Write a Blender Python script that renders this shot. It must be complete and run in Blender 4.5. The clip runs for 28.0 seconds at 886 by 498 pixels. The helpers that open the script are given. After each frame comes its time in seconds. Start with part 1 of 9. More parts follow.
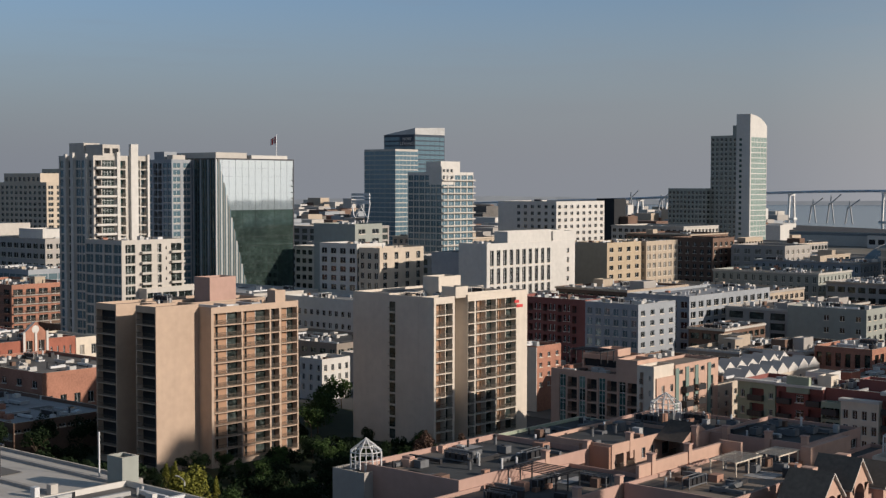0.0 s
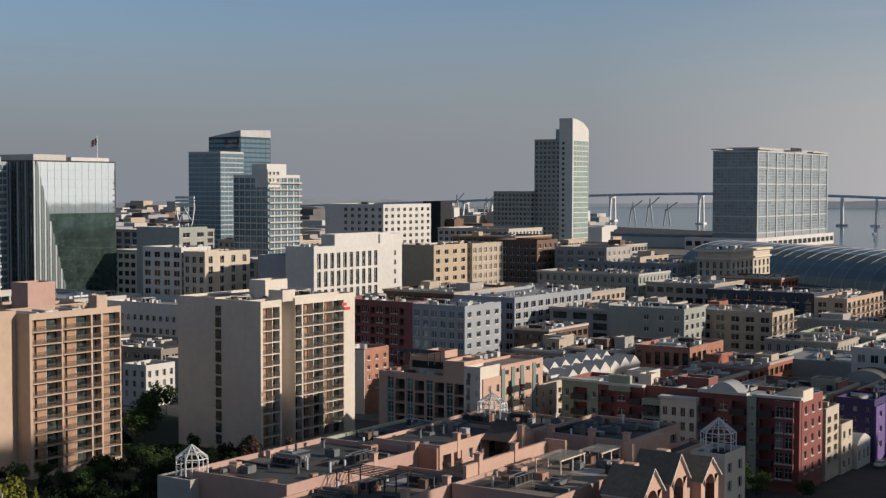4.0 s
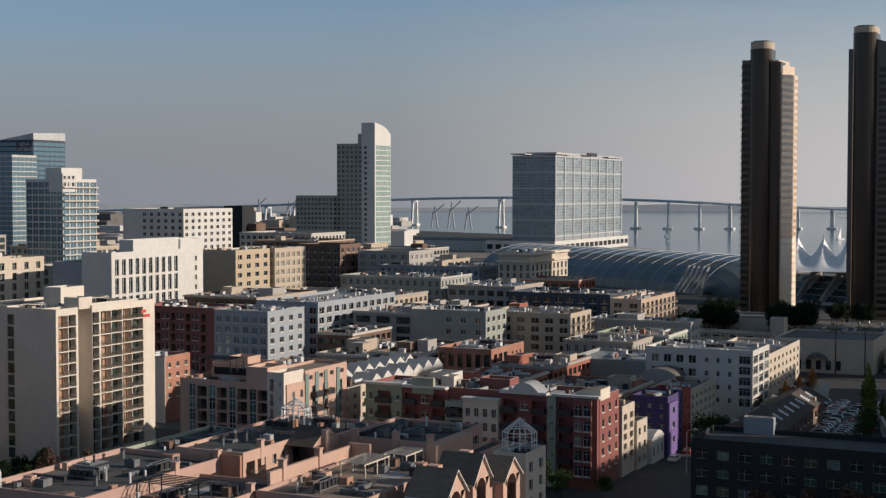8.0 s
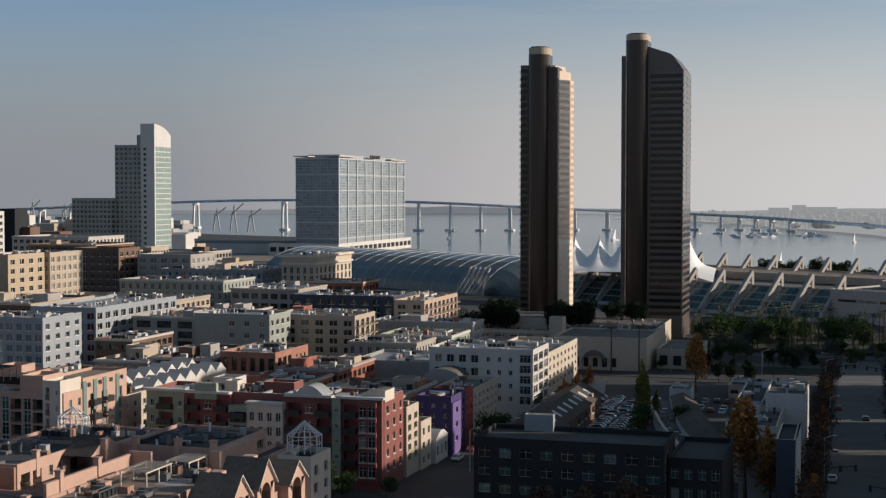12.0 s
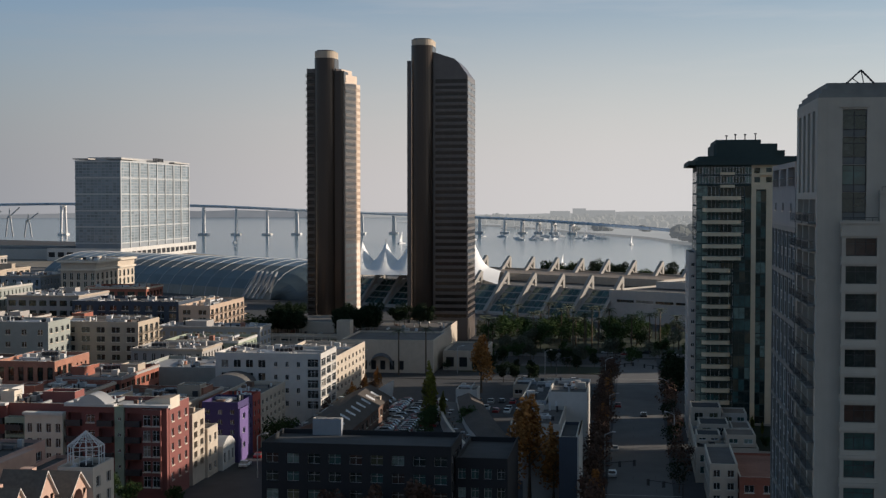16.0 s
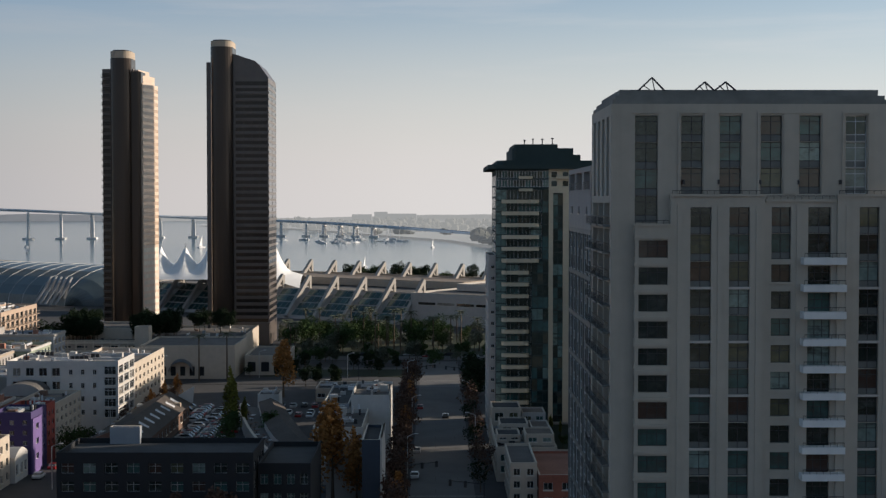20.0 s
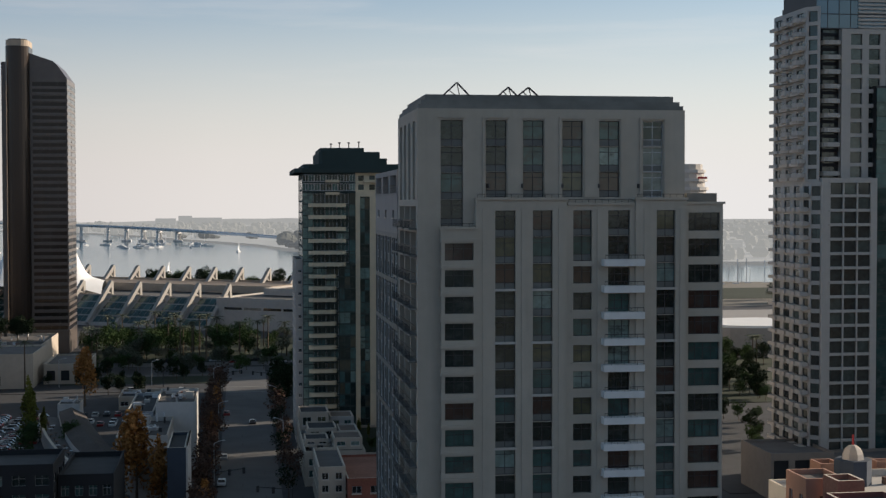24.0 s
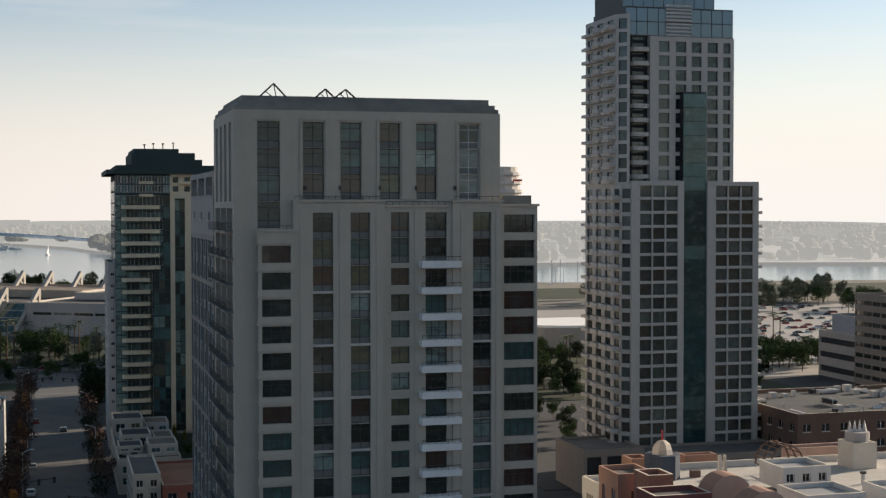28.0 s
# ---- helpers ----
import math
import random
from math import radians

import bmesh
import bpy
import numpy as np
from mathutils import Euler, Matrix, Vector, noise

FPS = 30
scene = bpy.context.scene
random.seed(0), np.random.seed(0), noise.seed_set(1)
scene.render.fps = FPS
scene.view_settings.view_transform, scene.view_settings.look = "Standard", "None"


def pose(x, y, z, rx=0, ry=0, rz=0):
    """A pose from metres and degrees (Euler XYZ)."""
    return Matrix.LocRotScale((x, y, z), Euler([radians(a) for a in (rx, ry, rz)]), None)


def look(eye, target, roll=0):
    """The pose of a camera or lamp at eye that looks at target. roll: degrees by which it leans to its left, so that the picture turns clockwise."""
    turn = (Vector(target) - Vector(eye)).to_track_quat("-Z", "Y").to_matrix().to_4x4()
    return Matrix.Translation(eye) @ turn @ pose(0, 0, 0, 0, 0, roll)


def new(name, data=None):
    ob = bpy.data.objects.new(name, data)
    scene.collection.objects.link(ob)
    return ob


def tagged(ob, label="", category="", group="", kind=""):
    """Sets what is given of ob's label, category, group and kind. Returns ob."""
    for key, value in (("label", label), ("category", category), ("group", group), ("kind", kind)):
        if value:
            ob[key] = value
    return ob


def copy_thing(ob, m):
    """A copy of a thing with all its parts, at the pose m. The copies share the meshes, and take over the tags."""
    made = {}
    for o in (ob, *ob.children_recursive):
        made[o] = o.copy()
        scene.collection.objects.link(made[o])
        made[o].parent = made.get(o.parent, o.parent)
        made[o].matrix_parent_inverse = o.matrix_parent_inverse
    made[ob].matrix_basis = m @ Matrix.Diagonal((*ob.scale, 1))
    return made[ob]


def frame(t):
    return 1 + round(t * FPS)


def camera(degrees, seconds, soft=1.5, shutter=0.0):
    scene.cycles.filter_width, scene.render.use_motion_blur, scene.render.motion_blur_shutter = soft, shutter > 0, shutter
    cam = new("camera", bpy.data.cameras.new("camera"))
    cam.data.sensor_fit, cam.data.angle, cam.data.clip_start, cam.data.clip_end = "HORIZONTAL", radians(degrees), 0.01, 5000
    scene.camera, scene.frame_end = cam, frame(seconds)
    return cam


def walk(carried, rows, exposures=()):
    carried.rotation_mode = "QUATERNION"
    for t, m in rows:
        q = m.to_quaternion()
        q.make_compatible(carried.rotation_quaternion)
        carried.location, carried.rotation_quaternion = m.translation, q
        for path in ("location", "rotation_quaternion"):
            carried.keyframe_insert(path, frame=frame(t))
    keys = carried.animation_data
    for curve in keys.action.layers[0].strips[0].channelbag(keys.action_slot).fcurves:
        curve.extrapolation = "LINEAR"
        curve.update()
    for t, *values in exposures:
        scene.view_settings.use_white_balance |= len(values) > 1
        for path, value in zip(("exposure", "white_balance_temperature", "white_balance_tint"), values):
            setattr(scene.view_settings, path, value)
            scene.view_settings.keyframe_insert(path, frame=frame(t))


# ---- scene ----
cam = camera(35.38, 28.0, 1.35)
EYE = 60.0
# seconds, yaw, pitch, roll of a camera that hovers in one spot and pans
TURNS = [
    (0.0, 40.80, -2.65, -0.08),
    (0.5, 39.93, -2.62, -0.07),
    (1.0, 39.06, -2.60, -0.06),
    (1.5, 38.18, -2.59, -0.06),
    (2.0, 37.30, -2.58, -0.07),
    (2.5, 36.41, -2.57, -0.08),
    (3.0, 35.51, -2.56, -0.08),
    (3.5, 34.59, -2.55, -0.08),
    (5.5, 30.85, -2.43, -0.12),
    (6.0, 29.84, -2.42, -0.10),
    (6.5, 28.81, -2.40, -0.07),
    (7.0, 27.75, -2.38, -0.06),
    (7.5, 26.66, -2.36, -0.04),
    (8.0, 25.55, -2.34, -0.03),
    (8.5, 24.44, -2.32, -0.02),
    (9.0, 23.31, -2.32, -0.02),
    (9.5, 22.18, -2.32, -0.02),
    (10.0, 21.06, -2.31, -0.03),
    (10.5, 19.94, -2.30, -0.03),
    (11.0, 18.84, -2.28, -0.03),
    (11.5, 17.74, -2.26, -0.02),
    (12.0, 16.64, -2.24, -0.01),
    (12.5, 15.54, -2.22, -0.01),
    (14.5, 11.05, -2.17, 0.04),
    (15.0, 9.97, -2.15, 0.02),
    (15.5, 8.92, -2.12, 0.01),
    (16.0, 7.87, -2.09, -0.00),
    (16.5, 6.85, -2.06, -0.00),
    (17.0, 5.83, -2.04, -0.01),
    (17.5, 4.81, -2.02, -0.01),
    (18.0, 3.79, -2.00, -0.02),
    (18.5, 2.78, -1.99, -0.03),
    (19.0, 1.77, -1.97, -0.03),
    (19.5, 0.75, -1.96, -0.03),
    (20.0, -0.29, -1.95, -0.01),
    (20.5, -1.32, -1.95, 0.01),
    (21.0, -2.33, -1.95, 0.03),
    (21.5, -3.34, -1.94, 0.05),
    (22.0, -4.33, -1.93, 0.05),
    (22.5, -5.32, -1.92, 0.06),
    (24.5, -9.21, -1.78, 0.11),
    (25.0, -10.18, -1.78, 0.15),
    (25.5, -11.14, -1.79, 0.17),
    (26.0, -12.09, -1.79, 0.18),
    (26.5, -13.02, -1.79, 0.17),
    (27.0, -13.95, -1.78, 0.14),
    (27.5, -14.85, -1.76, 0.11),
    (28.0, -15.75, -1.73, 0.06),
]
walk(cam, [(t, pose(0, 0, EYE, 90 + pitch, roll, yaw)) for t, yaw, pitch, roll in TURNS],
     [(0.0, -0.14, 6150, 10), (8.0, -0.1, 6150, 10), (14.0, -0.03, 6200, 10), (20.0, 0.14, 6300, 10), (25.0, 0.32, 6500, 10), (28.0, 0.5, 6700, 10)])

# ---- daylight ----
SUN_EL, SUN_AZ = 18.0, 74.0          # degrees; azimuth from +y towards +x
world = bpy.data.worlds.new("sky")
scene.world = world
world.use_nodes = True
wn = world.node_tree
wn.nodes.clear()
w_out = wn.nodes.new("ShaderNodeOutputWorld")
w_bg = wn.nodes.new("ShaderNodeBackground")
w_sky = wn.nodes.new("ShaderNodeTexSky")
w_sky.sky_type = "NISHITA"
w_sky.sun_disc = False
w_sky.sun_elevation = radians(SUN_EL)
w_sky.sun_rotation = radians(SUN_AZ)
w_sky.air_density, w_sky.dust_density, w_sky.ozone_density = 1.0, 0.4, 2.0
w_bg.inputs["Strength"].default_value = 0.1
w_tc = wn.nodes.new("ShaderNodeTexCoord")
w_dot = wn.nodes.new("ShaderNodeVectorMath")
w_dot.operation = "DOT_PRODUCT"
w_dot.inputs[1].default_value = (math.sin(radians(75)), math.cos(radians(75)), 0)
wn.links.new(w_tc.outputs["Generated"], w_dot.inputs[0])
w_haze = wn.nodes.new("ShaderNodeValToRGB")
w_half = wn.nodes.new("ShaderNodeMapRange")
w_half.inputs["From Min"].default_value = -1.0
wn.links.new(w_dot.outputs["Value"], w_half.inputs["Value"])
wn.links.new(w_half.outputs[0], w_haze.inputs[0])
stops = ((0.0, (2.1, 2.25, 2.5)), (0.13, (2.4, 2.5, 2.75)), (0.39, (2.98, 3.0, 3.15)), (0.53, (5.6, 5.2, 4.98)), (0.62, (6.5, 6.1, 5.8)), (0.76, (7.0, 6.75, 6.55)), (0.88, (6.7, 6.45, 6.25)), (1.0, (9.0, 8.3, 7.6)))
while len(w_haze.color_ramp.elements) < len(stops):
    w_haze.color_ramp.elements.new(0.5)
for el, (at, col) in zip(w_haze.color_ramp.elements, stops):
    el.position, el.color = at, (*col, 1)
w_sep = wn.nodes.new("ShaderNodeSeparateXYZ")
wn.links.new(w_tc.outputs["Generated"], w_sep.inputs[0])
w_fac = wn.nodes.new("ShaderNodeMapRange")
w_fac.interpolation_type = "SMOOTHSTEP"
w_fac.inputs["From Min"].default_value, w_fac.inputs["From Max"].default_value = 0.0, 0.19
w_fac.inputs["To Min"].default_value, w_fac.inputs["To Max"].default_value = 1.0, 0.0
wn.links.new(w_sep.outputs["Z"], w_fac.inputs["Value"])
w_mix = wn.nodes.new("ShaderNodeMix")
w_mix.data_type = "RGBA"
wn.links.new(w_fac.outputs[0], w_mix.inputs["Factor"])
w_tint = wn.nodes.new("ShaderNodeMix")
w_tint.data_type, w_tint.blend_type = "RGBA", "MULTIPLY"
w_tint.inputs["Factor"].default_value = 1.0
w_warm = wn.nodes.new("ShaderNodeValToRGB")      # the sky pales towards the sun
w_warm.color_ramp.elements[0].position, w_warm.color_ramp.elements[0].color = 0.3, (0.75, 0.83, 0.98, 1)
w_warm.color_ramp.elements[1].position, w_warm.color_ramp.elements[1].color = 0.72, (0.95, 0.92, 0.93, 1)
wn.links.new(w_half.outputs[0], w_warm.inputs[0])
wn.links.new(w_warm.outputs[0], w_tint.inputs[7])
wn.links.new(w_sky.outputs[0], w_tint.inputs[6])
# thin streaks of high cloud
w_str = wn.nodes.new("ShaderNodeVectorMath")
w_str.operation = "MULTIPLY"
w_str.inputs[1].default_value = (2.2, 2.2, 26.0)
wn.links.new(w_tc.outputs["Generated"], w_str.inputs[0])
w_cl = wn.nodes.new("ShaderNodeTexNoise")
w_cl.inputs["Scale"].default_value = 1.6
w_cl.inputs["Detail"].default_value = 6
w_cl.inputs["Roughness"].default_value = 0.6
wn.links.new(w_str.outputs[0], w_cl.inputs["Vector"])
w_cr = wn.nodes.new("ShaderNodeMapRange")
w_cr.inputs["From Min"].default_value, w_cr.inputs["From Max"].default_value = 0.52, 0.8
w_cr.inputs["To Max"].default_value = 0.32
wn.links.new(w_cl.outputs["Fac"], w_cr.inputs["Value"])
w_cm = wn.nodes.new("ShaderNodeMix")
w_cm.data_type = "RGBA"
wn.links.new(w_cr.outputs[0], w_cm.inputs["Factor"])
# haze greys the upper sky, so that the shade is neutral
w_up = wn.nodes.new("ShaderNodeMapRange")
w_up.inputs["From Min"].default_value, w_up.inputs["From Max"].default_value = 0.2, 0.6
wn.links.new(w_sep.outputs["Z"], w_up.inputs["Value"])
w_grey = wn.nodes.new("ShaderNodeMix")
w_grey.data_type, w_grey.blend_type = "RGBA", "MULTIPLY"
w_grey.inputs[7].default_value = (1.38, 1.15, 0.8, 1)
wn.links.new(w_up.outputs[0], w_grey.inputs["Factor"])
wn.links.new(w_tint.outputs[2], w_grey.inputs[6])
wn.links.new(w_grey.outputs[2], w_cm.inputs[6])
wn.links.new(w_haze.outputs[0], w_cm.inputs[7])
wn.links.new(w_cm.outputs[2], w_mix.inputs[6])
wn.links.new(w_haze.outputs[0], w_mix.inputs[7])
wn.links.new(w_mix.outputs[2], w_bg.inputs[0])
wn.links.new(w_bg.outputs[0], w_out.inputs[0])
sun = new("sun", bpy.data.lights.new("sun", "SUN"))
sun.data.energy, sun.data.angle, sun.data.color = 4.9, radians(0.6), (1.0, 0.85, 0.68)
sun_way = Vector((math.sin(radians(SUN_AZ)) * math.cos(radians(SUN_EL)),
                  math.cos(radians(SUN_AZ)) * math.cos(radians(SUN_EL)), math.sin(radians(SUN_EL))))
sun.matrix_world = look(sun_way * 900, (0, 0, 0))


# ---- materials ----
def material(name, color, rough=0.85, metal=0.0, grain=0.5, var=0.16, streak=0.0, bump=0.15, alt=None, alt_share=0.0, spec=0.4, island=0.0, blot=None, tint=None):
    """A surface: base colour varied at two scales, optional vertical streaks, bump; alt: a second colour for a share of the objects."""
    m = bpy.data.materials.new(name)
    m.use_nodes = True
    nt = m.node_tree
    n, l = nt.nodes, nt.links
    p = n["Principled BSDF"]
    p.inputs["Roughness"].default_value = rough
    p.inputs["Metallic"].default_value = metal
    p.inputs["Specular IOR Level"].default_value = spec
    if tint:
        p.inputs["Specular Tint"].default_value = (*tint, 1)
    geom = n.new("ShaderNodeNewGeometry")
    fine = n.new("ShaderNodeTexNoise")
    fine.inputs["Scale"].default_value = grain
    fine.inputs["Detail"].default_value = 6
    l.new(geom.outputs["Position"], fine.inputs["Vector"])
    big = n.new("ShaderNodeTexNoise")
    big.inputs["Scale"].default_value = grain * 0.11
    big.inputs["Detail"].default_value = 3
    l.new(geom.outputs["Position"], big.inputs["Vector"])
    add = n.new("ShaderNodeMath")
    add.operation = "ADD"
    l.new(fine.outputs["Fac"], add.inputs[0])
    l.new(big.outputs["Fac"], add.inputs[1])
    last = add
    if streak:
        vm = n.new("ShaderNodeVectorMath")
        vm.operation = "MULTIPLY"
        vm.inputs[1].default_value = (1.3, 1.3, 0.06)
        l.new(geom.outputs["Position"], vm.inputs[0])
        st = n.new("ShaderNodeTexNoise")
        st.inputs["Scale"].default_value = 1.0
        st.inputs["Detail"].default_value = 4
        l.new(vm.outputs[0], st.inputs["Vector"])
        mad = n.new("ShaderNodeMath")
        mad.operation = "MULTIPLY_ADD"
        mad.inputs[1].default_value = streak
        l.new(st.outputs["Fac"], mad.inputs[0])
        l.new(add.outputs[0], mad.inputs[2])
        last = mad
    ramp = n.new("ShaderNodeMapRange")
    ramp.inputs["From Min"].default_value = 0.6
    ramp.inputs["From Max"].default_value = 1.4 + streak
    ramp.inputs["To Min"].default_value = 1 - var
    ramp.inputs["To Max"].default_value = 1 + var
    l.new(last.outputs[0], ramp.inputs["Value"])
    mul = n.new("ShaderNodeMix")
    mul.data_type, mul.blend_type = "RGBA", "MULTIPLY"
    mul.inputs["Factor"].default_value = 1.0
    mul.inputs[6].default_value = (*color, 1)
    l.new(ramp.outputs[0], mul.inputs[7])
    if alt:
        info = n.new("ShaderNodeObjectInfo")
        gt = n.new("ShaderNodeMath")
        gt.operation = "LESS_THAN"
        gt.inputs[1].default_value = alt_share
        l.new(info.outputs["Random"], gt.inputs[0])
        mx = n.new("ShaderNodeMix")
        mx.data_type = "RGBA"
        mx.inputs[6].default_value = (*color, 1)
        mx.inputs[7].default_value = (*alt, 1)
        l.new(gt.outputs[0], mx.inputs["Factor"])
        l.new(mx.outputs[2], mul.inputs[6])
        rr = n.new("ShaderNodeMapRange")
        rr.inputs["To Min"].default_value = rough
        rr.inputs["To Max"].default_value = max(rough, 0.2)
        l.new(gt.outputs[0], rr.inputs["Value"])
        l.new(rr.outputs[0], p.inputs["Roughness"])
    if blot:
        # paler blotches painted in for blinds, lit ceilings and mirrored blocks
        vs = n.new("ShaderNodeVectorMath")
        vs.operation = "MULTIPLY"
        vs.inputs[1].default_value = (0.55, 0.55, 0.9)
        l.new(geom.outputs["Position"], vs.inputs[0])
        bn = n.new("ShaderNodeTexNoise")
        bn.inputs["Scale"].default_value = 0.75
        bn.inputs["Detail"].default_value = 5
        bn.inputs["Roughness"].default_value = 0.7
        l.new(vs.outputs[0], bn.inputs["Vector"])
        br = n.new("ShaderNodeMapRange")
        br.inputs["From Min"].default_value, br.inputs["From Max"].default_value = 0.5, 0.68
        l.new(bn.outputs["Fac"], br.inputs["Value"])
        bx = n.new("ShaderNodeMix")
        bx.data_type = "RGBA"
        l.new(br.outputs[0], bx.inputs["Factor"])
        l.new(mul.outputs[2], bx.inputs[6])
        bx.inputs[7].default_value = (*blot, 1)
        mul = bx
    if island:
        ri = n.new("ShaderNodeMapRange")
        ri.inputs["To Min"].default_value = 1 - island
        ri.inputs["To Max"].default_value = 1 + island
        l.new(geom.outputs["Random Per Island"], ri.inputs["Value"])
        m2 = n.new("ShaderNodeMix")
        m2.data_type, m2.blend_type = "RGBA", "MULTIPLY"
        m2.inputs["Factor"].default_value = 1.0
        l.new(mul.outputs[2], m2.inputs[6])
        l.new(ri.outputs[0], m2.inputs[7])
        mul = m2
    l.new(mul.outputs[2], p.inputs["Base Color"])
    if bump:
        b = n.new("ShaderNodeBump")
        b.inputs["Strength"].default_value = bump
        b.inputs["Distance"].default_value = 0.05
        l.new(fine.outputs["Fac"], b.inputs["Height"])
        l.new(b.outputs[0], p.inputs["Normal"])
    return m


def paint(name, color, **kw):
    kw.setdefault("streak", 0.35)
    kw.setdefault("grain", 0.6)
    return material(name, color, **kw)


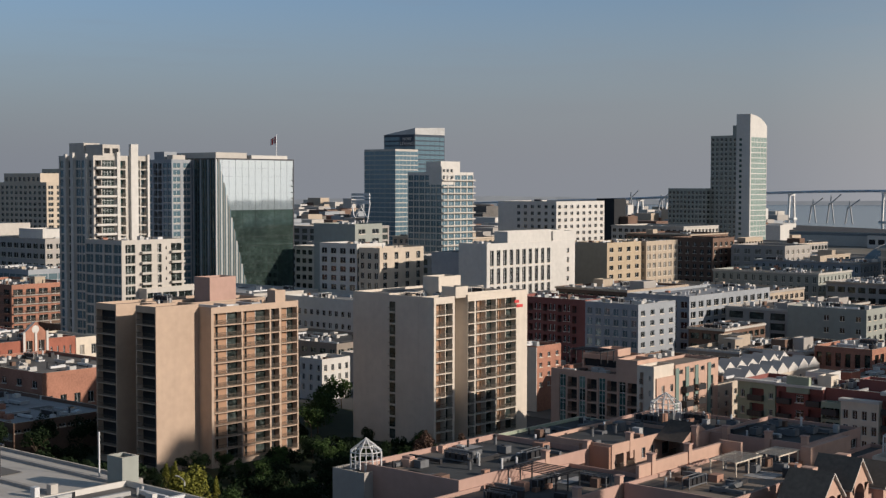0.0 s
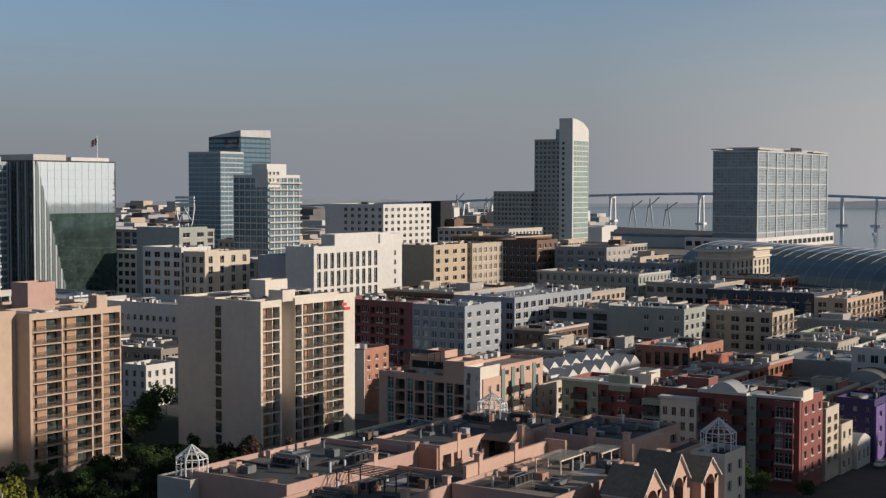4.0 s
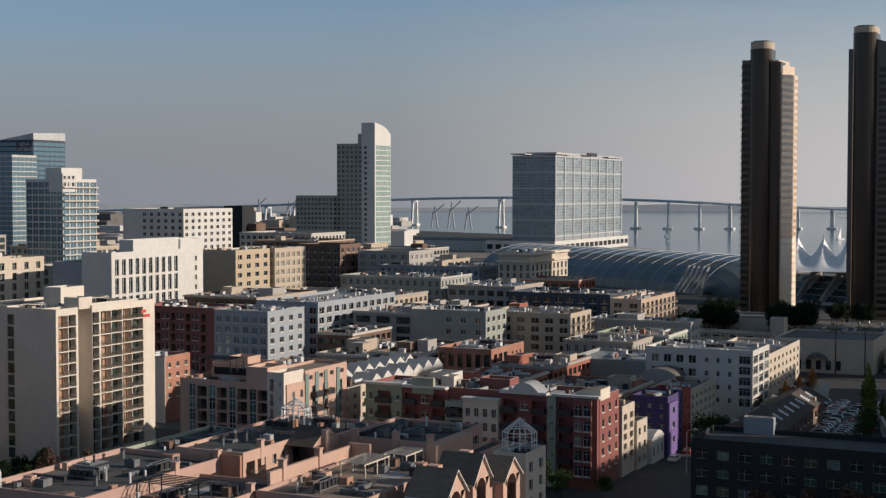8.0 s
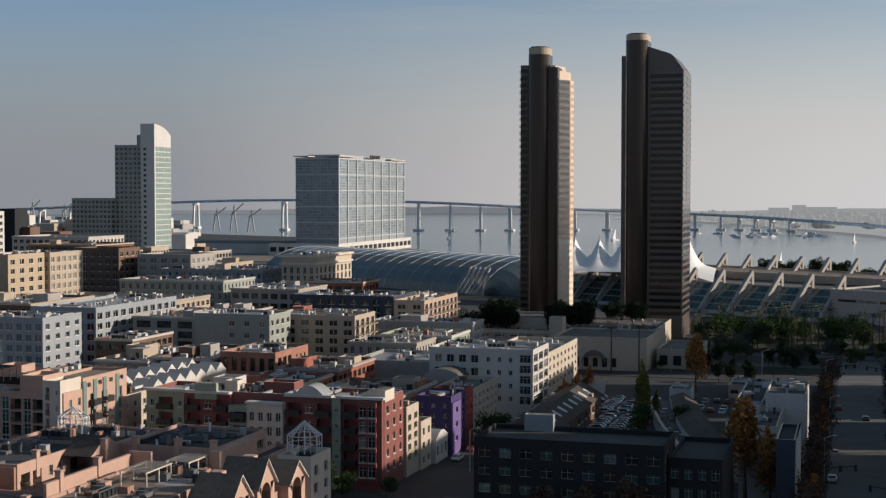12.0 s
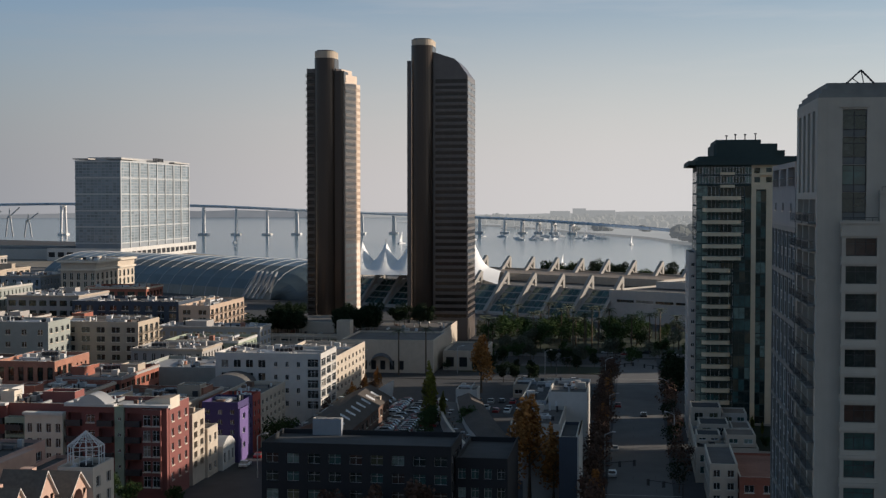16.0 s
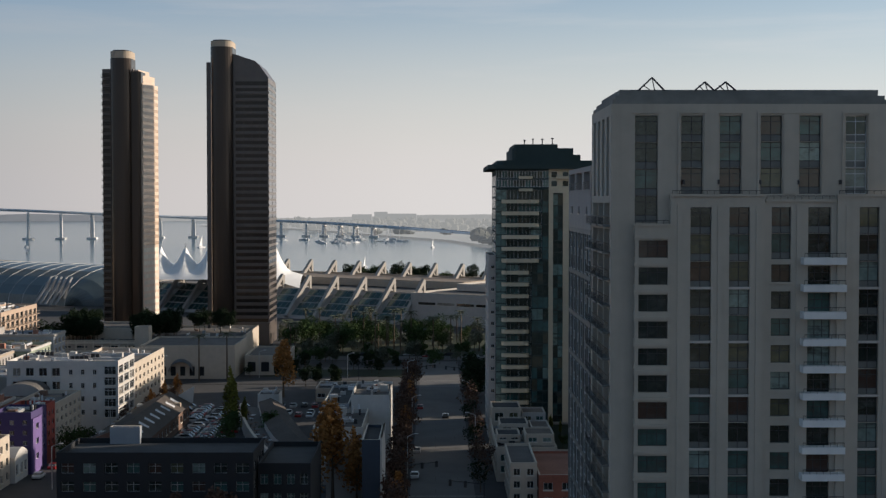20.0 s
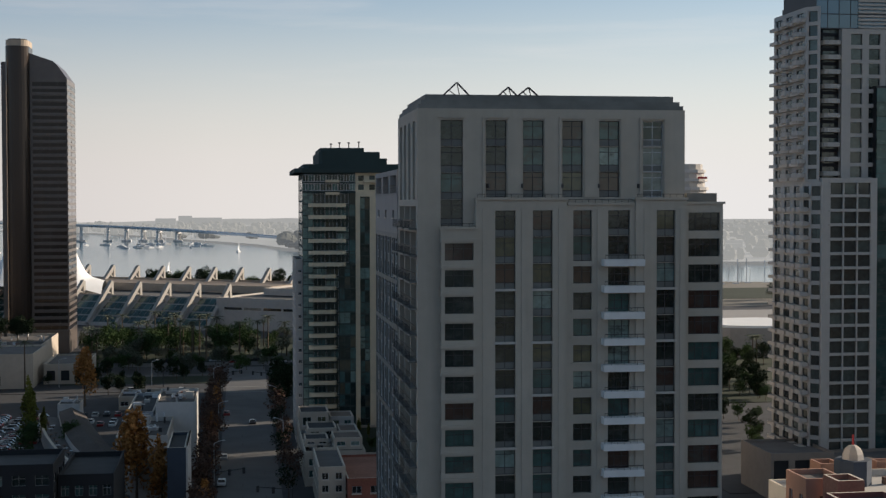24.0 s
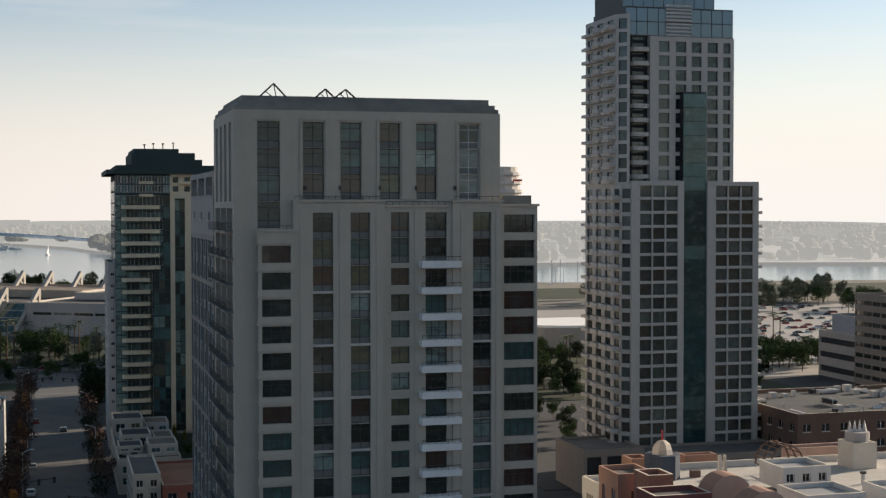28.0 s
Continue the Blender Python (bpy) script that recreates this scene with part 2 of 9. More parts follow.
M = {
    "asphalt": material("asphalt", (0.05, 0.05, 0.053), 0.9, grain=0.25, var=0.3),
    "pavement": material("pavement_concrete", (0.105, 0.1, 0.095), 0.9, grain=0.6, var=0.2),
    "soil": material("open_ground", (0.2, 0.18, 0.15), 0.95, grain=0.05, var=0.45),
    "lawn": material("lawn", (0.024, 0.033, 0.015), 0.95, grain=0.4, var=0.4),
    "tan": paint("tan_plaster", (0.46, 0.345, 0.265)),
    "tan2": paint("pale_tan_plaster", (0.58, 0.515, 0.445)),
    "cream": paint("cream_plaster", (0.50, 0.425, 0.345)),
    "white": paint("white_plaster", (0.54, 0.52, 0.495)),
    "offwhite": paint("offwhite_concrete", (0.47, 0.44, 0.405)),
    "concrete": paint("grey_concrete", (0.35, 0.325, 0.305)),
    "stone": paint("warm_grey_precast", (0.435, 0.393, 0.33), streak=0.8, var=0.18),
    "bluegrey": paint("blue_grey_stucco", (0.29, 0.31, 0.34)),
    "greygreen": paint("grey_green_stucco", (0.29, 0.305, 0.28)),
    "yellow": paint("ochre_stucco", (0.42, 0.335, 0.24)),
    "beige": paint("beige_stucco", (0.42, 0.345, 0.27)),
    "peach": paint("peach_stucco", (0.48, 0.318, 0.25)),
    "pink": paint("pink_stucco", (0.42, 0.275, 0.23)),
    "brick": material("red_brick", (0.30, 0.11, 0.075), 0.9, grain=2.0, var=0.3),
    "brick2": material("orange_brick", (0.34, 0.165, 0.115), 0.9, grain=2.0, var=0.3),
    "maroon": paint("maroon_stucco", (0.22, 0.08, 0.07)),
    "brown": material("brown_brick", (0.16, 0.10, 0.075), 0.9, grain=2.0, var=0.25),
    "green": paint("sage_stucco", (0.30, 0.34, 0.26)),
    "purple": paint("purple_stucco", (0.065, 0.047, 0.135)),
    "lilac": paint("lilac_stucco", (0.15, 0.1, 0.26)),
    # black cladding; at the back of recesses and open decks it paints shade
    "dark": paint("charcoal_cladding_and_recess_shade", (0.022, 0.024, 0.028)),
    "navy": paint("dark_blue_cladding", (0.05, 0.065, 0.09)),
    "roof": material("grey_roof_felt", (0.13, 0.122, 0.116), 0.9, grain=0.25, var=0.35),
    "roof_white": material("white_roof_membrane", (0.29, 0.29, 0.3), 0.7, grain=0.2, var=0.25),
    "roof_dark": material("dark_roof_felt", (0.06, 0.062, 0.065), 0.9, grain=0.3, var=0.35),
    "roof_tan": material("tan_roof_gravel", (0.21, 0.17, 0.14), 0.95, grain=0.3, var=0.3),
    "metal": material("painted_sheet_metal", (0.42, 0.42, 0.42), 0.5, 0.3, grain=1.0, var=0.2),
    "dmetal": material("dark_metal", (0.05, 0.05, 0.055), 0.5, 0.5, grain=1.0),
    "wmetal": material("white_painted_steel", (0.6, 0.6, 0.61), 0.45, 0.0, grain=1.0, var=0.1),
    "glass": material("window_glass", (0.014, 0.018, 0.02), 0.08, 0.0, grain=0.9, var=0.6, bump=0.02, alt=(0.26, 0.24, 0.21), alt_share=0.1, spec=0.7, blot=(0.07, 0.075, 0.075)),
    "glass_w": material("warm_window_glass", (0.03, 0.028, 0.026), 0.1, 0.0, grain=0.3, bump=0.02, alt=(0.34, 0.29, 0.22), alt_share=0.3, spec=0.7),
    "glass_b": material("blue_curtain_glass", (0.13, 0.195, 0.225), 0.06, 0.3, grain=0.05, bump=0.03, spec=0.8, alt=(0.12, 0.2, 0.25), alt_share=0.3),
    "glass_g": material("green_curtain_glass", (0.016, 0.05, 0.052), 0.06, 0.1, grain=0.5, var=0.6, bump=0.03, spec=0.7, alt=(0.05, 0.105, 0.105), alt_share=0.25, blot=(0.07, 0.105, 0.105), tint=(0.75, 0.97, 0.96)),
    "mirror": material("mirror_glass", (0.93, 0.99, 0.98), 0.03, 0.97, grain=0.02, bump=0.02, var=0.06),
    "bronze": material("bronze_glass", (0.035, 0.028, 0.024), 0.08, 0.35, grain=0.05, bump=0.02, var=0.15, alt=(0.05, 0.036, 0.028), alt_share=0.4),
    "bronze_wall": material("brown_granite", (0.13, 0.107, 0.094), 0.3, 0.0, grain=0.4, var=0.2, bump=0.03),
    # granite lightened in colour for the tower's sunlit face
    "bronze_wall_sun_side": material("granite_bands_painted_sunlit", (0.68, 0.53, 0.41), 0.3, 0.0, grain=0.4, var=0.15, bump=0.03),
    "glass_s": material("mottled_dark_glass", (0.013, 0.018, 0.018), 0.07, 0.0, grain=0.8, var=0.6, bump=0.03, spec=0.6, alt=(0.034, 0.044, 0.043), alt_share=0.3, blot=(0.09, 0.112, 0.108), tint=(0.8, 0.97, 0.95)),
    "glass_t": material("window_with_blinds", (0.022, 0.034, 0.031), 0.09, 0.0, grain=0.7, var=0.6, bump=0.02, spec=0.6, alt=(0.2, 0.225, 0.2), alt_share=0.34, blot=(0.1, 0.082, 0.068), tint=(0.8, 0.97, 0.95)),
    "spandrel": material("grey_spandrel_panel", (0.16, 0.165, 0.155), 0.5, 0.1, grain=0.6, var=0.25, bump=0.02),
    "coping": material("dark_stone_coping", (0.2, 0.2, 0.185), 0.8, grain=0.5, var=0.3),
    "grid_precast": paint("pale_grey_precast", (0.42, 0.405, 0.38), streak=0.6),
    "dgreen": paint("dark_green_cladding", (0.035, 0.056, 0.055)),
    "pale_cream": paint("pale_cream_precast", (0.62, 0.545, 0.45)),
    "shingle": material("brown_roof_shingle", (0.085, 0.07, 0.06), 0.9, grain=1.5, var=0.35),
    "loggia_wall": paint("brown_balcony_plaster", (0.35, 0.215, 0.14)),
    # leaf green lightened in colour for hazy distance and sunlit palm fronds
    "leaf_paled": material("green_leaves_paled_for_haze_and_sun", (0.12, 0.13, 0.09), 0.8, grain=1.5, var=0.4, bump=0, island=0.35, spec=0.1),
    "water": None,
    "bark": material("bark", (0.11, 0.08, 0.055), 0.95, grain=3.0, var=0.4),
    "leaf": material("green_leaves", (0.045, 0.075, 0.025), 0.8, grain=1.5, var=0.4, bump=0, island=0.35, spec=0.1),
    "leaf_dark": material("dark_green_leaves", (0.016, 0.028, 0.012), 0.8, grain=1.5, var=0.4, bump=0, island=0.35, spec=0.1),
    "leaf_yellow": material("yellow_green_leaves", (0.15, 0.15, 0.03), 0.8, grain=1.5, var=0.4, bump=0, island=0.35, spec=0.1),
    "leaf_orange": material("autumn_leaves", (0.36, 0.17, 0.055), 0.8, grain=1.5, var=0.4, bump=0, island=0.4, spec=0.1),
    "leaf_red": material("russet_leaves", (0.10, 0.062, 0.048), 0.8, grain=1.5, var=0.4, bump=0, island=0.4, spec=0.1),
    "sail": material("white_fabric", (0.8, 0.8, 0.8), 0.7, grain=0.2, var=0.06),
    "red": material("red_paint", (0.5, 0.05, 0.05), 0.6, grain=1.0),
    # bridge blue and pier concrete, both with haze mixed into the colour
    "bridge": paint("blue_bridge_paint_paled_for_haze", (0.58, 0.64, 0.72), streak=0.2),
    "bridge_pier": paint("pier_concrete_paled_for_haze", (0.68, 0.66, 0.64), streak=0.4),
    "pier": paint("pale_bridge_concrete", (0.36, 0.335, 0.305), streak=0.5),
    "terracotta": paint("terracotta_stucco", (0.35, 0.20, 0.145)),
    "slate": material("grey_slate", (0.13, 0.135, 0.145), 0.8, grain=1.5, var=0.3),
    "car_white": material("white_car_paint", (0.6, 0.6, 0.6), 0.3, grain=1.0, var=0.05, bump=0),
    "car_dark": material("dark_car_paint", (0.03, 0.032, 0.036), 0.25, grain=1.0, var=0.1, bump=0),
    "car_red": material("red_car_paint", (0.25, 0.02, 0.02), 0.3, grain=1.0, var=0.1, bump=0),
    "flag_pale": material("pale_cloth", (0.7, 0.66, 0.64), 0.8, grain=1.0),
    "road": material("worn_road_asphalt", (0.125, 0.122, 0.12), 0.85, grain=0.12, var=0.3),
    "rail": material("dark_mesh_railing", (0.085, 0.07, 0.056), 0.6, 0.2, grain=3.0, var=0.3),
    # bronze glass lightened in colour where the sun strikes the tower
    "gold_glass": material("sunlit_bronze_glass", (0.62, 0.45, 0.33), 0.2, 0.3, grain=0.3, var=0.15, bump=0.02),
    "teal": material("teal_canvas", (0.04, 0.22, 0.21), 0.8, grain=1.0),
}
def flat_glass(name, looks, rough=0.08):
    """Window glass whose blinds, curtains and rooms differ from window to window: looks are (share, colour)."""
    m = material(name, looks[0][1], rough, 0.0, grain=0.9, var=0.5, bump=0.02, spec=0.65, blot=(0.06, 0.07, 0.066), tint=(0.85, 0.98, 0.95))
    nt = m.node_tree
    info = nt.nodes.new("ShaderNodeObjectInfo")
    ramp = nt.nodes.new("ShaderNodeValToRGB")
    ramp.color_ramp.interpolation = "CONSTANT"
    at = 0.0
    while len(ramp.color_ramp.elements) < len(looks):
        ramp.color_ramp.elements.new(0.5)
    for el, (share, col) in zip(ramp.color_ramp.elements, looks):
        el.position, el.color = at, (*col, 1)
        at += share
    nt.links.new(info.outputs["Random"], ramp.inputs[0])
    for nd in nt.nodes:
        if nd.bl_idname == "ShaderNodeMix" and nd.blend_type == "MULTIPLY":
            nt.links.new(ramp.outputs[0], nd.inputs[6])
    return m


M["glass_v"] = flat_glass("varied_window_glass", [(0.38, (0.014, 0.022, 0.021)), (0.27, (0.05, 0.105, 0.1)), (0.11, (0.2, 0.27, 0.25)), (0.14, (0.06, 0.034, 0.028)), (0.1, (0.1, 0.1, 0.06))])
M["glass_q"] = flat_glass("grey_tower_glass", [(0.56, (0.05, 0.053, 0.05)), (0.28, (0.075, 0.095, 0.09)), (0.07, (0.1, 0.125, 0.115)), (0.09, (0.055, 0.05, 0.04))])
M["warm_cream"] = paint("warm_cream_plaster", (0.62, 0.53, 0.38))
M["brown_tile"] = material("brown_grey_roof_tiles", (0.125, 0.108, 0.092), 0.9, grain=1.5, var=0.35)
M["glass_p"] = flat_glass("teal_tower_glass", [(0.5, (0.014, 0.03, 0.031)), (0.3, (0.05, 0.115, 0.115)), (0.12, (0.16, 0.24, 0.22)), (0.08, (0.08, 0.08, 0.06))])
M["brown_concrete"] = paint("brown_exposed_concrete", (0.24, 0.205, 0.175))
M["pale_green_glass"] = material("pale_green_glass", (0.23, 0.31, 0.285), 0.12, 0.1, grain=0.06, var=0.25, bump=0.02)
M["hotel_frame"] = paint("pale_blue_grey_cladding", (0.25, 0.27, 0.29))
M["hotel_rib"] = paint("pale_grey_cladding", (0.42, 0.43, 0.44))
# a dark green reflection painted into the glass colour
M["green_mirror"] = material("green_mirror_glass", (0.13, 0.2, 0.18), 0.05, 0.75, grain=0.12, var=0.5, bump=0.03, blot=(0.2, 0.27, 0.26))
M["red_stucco"] = paint("red_stucco", (0.36, 0.07, 0.05))
M["vault"] = material("pale_blue_vault_glass", (0.11, 0.145, 0.165), 0.3, 0.1, grain=0.08, var=0.3, bump=0.02)
M["hotel_glass"] = material("pale_hotel_glass", (0.2, 0.245, 0.275), 0.15, 0.1, grain=0.05, var=0.25, bump=0.02, island=0.25)
# bright reflection on the lower storeys, put into the glass colour
M["lit_bronze"] = material("bronze_glass_painted_glare", (0.95, 0.86, 0.74), 0.2, 0.1, grain=0.3, var=0.2, bump=0.02)
wm = bpy.data.materials.new("bay_water")
wm.use_nodes = True
wp = wm.node_tree.nodes["Principled BSDF"]
wp.inputs["Base Color"].default_value = (0.05, 0.10, 0.135, 1)
wp.inputs["Roughness"].default_value = 0.14
w_geo = wm.node_tree.nodes.new("ShaderNodeNewGeometry")
w_map = wm.node_tree.nodes.new("ShaderNodeVectorMath")
w_map.operation = "MULTIPLY"
w_map.inputs[1].default_value = (0.012, 0.05, 0.05)
w_noise = wm.node_tree.nodes.new("ShaderNodeTexNoise")
w_noise.inputs["Scale"].default_value = 1.0
w_noise.inputs["Detail"].default_value = 8
w_bump = wm.node_tree.nodes.new("ShaderNodeBump")
w_bump.inputs["Strength"].default_value = 0.12
w_bump.inputs["Distance"].default_value = 1.5
wm.node_tree.links.new(w_geo.outputs["Position"], w_map.inputs[0])
wm.node_tree.links.new(w_map.outputs[0], w_noise.inputs["Vector"])
wm.node_tree.links.new(w_noise.outputs["Fac"], w_bump.inputs["Height"])
wm.node_tree.links.new(w_bump.outputs[0], wp.inputs["Normal"])
M["water"] = wm


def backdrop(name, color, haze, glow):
    """Far land: its own dark colour, with the haze of the distance painted in as emission."""
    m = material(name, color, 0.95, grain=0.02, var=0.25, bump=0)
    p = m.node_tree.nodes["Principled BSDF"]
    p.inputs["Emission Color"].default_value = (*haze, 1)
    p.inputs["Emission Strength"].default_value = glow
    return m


# haze glows from the surface; stronger on the two tones nearer the sun
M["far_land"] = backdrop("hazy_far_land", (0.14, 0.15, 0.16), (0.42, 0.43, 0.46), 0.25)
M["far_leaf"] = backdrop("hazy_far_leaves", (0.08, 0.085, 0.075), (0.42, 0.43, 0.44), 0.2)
M["far_leaf_sun_haze"] = backdrop("hazy_far_leaves_towards_sun", (0.05, 0.05, 0.046), (0.45, 0.445, 0.425), 0.6)
M["far_land_sun_haze"] = backdrop("hazy_far_land_towards_sun", (0.05, 0.05, 0.048), (0.47, 0.465, 0.45), 0.62)


# ---- mesh tools ----
class Mesh:
    """Collects faces with material slots and turns them into one mesh."""

    def __init__(self):
        self.v, self.f, self.mi, self.mats = [], [], [], []

    def slot(self, mat):
        if mat not in self.mats:
            self.mats.append(mat)
        return self.mats.index(mat)

    def quad(self, pts, mat):
        k = len(self.v)
        self.v.extend([tuple(p) for p in pts])
        self.f.append(tuple(range(k, k + len(pts))))
        self.mi.append(self.slot(mat))

    def box(self, x0, x1, y0, y1, z0, z1, mat, bottom=False):
        k = len(self.v)
        self.v.extend([(x0, y0, z0), (x1, y0, z0), (x1, y1, z0), (x0, y1, z0), (x0, y0, z1), (x1, y0, z1), (x1, y1, z1), (x0, y1, z1)])
        fs = [(0, 1, 5, 4), (1, 2, 6, 5), (2, 3, 7, 6), (3, 0, 4, 7), (4, 5, 6, 7)] + ([(3, 2, 1, 0)] if bottom else [])
        for q in fs:
            self.f.append(tuple(k + i for i in q))
            self.mi.append(self.slot(mat))

    def prism(self, pts, z0, z1, mat, top=None, cap=True):
        """Upright prism over a counter-clockwise outline."""
        n, k = len(pts), len(self.v)
        self.v.extend([(x, y, z0) for x, y in pts] + [(x, y, z1) for x, y in pts])
        for i in range(n):
            j = (i + 1) % n
            self.f.append((k + i, k + j, k + n + j, k + n + i))
            self.mi.append(self.slot(mat))
        if cap:
            self.f.append(tuple(k + n + i for i in range(n)))
            self.mi.append(self.slot(top or mat))

    def bar(self, a, b, r, mat):
        """A square bar from a to b."""
        a, b = Vector(a), Vector(b)
        d = (b - a).normalized()
        s = d.cross(Vector((0, 0, 1)) if abs(d.z) < 0.95 else Vector((1, 0, 0))).normalized() * r
        u = d.cross(s).normalized() * r
        k = len(self.v)
        for p in (a, b):
            self.v.extend([tuple(p + s + u), tuple(p - s + u), tuple(p - s - u), tuple(p + s - u)])
        for q in ((0, 1, 5, 4), (1, 2, 6, 5), (2, 3, 7, 6), (3, 0, 4, 7), (3, 2, 1, 0), (4, 5, 6, 7)):
            self.f.append(tuple(k + i for i in q))
            self.mi.append(self.slot(mat))

    def weld(self):
        """Joins equal points, so that touching faces make one piece."""
        seen, where, kept = {}, [], []
        for p in self.v:
            key = tuple(round(q, 4) for q in p)
            if key not in seen:
                seen[key] = len(kept)
                kept.append(p)
            where.append(seen[key])
        self.v, self.f = kept, [tuple(where[i] for i in f) for f in self.f]

    def done(self, name, smooth=False):
        me = bpy.data.meshes.new(name)
        me.from_pydata(self.v, [], self.f)
        for m in self.mats:
            me.materials.append(M[m])
        me.polygons.foreach_set("material_index", self.mi)
        if smooth:
            me.polygons.foreach_set("use_smooth", [True] * len(self.f))
        me.update()
        return me


def part(name, data, parent, at=(0, 0, 0), turn=0.0, label=""):
    ob = new(name, data.done(name) if isinstance(data, Mesh) else data)
    ob.parent = parent
    ob.location = at
    ob.rotation_euler = (0, 0, turn)
    if label:
        tagged(ob, label)
    return ob


def thing(name, label, category, at=(0, 0, 0), group="", turn=0.0, kind=""):
    ob = new(name)
    ob.location = at
    ob.rotation_euler = (0, 0, turn)
    return tagged(ob, label, category, group, kind)


SHARED = {}


def pane_mesh(w, h, glass, frame, bars):
    """A window of w x h metres in the x-z plane facing -y: glass, border, and bars across and upright."""
    key = ("pane", round(w, 2), round(h, 2), glass, frame, bars)
    if key not in SHARED:
        m = Mesh()
        if glass == "loggia":
            cuts = [-0.5, -0.28, -0.2, 0.12, 0.5]
            for a, b, mt in zip(cuts[:-1], cuts[1:], ("loggia_wall", "glass", "loggia_wall", "glass_s")):
                m.quad([(w * a, 0, 0), (w * b, 0, 0), (w * b, 0, h), (w * a, 0, h)], mt)
            m.box(w * 0.11, w * 0.125, -0.08, 0.0, 0, h, "wmetal")
            m.weld()
        elif not frame:
            m.quad([(-w / 2, 0, 0), (w / 2, 0, 0), (w / 2, 0, h), (-w / 2, 0, h)], glass)
        else:
            t, d = 0.07, -0.05

            def lines(size, n, where):
                out = [0.0, t]
                for k in range(n):
                    mid = size * where(k, n)
                    out += [mid - t / 2, mid + t / 2]
                return out + [size - t, size]
            xs = [x - w / 2 for x in lines(w, bars[0], lambda k, n: (k + 1) / (n + 1))]
            duplex = len(bars) > 2 and bars[2] == "panel"
            storey = len(bars) > 2 and bars[2] == "storey"
            zs = lines(h, bars[1], lambda k, n: (0.38, 0.56, 0.9)[k] if duplex else (0.27, 0.78)[k] if storey else 0.68 if n == 1 else (k + 1) / (n + 1))
            for i in range(len(xs) - 1):
                for j in range(len(zs) - 1):
                    xa, xb, za, zb = xs[i], xs[i + 1], zs[j], zs[j + 1]
                    if i % 2 and j % 2:
                        m.quad([(xa, 0, za), (xb, 0, za), (xb, 0, zb), (xa, 0, zb)], "spandrel" if duplex and j == 3 or storey and j == 1 else glass)
                        for p, q in (((xa, za), (xb, za)), ((xb, za), (xb, zb)), ((xb, zb), (xa, zb)), ((xa, zb), (xa, za))):
                            m.quad([(p[0], d, p[1]), (q[0], d, q[1]), (q[0], 0, q[1]), (p[0], 0, p[1])], frame)
                    else:
                        m.quad([(xa, d, za), (xb, d, za), (xb, d, zb), (xa, d, zb)], frame)
            m.weld()
        SHARED[key] = m.done("window")
    return SHARED[key]


def railing_mesh(w, d, style, mat):
    """A balcony's front of width w that stands out by d: a slab with a parapet or bars."""
    key = ("rail", round(w, 2), round(d, 2), style, mat)
    if key not in SHARED:
        m = Mesh()
        if style == "slab":
            m.box(-w / 2, w / 2, -d, 0, -0.25, 0.42, mat, True)
        elif style == "ledge":
            m.box(-w / 2, w / 2, -d, 0, -0.25, 0.55, mat, True)
        elif style == "band":
            out = [(-w / 2 + 0.02, 0.0), (-w / 2, -d * 0.55), (-w / 2 + d * 0.2, -d * 0.85), (-w / 2 + d * 0.6, -d), (w / 2 - d * 0.6, -d), (w / 2 - d * 0.2, -d * 0.85), (w / 2, -d * 0.55), (w / 2 - 0.02, 0.0)]
            m.prism(out, -0.3, 0.62, mat)
            m.quad([(x, y, -0.3) for x, y in reversed(out)], mat)
            m.bar((-w / 2 + d * 0.6, -d + 0.06, 0.85), (w / 2 - d * 0.6, -d + 0.06, 0.85), 0.03, "dmetal")
        elif style == "posts":
            m.bar((-w / 2, -d, 0.7), (w / 2, -d, 0.7), 0.04, "dmetal")
            for k in range(7):
                x = -w / 2 + w * k / 6
                m.bar((x, -d, 0.0), (x, -d, 0.7), 0.018, "dmetal")
        elif style == "solid":
            m.box(-w / 2, w / 2, -d, 0, -0.2, 0.0, mat, True)
            m.box(-w / 2, w / 2, -d, -d + 0.15, 0.0, 1.0, mat)
            if d > 0.3:
                m.box(-w / 2, -w / 2 + 0.12, -d + 0.15, 0, 0.0, 1.0, mat)
                m.box(w / 2 - 0.12, w / 2, -d + 0.15, 0, 0.0, 1.0, mat)
            m.weld()
        else:
            n = max(3, int(w / 0.32))
            xs = []
            for k in range(n + 1):
                x = -w / 2 + 0.05 + (w - 0.1) * k / n
                xs += [x - 0.05, x + 0.05]
            for k, (xa, xb) in enumerate(zip(xs[:-1], xs[1:])):
                m.quad([(xa, -d, -0.22), (xb, -d, -0.22), (xb, -d, 0), (xa, -d, 0)], mat)
                m.quad([(xa, -d, 0), (xb, -d, 0), (xb, 0, 0), (xa, 0, 0)], mat)
                m.quad([(xa, 0, -0.22), (xb, 0, -0.22), (xb, -d, -0.22), (xa, -d, -0.22)], mat)
                m.quad([(xa, -d, 0.95), (xb, -d, 0.95), (xb, -d, 1.04), (xa, -d, 1.04)], "rail")
                if k % 2 == 0:
                    m.quad([(xa, -d, 0), (xb, -d, 0), (xb, -d, 0.95), (xa, -d, 0.95)], "rail")
            m.weld()
        SHARED[key] = m.done("balcony")
    return SHARED[key]


PLAIN = ("brick", "brick2", "brown", "beige", "concrete", "bluegrey", "offwhite", "green", "greygreen", "maroon", "cream", "navy", "white", "yellow")


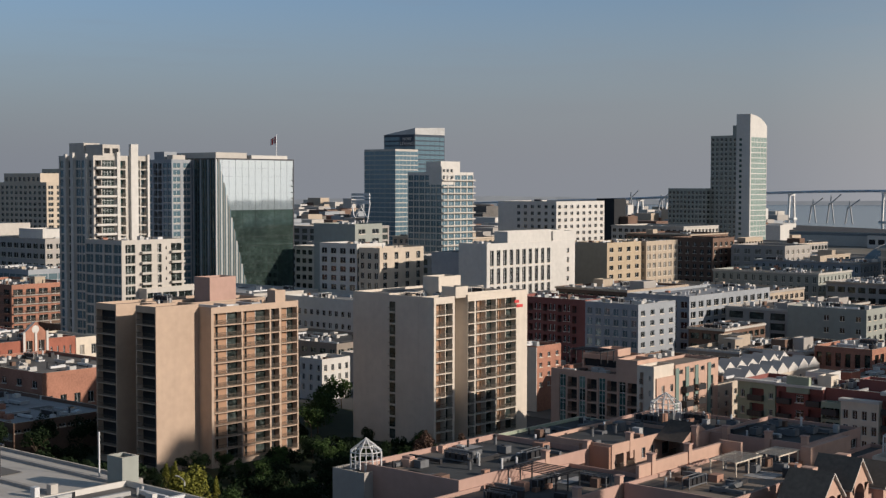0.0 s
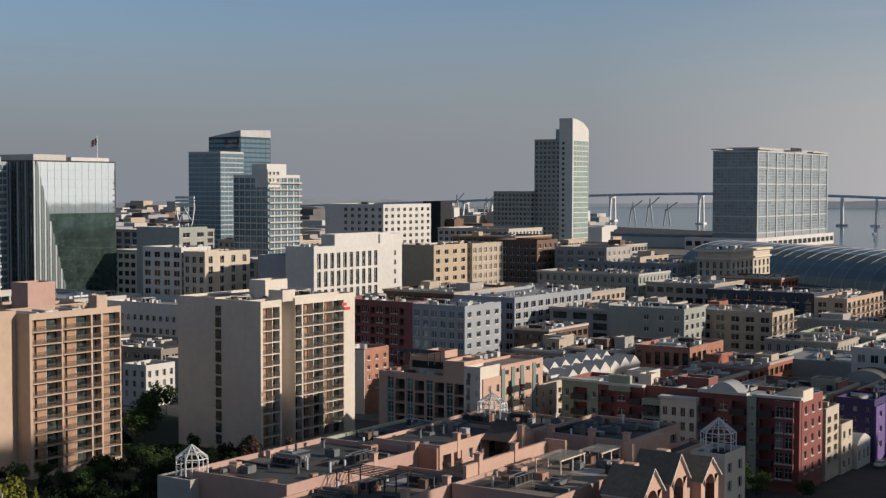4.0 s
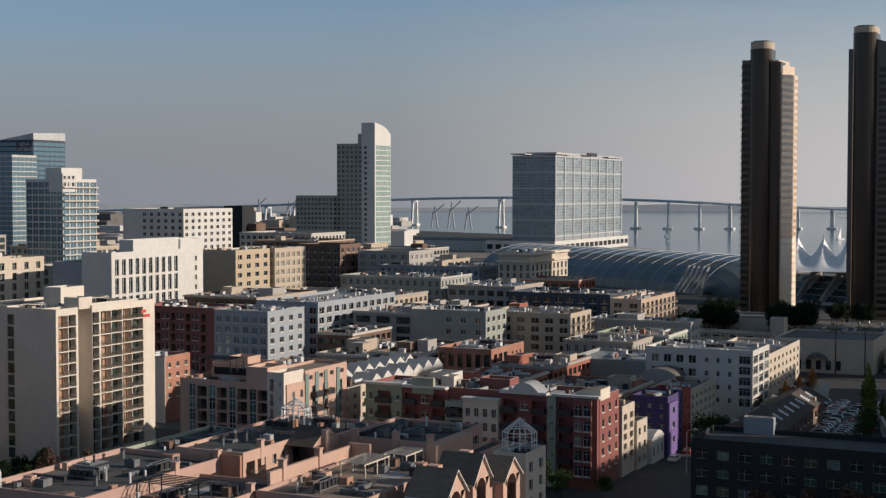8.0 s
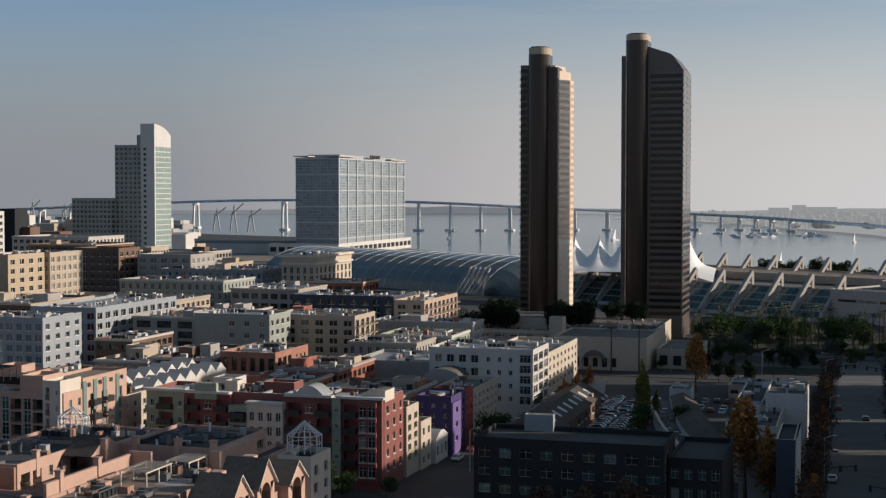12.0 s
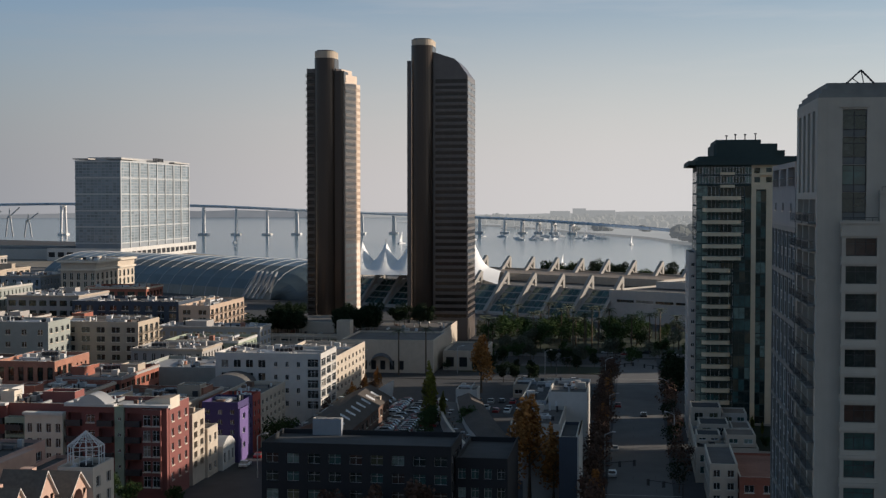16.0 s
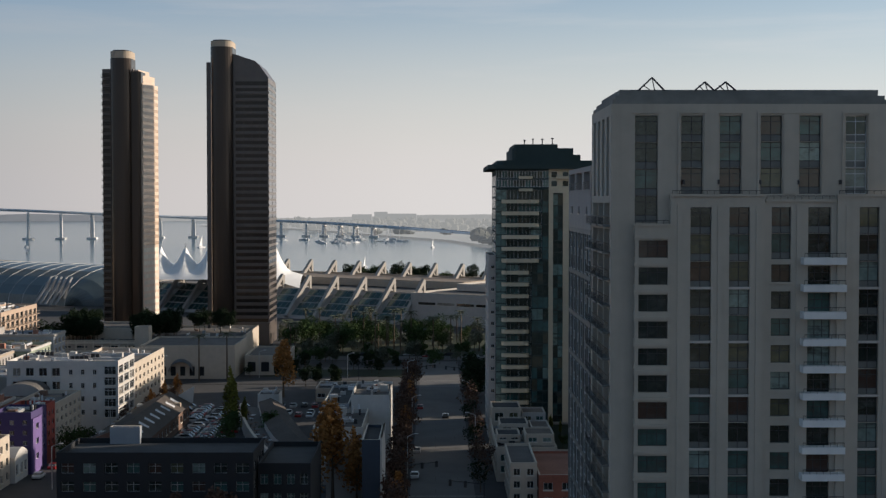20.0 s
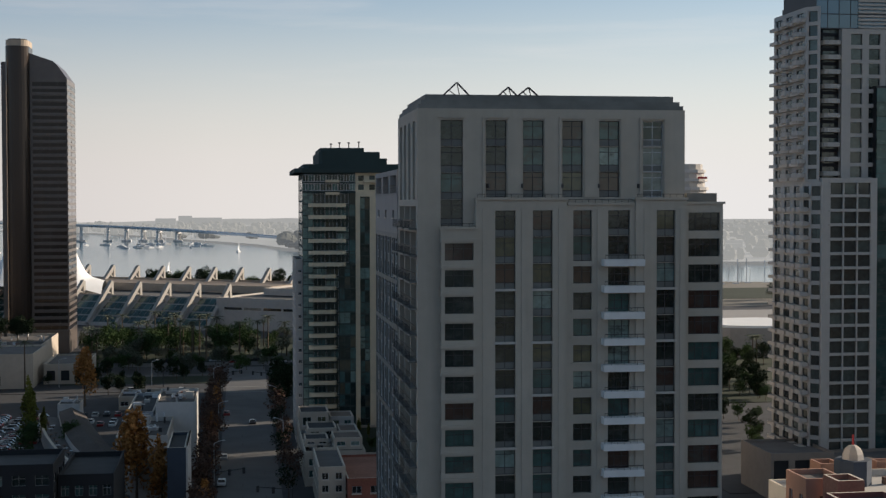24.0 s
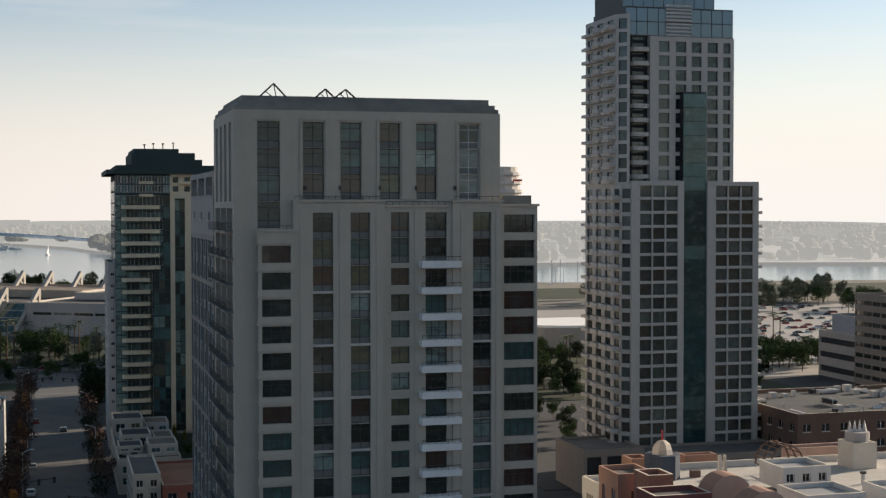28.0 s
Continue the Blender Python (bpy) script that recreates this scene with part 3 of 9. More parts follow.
def face(m, root, o, u, n, W, z0, z1, wall, zones, join=None, sills=None):
    """One wall of a building with its openings cut through the skin. o: base corner (local), u: along, n: outwards.
    zones: (from, to, low, high, columns, floors, width share, height share, kind, glass, frame, bars)."""
    o, u, n = Vector(o), Vector(u), Vector(n)
    turn = math.atan2(n.y, n.x) + math.pi / 2

    def at(s, z, d=0.0):
        p = o + u * s - n * d
        return (p.x, p.y, z)

    def skin(s0, s1, a, b, d=0.0, mat=wall):
        if s1 - s0 > 0.005 and b - a > 0.005:
            m.quad([at(s0, a, d), at(s1, a, d), at(s1, b, d), at(s0, b, d)], mat)

    s = 0.0
    zones = sorted(zones, key=lambda q: q[:3])
    for at_zone, zone in enumerate(zones):
        f0, f1, lo, hi, cols, floors, ws, hs, kind, glass, frame, bars = zone
        a, b = W * f0, W * f1
        first = at_zone == 0 or zones[at_zone - 1][0] != f0
        last = at_zone == len(zones) - 1 or zones[at_zone + 1][0] != f0
        if first:
            skin(s, a, z0, z1)
            skin(a, b, z0, lo)
        else:
            skin(a, b, zones[at_zone - 1][3], lo)
        if last:
            skin(a, b, hi, z1)
        s = b
        cw, ch = (b - a) / cols, (hi - lo) / floors
        deep = {"w": 0.28, "g": 0.07, "b": 1.5, "B": 0.28, "s": 0.35, "p": 0.5}[kind[0]]
        for c in range(cols):
            for r in range(floors):
                x0, x1 = a + cw * c, a + cw * (c + 1)
                y0, y1 = lo + ch * r, lo + ch * (r + 1)
                wx = cw * ws
                i0, i1 = (x0 + x1 - wx) / 2, (x0 + x1 + wx) / 2
                sill = 0.0 if kind[0] in "b" else (ch * (1 - hs) * 0.45)
                j0 = y0 + sill + (0.02 if kind[0] == "b" else 0)
                j1 = j0 + ch * hs
                skin(x0, i0, y0, y1)
                skin(i1, x1, y0, y1)
                skin(i0, i1, y0, j0)
                skin(i0, i1, j1, y1)
                m.quad([at(i0, j0), at(i0, j0, deep), at(i0, j1, deep), at(i0, j1)], wall)
                m.quad([at(i1, j0, deep), at(i1, j0), at(i1, j1), at(i1, j1, deep)], wall)
                m.quad([at(i0, j0), at(i1, j0), at(i1, j0, deep), at(i0, j0, deep)], wall)
                m.quad([at(i0, j1, deep), at(i1, j1, deep), at(i1, j1), at(i0, j1)], wall)
                mid = (i0 + i1) / 2
                if sills is not None and kind[0] == "w" and wx > 0.7 and wall in PLAIN:
                    a0, a1, a2, a3 = at(i0 - 0.12, j0 - 0.2, -0.14), at(i1 + 0.12, j0 - 0.2, -0.14), at(i1 + 0.12, j0, -0.14), at(i0 - 0.12, j0, -0.14)
                    sills.quad([a0, a1, a2, a3], "pale_cream")
                    sills.quad([a3, a2, at(i1 + 0.12, j0, 0), at(i0 - 0.12, j0, 0)], "pale_cream")
                    sills.quad([at(i0 - 0.12, j0 - 0.2, 0), at(i1 + 0.12, j0 - 0.2, 0), a1, a0], "pale_cream")
                if join is not None:
                    join.quad([at(i0, j0, deep), at(i1, j0, deep), at(i1, j1, deep), at(i0, j1, deep)], glass)
                    if frame and wx > 0.7:
                        for k in range(bars[0]):
                            q = i0 + wx * (k + 1) / (bars[0] + 1)
                            join.quad([at(q - 0.06, j0, deep - 0.04), at(q + 0.06, j0, deep - 0.04), at(q + 0.06, j1, deep - 0.04), at(q - 0.06, j1, deep - 0.04)], frame)
                else:
                    part("window", pane_mesh(i1 - i0, j1 - j0, glass, frame, bars), root, at(mid, j0, deep), turn)
                if kind[0] == "b":
                    part("balcony", railing_mesh(i1 - i0, 0.12 if len(kind) < 3 else 0.9, "solid" if "s" in kind[1:] else "bars", wall), root, at(mid, j0 + 0.01, 0.0), turn)
                elif kind[0] == "B":
                    part("balcony", railing_mesh(wx * 1.25, 1.3, "slab" if "l" in kind else "solid" if "s" in kind[1:] else "bars", "cream" if "c" in kind else "offwhite" if "o" in kind else wall), root, at(mid, j0 - 0.02, -0.0), turn)
    skin(s, W, z0, z1)


def shell(root, x0, x1, y0, y1, z0, h, wall, roof, front=(), side=(), far=False, parapet=0.9, left=(), name="body"):
    """Walls with openings, roof deck and parapet of one block, in the root's own coordinates. side: the +x wall, left: the -x wall."""
    m = Mesh()
    jn = Mesh() if far else None
    sl = Mesh()
    face(m, root, (x0, y0, 0), (1, 0, 0), (0, -1, 0), x1 - x0, z0, h, wall, front, jn, sl)
    face(m, root, (x1, y0, 0), (0, 1, 0), (1, 0, 0), y1 - y0, z0, h, wall, side, jn, sl)
    face(m, root, (x1, y1, 0), (-1, 0, 0), (0, 1, 0), x1 - x0, z0, h, wall, ())
    face(m, root, (x0, y1, 0), (0, -1, 0), (-1, 0, 0), y1 - y0, z0, h, wall, left, jn, sl)
    t = 0.3
    d = h - parapet
    m.quad([(x0 + t, y0 + t, d), (x1 - t, y0 + t, d), (x1 - t, y1 - t, d), (x0 + t, y1 - t, d)], roof)
    ring, inner = [(x0, y0), (x1, y0), (x1, y1), (x0, y1)], [(x0 + t, y0 + t), (x1 - t, y0 + t), (x1 - t, y1 - t), (x0 + t, y1 - t)]
    for i in range(4):
        j = (i + 1) % 4
        m.quad([(*ring[i], h), (*ring[j], h), (*inner[j], h), (*inner[i], h)], "pale_cream" if wall in PLAIN else wall)
        m.quad([(*inner[i], h), (*inner[j], h), (*inner[j], d), (*inner[i], d)], wall)
    part(name, m, root)
    if sl.f:
        tagged(part("sill", sl, root), kind="stuff")
    if jn and jn.f:
        tagged(part("glazing", jn, root), kind="stuff")
    return root


def Z(cols, floors, ws, hs, kind="w", lo=None, hi=None, f0=0.0, f1=1.0, glass="glass", frame="wmetal", bars=(1, 0)):
    return (f0, f1, lo, hi, cols, floors, ws, hs, kind, glass, frame, bars)


def building(name, label, x0, x1, y0, y1, h, wall="tan", roof="roof", front=(), side=(), left=(), z0=0.0, far=False, clutter=0, base=3.5, top=1.1, parapet=0.9, category="building", group="city buildings"):
    """A building on the street grid. The zones' low and high ends default to the storeys between base and top."""
    cx, cy = (x0 + x1) / 2, (y0 + y1) / 2
    root = thing(name, label, category, (cx, cy, 0), group)

    def fill(zs):
        return [(a, b, base if lo is None else lo, h - top if hi is None else hi, *rest) for a, b, lo, hi, *rest in zs]
    shell(root, x0 - cx, x1 - cx, y0 - cy, y1 - cy, z0, h, wall, roof, fill(front), fill(side), far, parapet, fill(left))
    CLUTTER.append((x0, x1, y0, y1, h - parapet, clutter))
    return root


CLUTTER = []
ROOF_SHRUBS = []


def wing(root, x0, x1, y0, y1, z0, h, wall="tan", roof="roof", front=(), side=(), left=(), far=False, parapet=0.6):
    """A further block of a building, in world coordinates."""
    cx, cy = root.location.x, root.location.y

    def fill(zs):
        return [(a, b, z0 + 0.5 if lo is None else lo, h - 0.8 if hi is None else hi, *rest) for a, b, lo, hi, *rest in zs]
    return shell(root, x0 - cx, x1 - cx, y0 - cy, y1 - cy, z0, h, wall, roof, fill(front), fill(side), far, parapet, fill(left), "wing")


def place(mesh, name, root, label=""):
    """A part whose mesh was written in world coordinates."""
    loc = Vector(root.location)
    mesh.v = [tuple(Vector(p) - loc) for p in mesh.v]
    return part(name, mesh, root, label=label)


def prism_part(root, name, pts, z0, z1, mat, top=None, label=""):
    m = Mesh()
    area = sum(a[0] * b[1] - b[0] * a[1] for a, b in zip(pts, pts[1:] + pts[:1]))
    m.prism(pts if area > 0 else list(reversed(pts)), z0, z1, mat, top)
    return place(m, name, root, label)


def rounded(x0, x1, y0, y1, r, steps=5):
    """Outline of a rectangle with rounded corners, counter-clockwise."""
    out = []
    for cx, cy, a in ((x1 - r, y0 + r, -90), (x1 - r, y1 - r, 0), (x0 + r, y1 - r, 90), (x0 + r, y0 + r, 180)):
        out += [(cx + r * math.cos(radians(a + 90 * k / steps)), cy + r * math.sin(radians(a + 90 * k / steps))) for k in range(steps + 1)]
    return out


def slant_wing(root, pts, z0, z1, wall, zones, far=False):
    """A block over any counter-clockwise outline; zones: openings by the number of the wall."""
    m = Mesh()
    loc = Vector(root.location)
    n = len(pts)
    jn = Mesh() if far else None
    for i in range(n):
        a, b = Vector((*pts[i], 0)) - loc, Vector((*pts[(i + 1) % n], 0)) - loc
        u = (b - a).normalized()
        face(m, root, a, u, (u.y, -u.x, 0), (b - a).length, z0, z1, wall, zones.get(i, ()), jn)
    m.quad([(x - loc.x, y - loc.y, z1) for x, y in pts], "roof_dark")
    if jn and jn.f:
        tagged(part("glazing", jn, root), kind="stuff")
    return part("wing", m, root)

# ---- ground, water, distance ----
def sheet(name, pts, z, mat, label, category, kind="structure"):
    m = Mesh()
    m.quad([(x, y, z) for x, y in pts], mat)
    return tagged(new(name, m.done(name)), label, category, kind=kind)


SHORE = [(2600, 820), (900, 960), (420, 1030), (60, 1130), (-180, 1230), (-420, 1400), (-560, 1560), (-700, 1800), (-1100, 2000), (-1900, 2300), (-3300, 2700)]
sheet("ground", [(-3300, -900), (2600, -900)] + SHORE, 0.0, "asphalt", "dark asphalt ground of the city between the blocks", "ground")
quay = Mesh()
for a, b in zip(SHORE[:-1], SHORE[1:]):
    quay.quad([(*a, -4.0), (*b, -4.0), (*b, 0.0), (*a, 0.0)], "concrete")
tagged(new("trim_quay", quay.done("trim_quay")), "grey concrete quay wall along the bay", "quay", kind="structure")
sheet("shore_park", [(-2600, 700), (-205, 860), (120, 800), (900, 760), (2400, 700), (2580, 815)] + SHORE[1:7] + [(-900, 1500), (-2600, 1700)], 0.008, "soil", "open paved and earthen ground behind the quay", "ground")
sheet("water", [(-4000, 600), (3800, 600), (3200, 3500), (1500, 4700), (-1500, 4700), (-3600, 3300)], -3.0, "water", "calm grey-blue bay water with faint ripples", "water")


def ridge(name, pts, h0, h1, mat, label, seed, z=-3.0, steps=10):
    """A low land mass over a line of points: front slope with an uneven crest."""
    rnd = random.Random(seed)
    m = Mesh()
    line = []
    for (ax, ay), (bx, by) in zip(pts[:-1], pts[1:]):
        for k in range(steps):
            f = k / steps
            line.append((ax + (bx - ax) * f, ay + (by - ay) * f))
    line.append(pts[-1])
    crest = [h0 + (h1 - h0) * (0.5 + 0.5 * math.sin(i * 0.37 + seed)) * rnd.uniform(0.6, 1.0) for i in range(len(line))]
    for i in range(len(line) - 1):
        (ax, ay), (bx, by) = line[i], line[i + 1]
        sa, sb = 1 + 40 / math.hypot(ax, ay), 1 + 40 / math.hypot(bx, by)
        m.quad([(ax, ay, z), (bx, by, z), (bx * sb, by * sb, crest[i + 1]), (ax * sa, ay * sa, crest[i])], mat)
    ob = new(name, m.done(name))
    return tagged(ob, label, "land", kind="structure")


sheet("road", [(-5.4, 60), (8.0, 60), (8.0, 520), (-5.4, 520)], 0.01, "road", "worn grey road surface of the straight street", "road")
sheet("car_park", [(240, 440), (470, 440), (520, 760), (240, 760)], 0.012, "concrete", "pale paved car park near the bay", "car park")
# ---- city blocks: raised pavements between the streets ----
blocks = [(-78, -14, 150, 262), (-78, -14, 285, 445), (-180, -100, 130, 262), (-180, -100, 285, 380), (-180, -100, 400, 540), (-290, -200, 130, 262), (-290, -200, 285, 380), (-290, -200, 400, 540), (-290, -200, 560, 700), (-180, -100, 560, 640),
          (16, 78, 120, 262), (16, 78, 285, 445), (100, 190, 120, 262), (100, 190, 275, 400), (-420, -310, 130, 262), (-420, -310, 285, 400), (-420, -310, 420, 560), (-560, -440, 330, 480), (-560, -440, 500, 660), (-160, -20, 455, 520)]
for bx0, bx1, by0, by1 in blocks:
    mb = Mesh()
    mb.box(bx0, bx1, by0, by1, 0.0, 0.15, "lawn" if (bx0, by0) in ((-290, 130), (-180, 130)) else "asphalt" if (bx0, by0) in ((-78, 285), (-160, 455), (100, 275)) else "pavement")
    tagged(new("pavement", mb.done("pavement")), "raised concrete pavement of a city block", "pavement", kind="structure")

# ---- the two beige slab towers ----
# dark panes back some recesses here as painted shade
b1 = building("apartment_tower", "beige plaster apartment tower in steps with deep balconies", -235.8, -226.2, 187.8, 212.7, 34.2, "tan", "roof_tan",
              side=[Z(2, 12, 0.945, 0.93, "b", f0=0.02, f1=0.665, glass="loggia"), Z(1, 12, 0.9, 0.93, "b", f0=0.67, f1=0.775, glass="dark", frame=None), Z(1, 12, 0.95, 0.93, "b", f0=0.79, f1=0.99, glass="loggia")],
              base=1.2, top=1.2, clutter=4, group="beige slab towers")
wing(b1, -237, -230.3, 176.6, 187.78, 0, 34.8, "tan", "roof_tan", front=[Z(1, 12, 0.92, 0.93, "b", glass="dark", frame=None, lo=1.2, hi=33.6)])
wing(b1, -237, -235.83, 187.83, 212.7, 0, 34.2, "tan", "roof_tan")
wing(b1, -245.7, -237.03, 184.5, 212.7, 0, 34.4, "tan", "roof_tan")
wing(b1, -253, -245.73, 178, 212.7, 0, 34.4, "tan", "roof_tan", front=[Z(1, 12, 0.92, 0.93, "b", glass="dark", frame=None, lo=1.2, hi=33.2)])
wing(b1, -243.6, -238.3, 197.5, 205, 33.4, 39.5, "pink", "roof_tan")
wing(b1, -229, -226.4, 206, 209, 33.4, 36.8, "tan", "roof_tan")
CLUTTER.append((-252, -238, 186, 197, 33.9, 6))
b2 = building("apartment_tower", "pale beige plaster apartment tower with balconies and a red sign", -218.4, -209.5, 235.2, 268.6, 34.3, "tan2", "roof", base=1.2, top=1.4, clutter=5, group="beige slab towers")
wing(b2, -209.47, -204.7, 234.1, 241.3, 0, 34.6, "tan2", "roof", side=[Z(1, 12, 0.94, 0.93, "b", f0=0.08, f1=0.92, glass="loggia", lo=1.2, hi=33.2)])
# the narrow first recess gets a dark sheet for its shade
wing(b2, -209.47, -204.7, 246.0, 268.6, 0, 34.6, "tan2", "roof", side=[Z(1, 12, 0.92, 0.93, "b", f0=0.0, f1=0.11, glass="dark", frame=None, lo=1.2, hi=33.2), Z(2, 12, 0.965, 0.93, "b", f0=0.125, f1=0.81, glass="loggia", lo=1.2, hi=33.2)])
wing(b2, -218.37, -209.5, 234.1, 235.17, 0, 34.6, "tan2", "roof")
wing(b2, -230.1, -218.43, 234.1, 268.6, 0, 34.9, "tan2", "roof")
for k in range(12):
    sl = Mesh()
    sl.box(-218.4, -216.6, 233.5, 234.08, 1.1 + 2.68 * k, 1.3 + 2.68 * k, "tan2", True)
    sl.bar((-218.4, 233.55, 2.2 + 2.68 * k), (-216.6, 233.55, 2.2 + 2.68 * k), 0.04, "rail")
    place(sl, "front_balcony", b2)
    wn_ = Mesh()
    wn_.quad([(-218.3, 234.06, 1.4 + 2.68 * k), (-216.5, 234.06, 1.4 + 2.68 * k), (-216.5, 234.06, 3.6 + 2.68 * k), (-218.3, 234.06, 3.6 + 2.68 * k)], "glass_s")
    place(wn_, "front_window", b2)

# ---- back row, left ----
fl1 = building("apartment_block", "beige apartment block with many windows far behind the towers", -725, -652, 428, 460, 61, "cream", "roof", front=[Z(16, 13, 0.6, 0.55, glass="glass_s")], side=[Z(6, 13, 0.6, 0.6)], far=True, base=20)
wing(fl1, -700, -664, 432, 456, 60, 66, "cream", "roof", front=[Z(8, 1, 0.6, 0.5)], far=True)
building("apartment_block", "slim brown-grey block far behind the towers", -722, -703, 471, 490, 69, "greygreen", "roof", front=[Z(4, 16, 0.6, 0.6)], side=[Z(4, 16, 0.6, 0.6)], far=True)
fl2 = building("office_block", "long low grey block with a pale cluttered roof", -585, -498, 326, 352, 37.5, "concrete", "roof_white", front=[Z(18, 8, 0.7, 0.5, glass="glass_s")], side=[Z(6, 8, 0.6, 0.5)], far=True, clutter=9)
wing(fl2, -570, -540, 330, 346, 37, 43, "offwhite", "roof_white", front=[Z(7, 1, 0.6, 0.5)], far=True)
wing(fl2, -530, -512, 334, 348, 37, 41, "white", "roof_white", far=True)
building("office_block", "teal-glass corner block beside the low grey one", -505, -470, 300, 322, 27, "bluegrey", "roof", front=[Z(8, 6, 0.9, 0.6, "g", glass="glass_b", frame=None)], side=[Z(5, 6, 0.9, 0.6, "g", glass="glass_b", frame=None)], far=True, clutter=4)
res = building("residential_tower", "white and glass residential tower with open balconies", -387, -368.2, 258.7, 279.8, 69.1, "offwhite", "roof",
               front=[Z(1, 20, 0.9, 0.84, f0=0.02, f1=0.2, glass="glass_b", frame="wmetal"), Z(1, 20, 0.8, 0.84, f0=0.26, f1=0.38, glass="glass_s", frame="wmetal"), Z(2, 20, 0.92, 0.84, f0=0.48, f1=0.8, glass="glass_b", frame="wmetal"), Z(1, 20, 0.6, 0.8, f0=0.84, f1=0.97, glass="glass_s", frame="wmetal")],
               side=[Z(1, 20, 0.98, 0.86, "b", f0=0.03, f1=0.14, glass="dark", frame=None), Z(1, 20, 0.98, 0.82, "p", f0=0.15, f1=0.38, glass="glass_s", frame="wmetal", bars=(3, 1)), Z(1, 20, 0.96, 0.86, "b", f0=0.46, f1=0.58, glass="glass_g"), Z(1, 20, 0.9, 0.84, "p", f0=0.78, f1=0.85, glass="glass_s", frame="wmetal"), Z(1, 20, 0.96, 0.86, "b", f0=0.86, f1=0.98, glass="glass_b")], base=8, top=1.2)
for k in range(20):
    part("balcony", railing_mesh(7.6, 1.2, "slab", "white"), res, (-368.2 + 377.6, 262.9 - 269.25, 8.2 + 2.995 * k), math.pi / 2, "white balcony slab")
for x0, x1, y0, y1, z1 in ((-368.2, -367.2, 267.0, 268.2, 70.2), (-368.2, -367.0, 272.2, 275.0, 72.8), (-368.2, -367.4, 279.0, 279.8, 69.6)):
    prism_part(res, "pilaster", [(x0, y0), (x1, y0), (x1, y1), (x0, y1)], 8, z1, "white")
for x0, x1, z1 in ((-383.2, -382.2, 69.6), (-379.6, -378.2, 70.0), (-372, -371.2, 69.6)):
    prism_part(res, "pilaster", [(x0, 257.9), (x1, 257.9), (x1, 258.7), (x0, 258.7)], 8, z1, "white")
wing(res, -386, -378, 262, 268, 68.4, 73.2, "offwhite", "roof")
wing(res, -378, -368.6, 262.5, 269, 68.4, 72.6, "offwhite", "roof", side=[Z(2, 1, 0.7, 0.6, "p", lo=69.3, hi=72.0, glass="dark", frame=None)])
annex = building("residential_annex", "lower stepped white wing of the residential tower", -369, -350, 255.8, 279.6, 42.9, "offwhite", "roof", front=[Z(4, 12, 0.86, 0.8, "p", glass="glass_b", frame="wmetal")], side=[Z(1, 12, 0.9, 0.8, "p", f0=0.05, f1=0.22, glass="glass_s", frame="wmetal", bars=(2, 1)), Z(1, 12, 0.9, 0.84, "Bol", f0=0.3, f1=0.48, glass="glass_s"), Z(1, 12, 0.8, 0.8, "p", f0=0.56, f1=0.64, glass="glass_s", frame="wmetal"), Z(1, 12, 0.35, 0.3, f0=0.68, f1=0.74, glass="glass_s", frame=None), Z(1, 12, 0.9, 0.84, "Bol", f0=0.78, f1=0.97, glass="glass_s")], far=True)
wing(annex, -350, -346, 262, 286, 0, 28, "offwhite", "roof", side=[Z(4, 8, 0.9, 0.7, "p", glass="glass_s", frame="wmetal")])
building("office_tower", "slim grey-blue tower behind the glass block", -642.5, -620, 493.4, 515, 77.4, "bluegrey", "roof", front=[Z(5, 22, 0.7, 0.6, glass="glass_b")], side=[Z(5, 22, 0.7, 0.6, glass="glass_b")], far=True)
# lower storeys carry a painted green reflection; the upper ones truly mirror
sempra = building("glass_office_block", "mirror-glass office block with dark glass on its other side", -506.2, -475.8, 397.5, 444.9, 71.6, "dmetal", "roof_white",
                  front=[Z(10, 17, 0.95, 0.93, "g", glass="glass_b", frame=None)], side=[Z(12, 11, 0.994, 0.985, "g", glass="green_mirror", frame=None, f0=0.01, f1=0.99, lo=4, hi=48.5), Z(12, 6, 0.994, 0.99, "g", glass="mirror", frame=None, f0=0.01, f1=0.99, lo=48.5, hi=71.0)], base=4, top=0.6, far=True)
wing(sempra, -503, -478, 400, 418, 71, 74.2, "offwhite", "roof_white")
wing(sempra, -500, -477, 420, 442, 71, 73.2, "white", "roof_white")
for k in range(9):
    strip = Mesh()
    strip.box(-490.5 + 1.7 * k, -489.9 + 1.7 * k, 397.1, 397.45, 4, 71.0, "glass_s" if k % 3 else "bluegrey")
    place(strip, "glazing_strip", sempra, "pale vertical glass strip")
# the folded facet: upright glass fins that widen towards the ground
for k in range(13):
    fy = 397.6 + 1.45 * k
    top = 71.2 - 5.2 * max(0, k - 1)
    fn = Mesh()
    fn.box(-475.78, -475.2, fy, fy + 0.75, 4, top, "spandrel" if k % 2 else "metal")
    fn.quad([(-475.3, fy + 0.75, 4), (-475.3, fy + 1.45, 4), (-475.3, fy + 1.45, top - 2.6), (-475.3, fy + 0.75, top)], "glass_b")
    place(fn, "facet_fin", sempra, "upright glass fin of the folded facet")
apt = building("residential_tower", "dark grey residential tower with many small balconies", -508.5, -491.2, 386, 397.2, 71.0, "bluegrey", "roof", front=[Z(1, 21, 0.9, 0.72, "w", f0=0.02, f1=0.2, glass="glass_b"), Z(2, 21, 0.86, 0.8, "b", f0=0.24, f1=0.6, glass="glass_s", frame=None), Z(2, 21, 0.8, 0.7, "w", f0=0.64, f1=0.98, glass="glass_b")], side=[Z(2, 21, 0.7, 0.7, "w", glass="glass_b")], far=True, base=6)
wing(apt, -506, -499, 388, 395, 70.4, 74.5, "bluegrey", "roof")
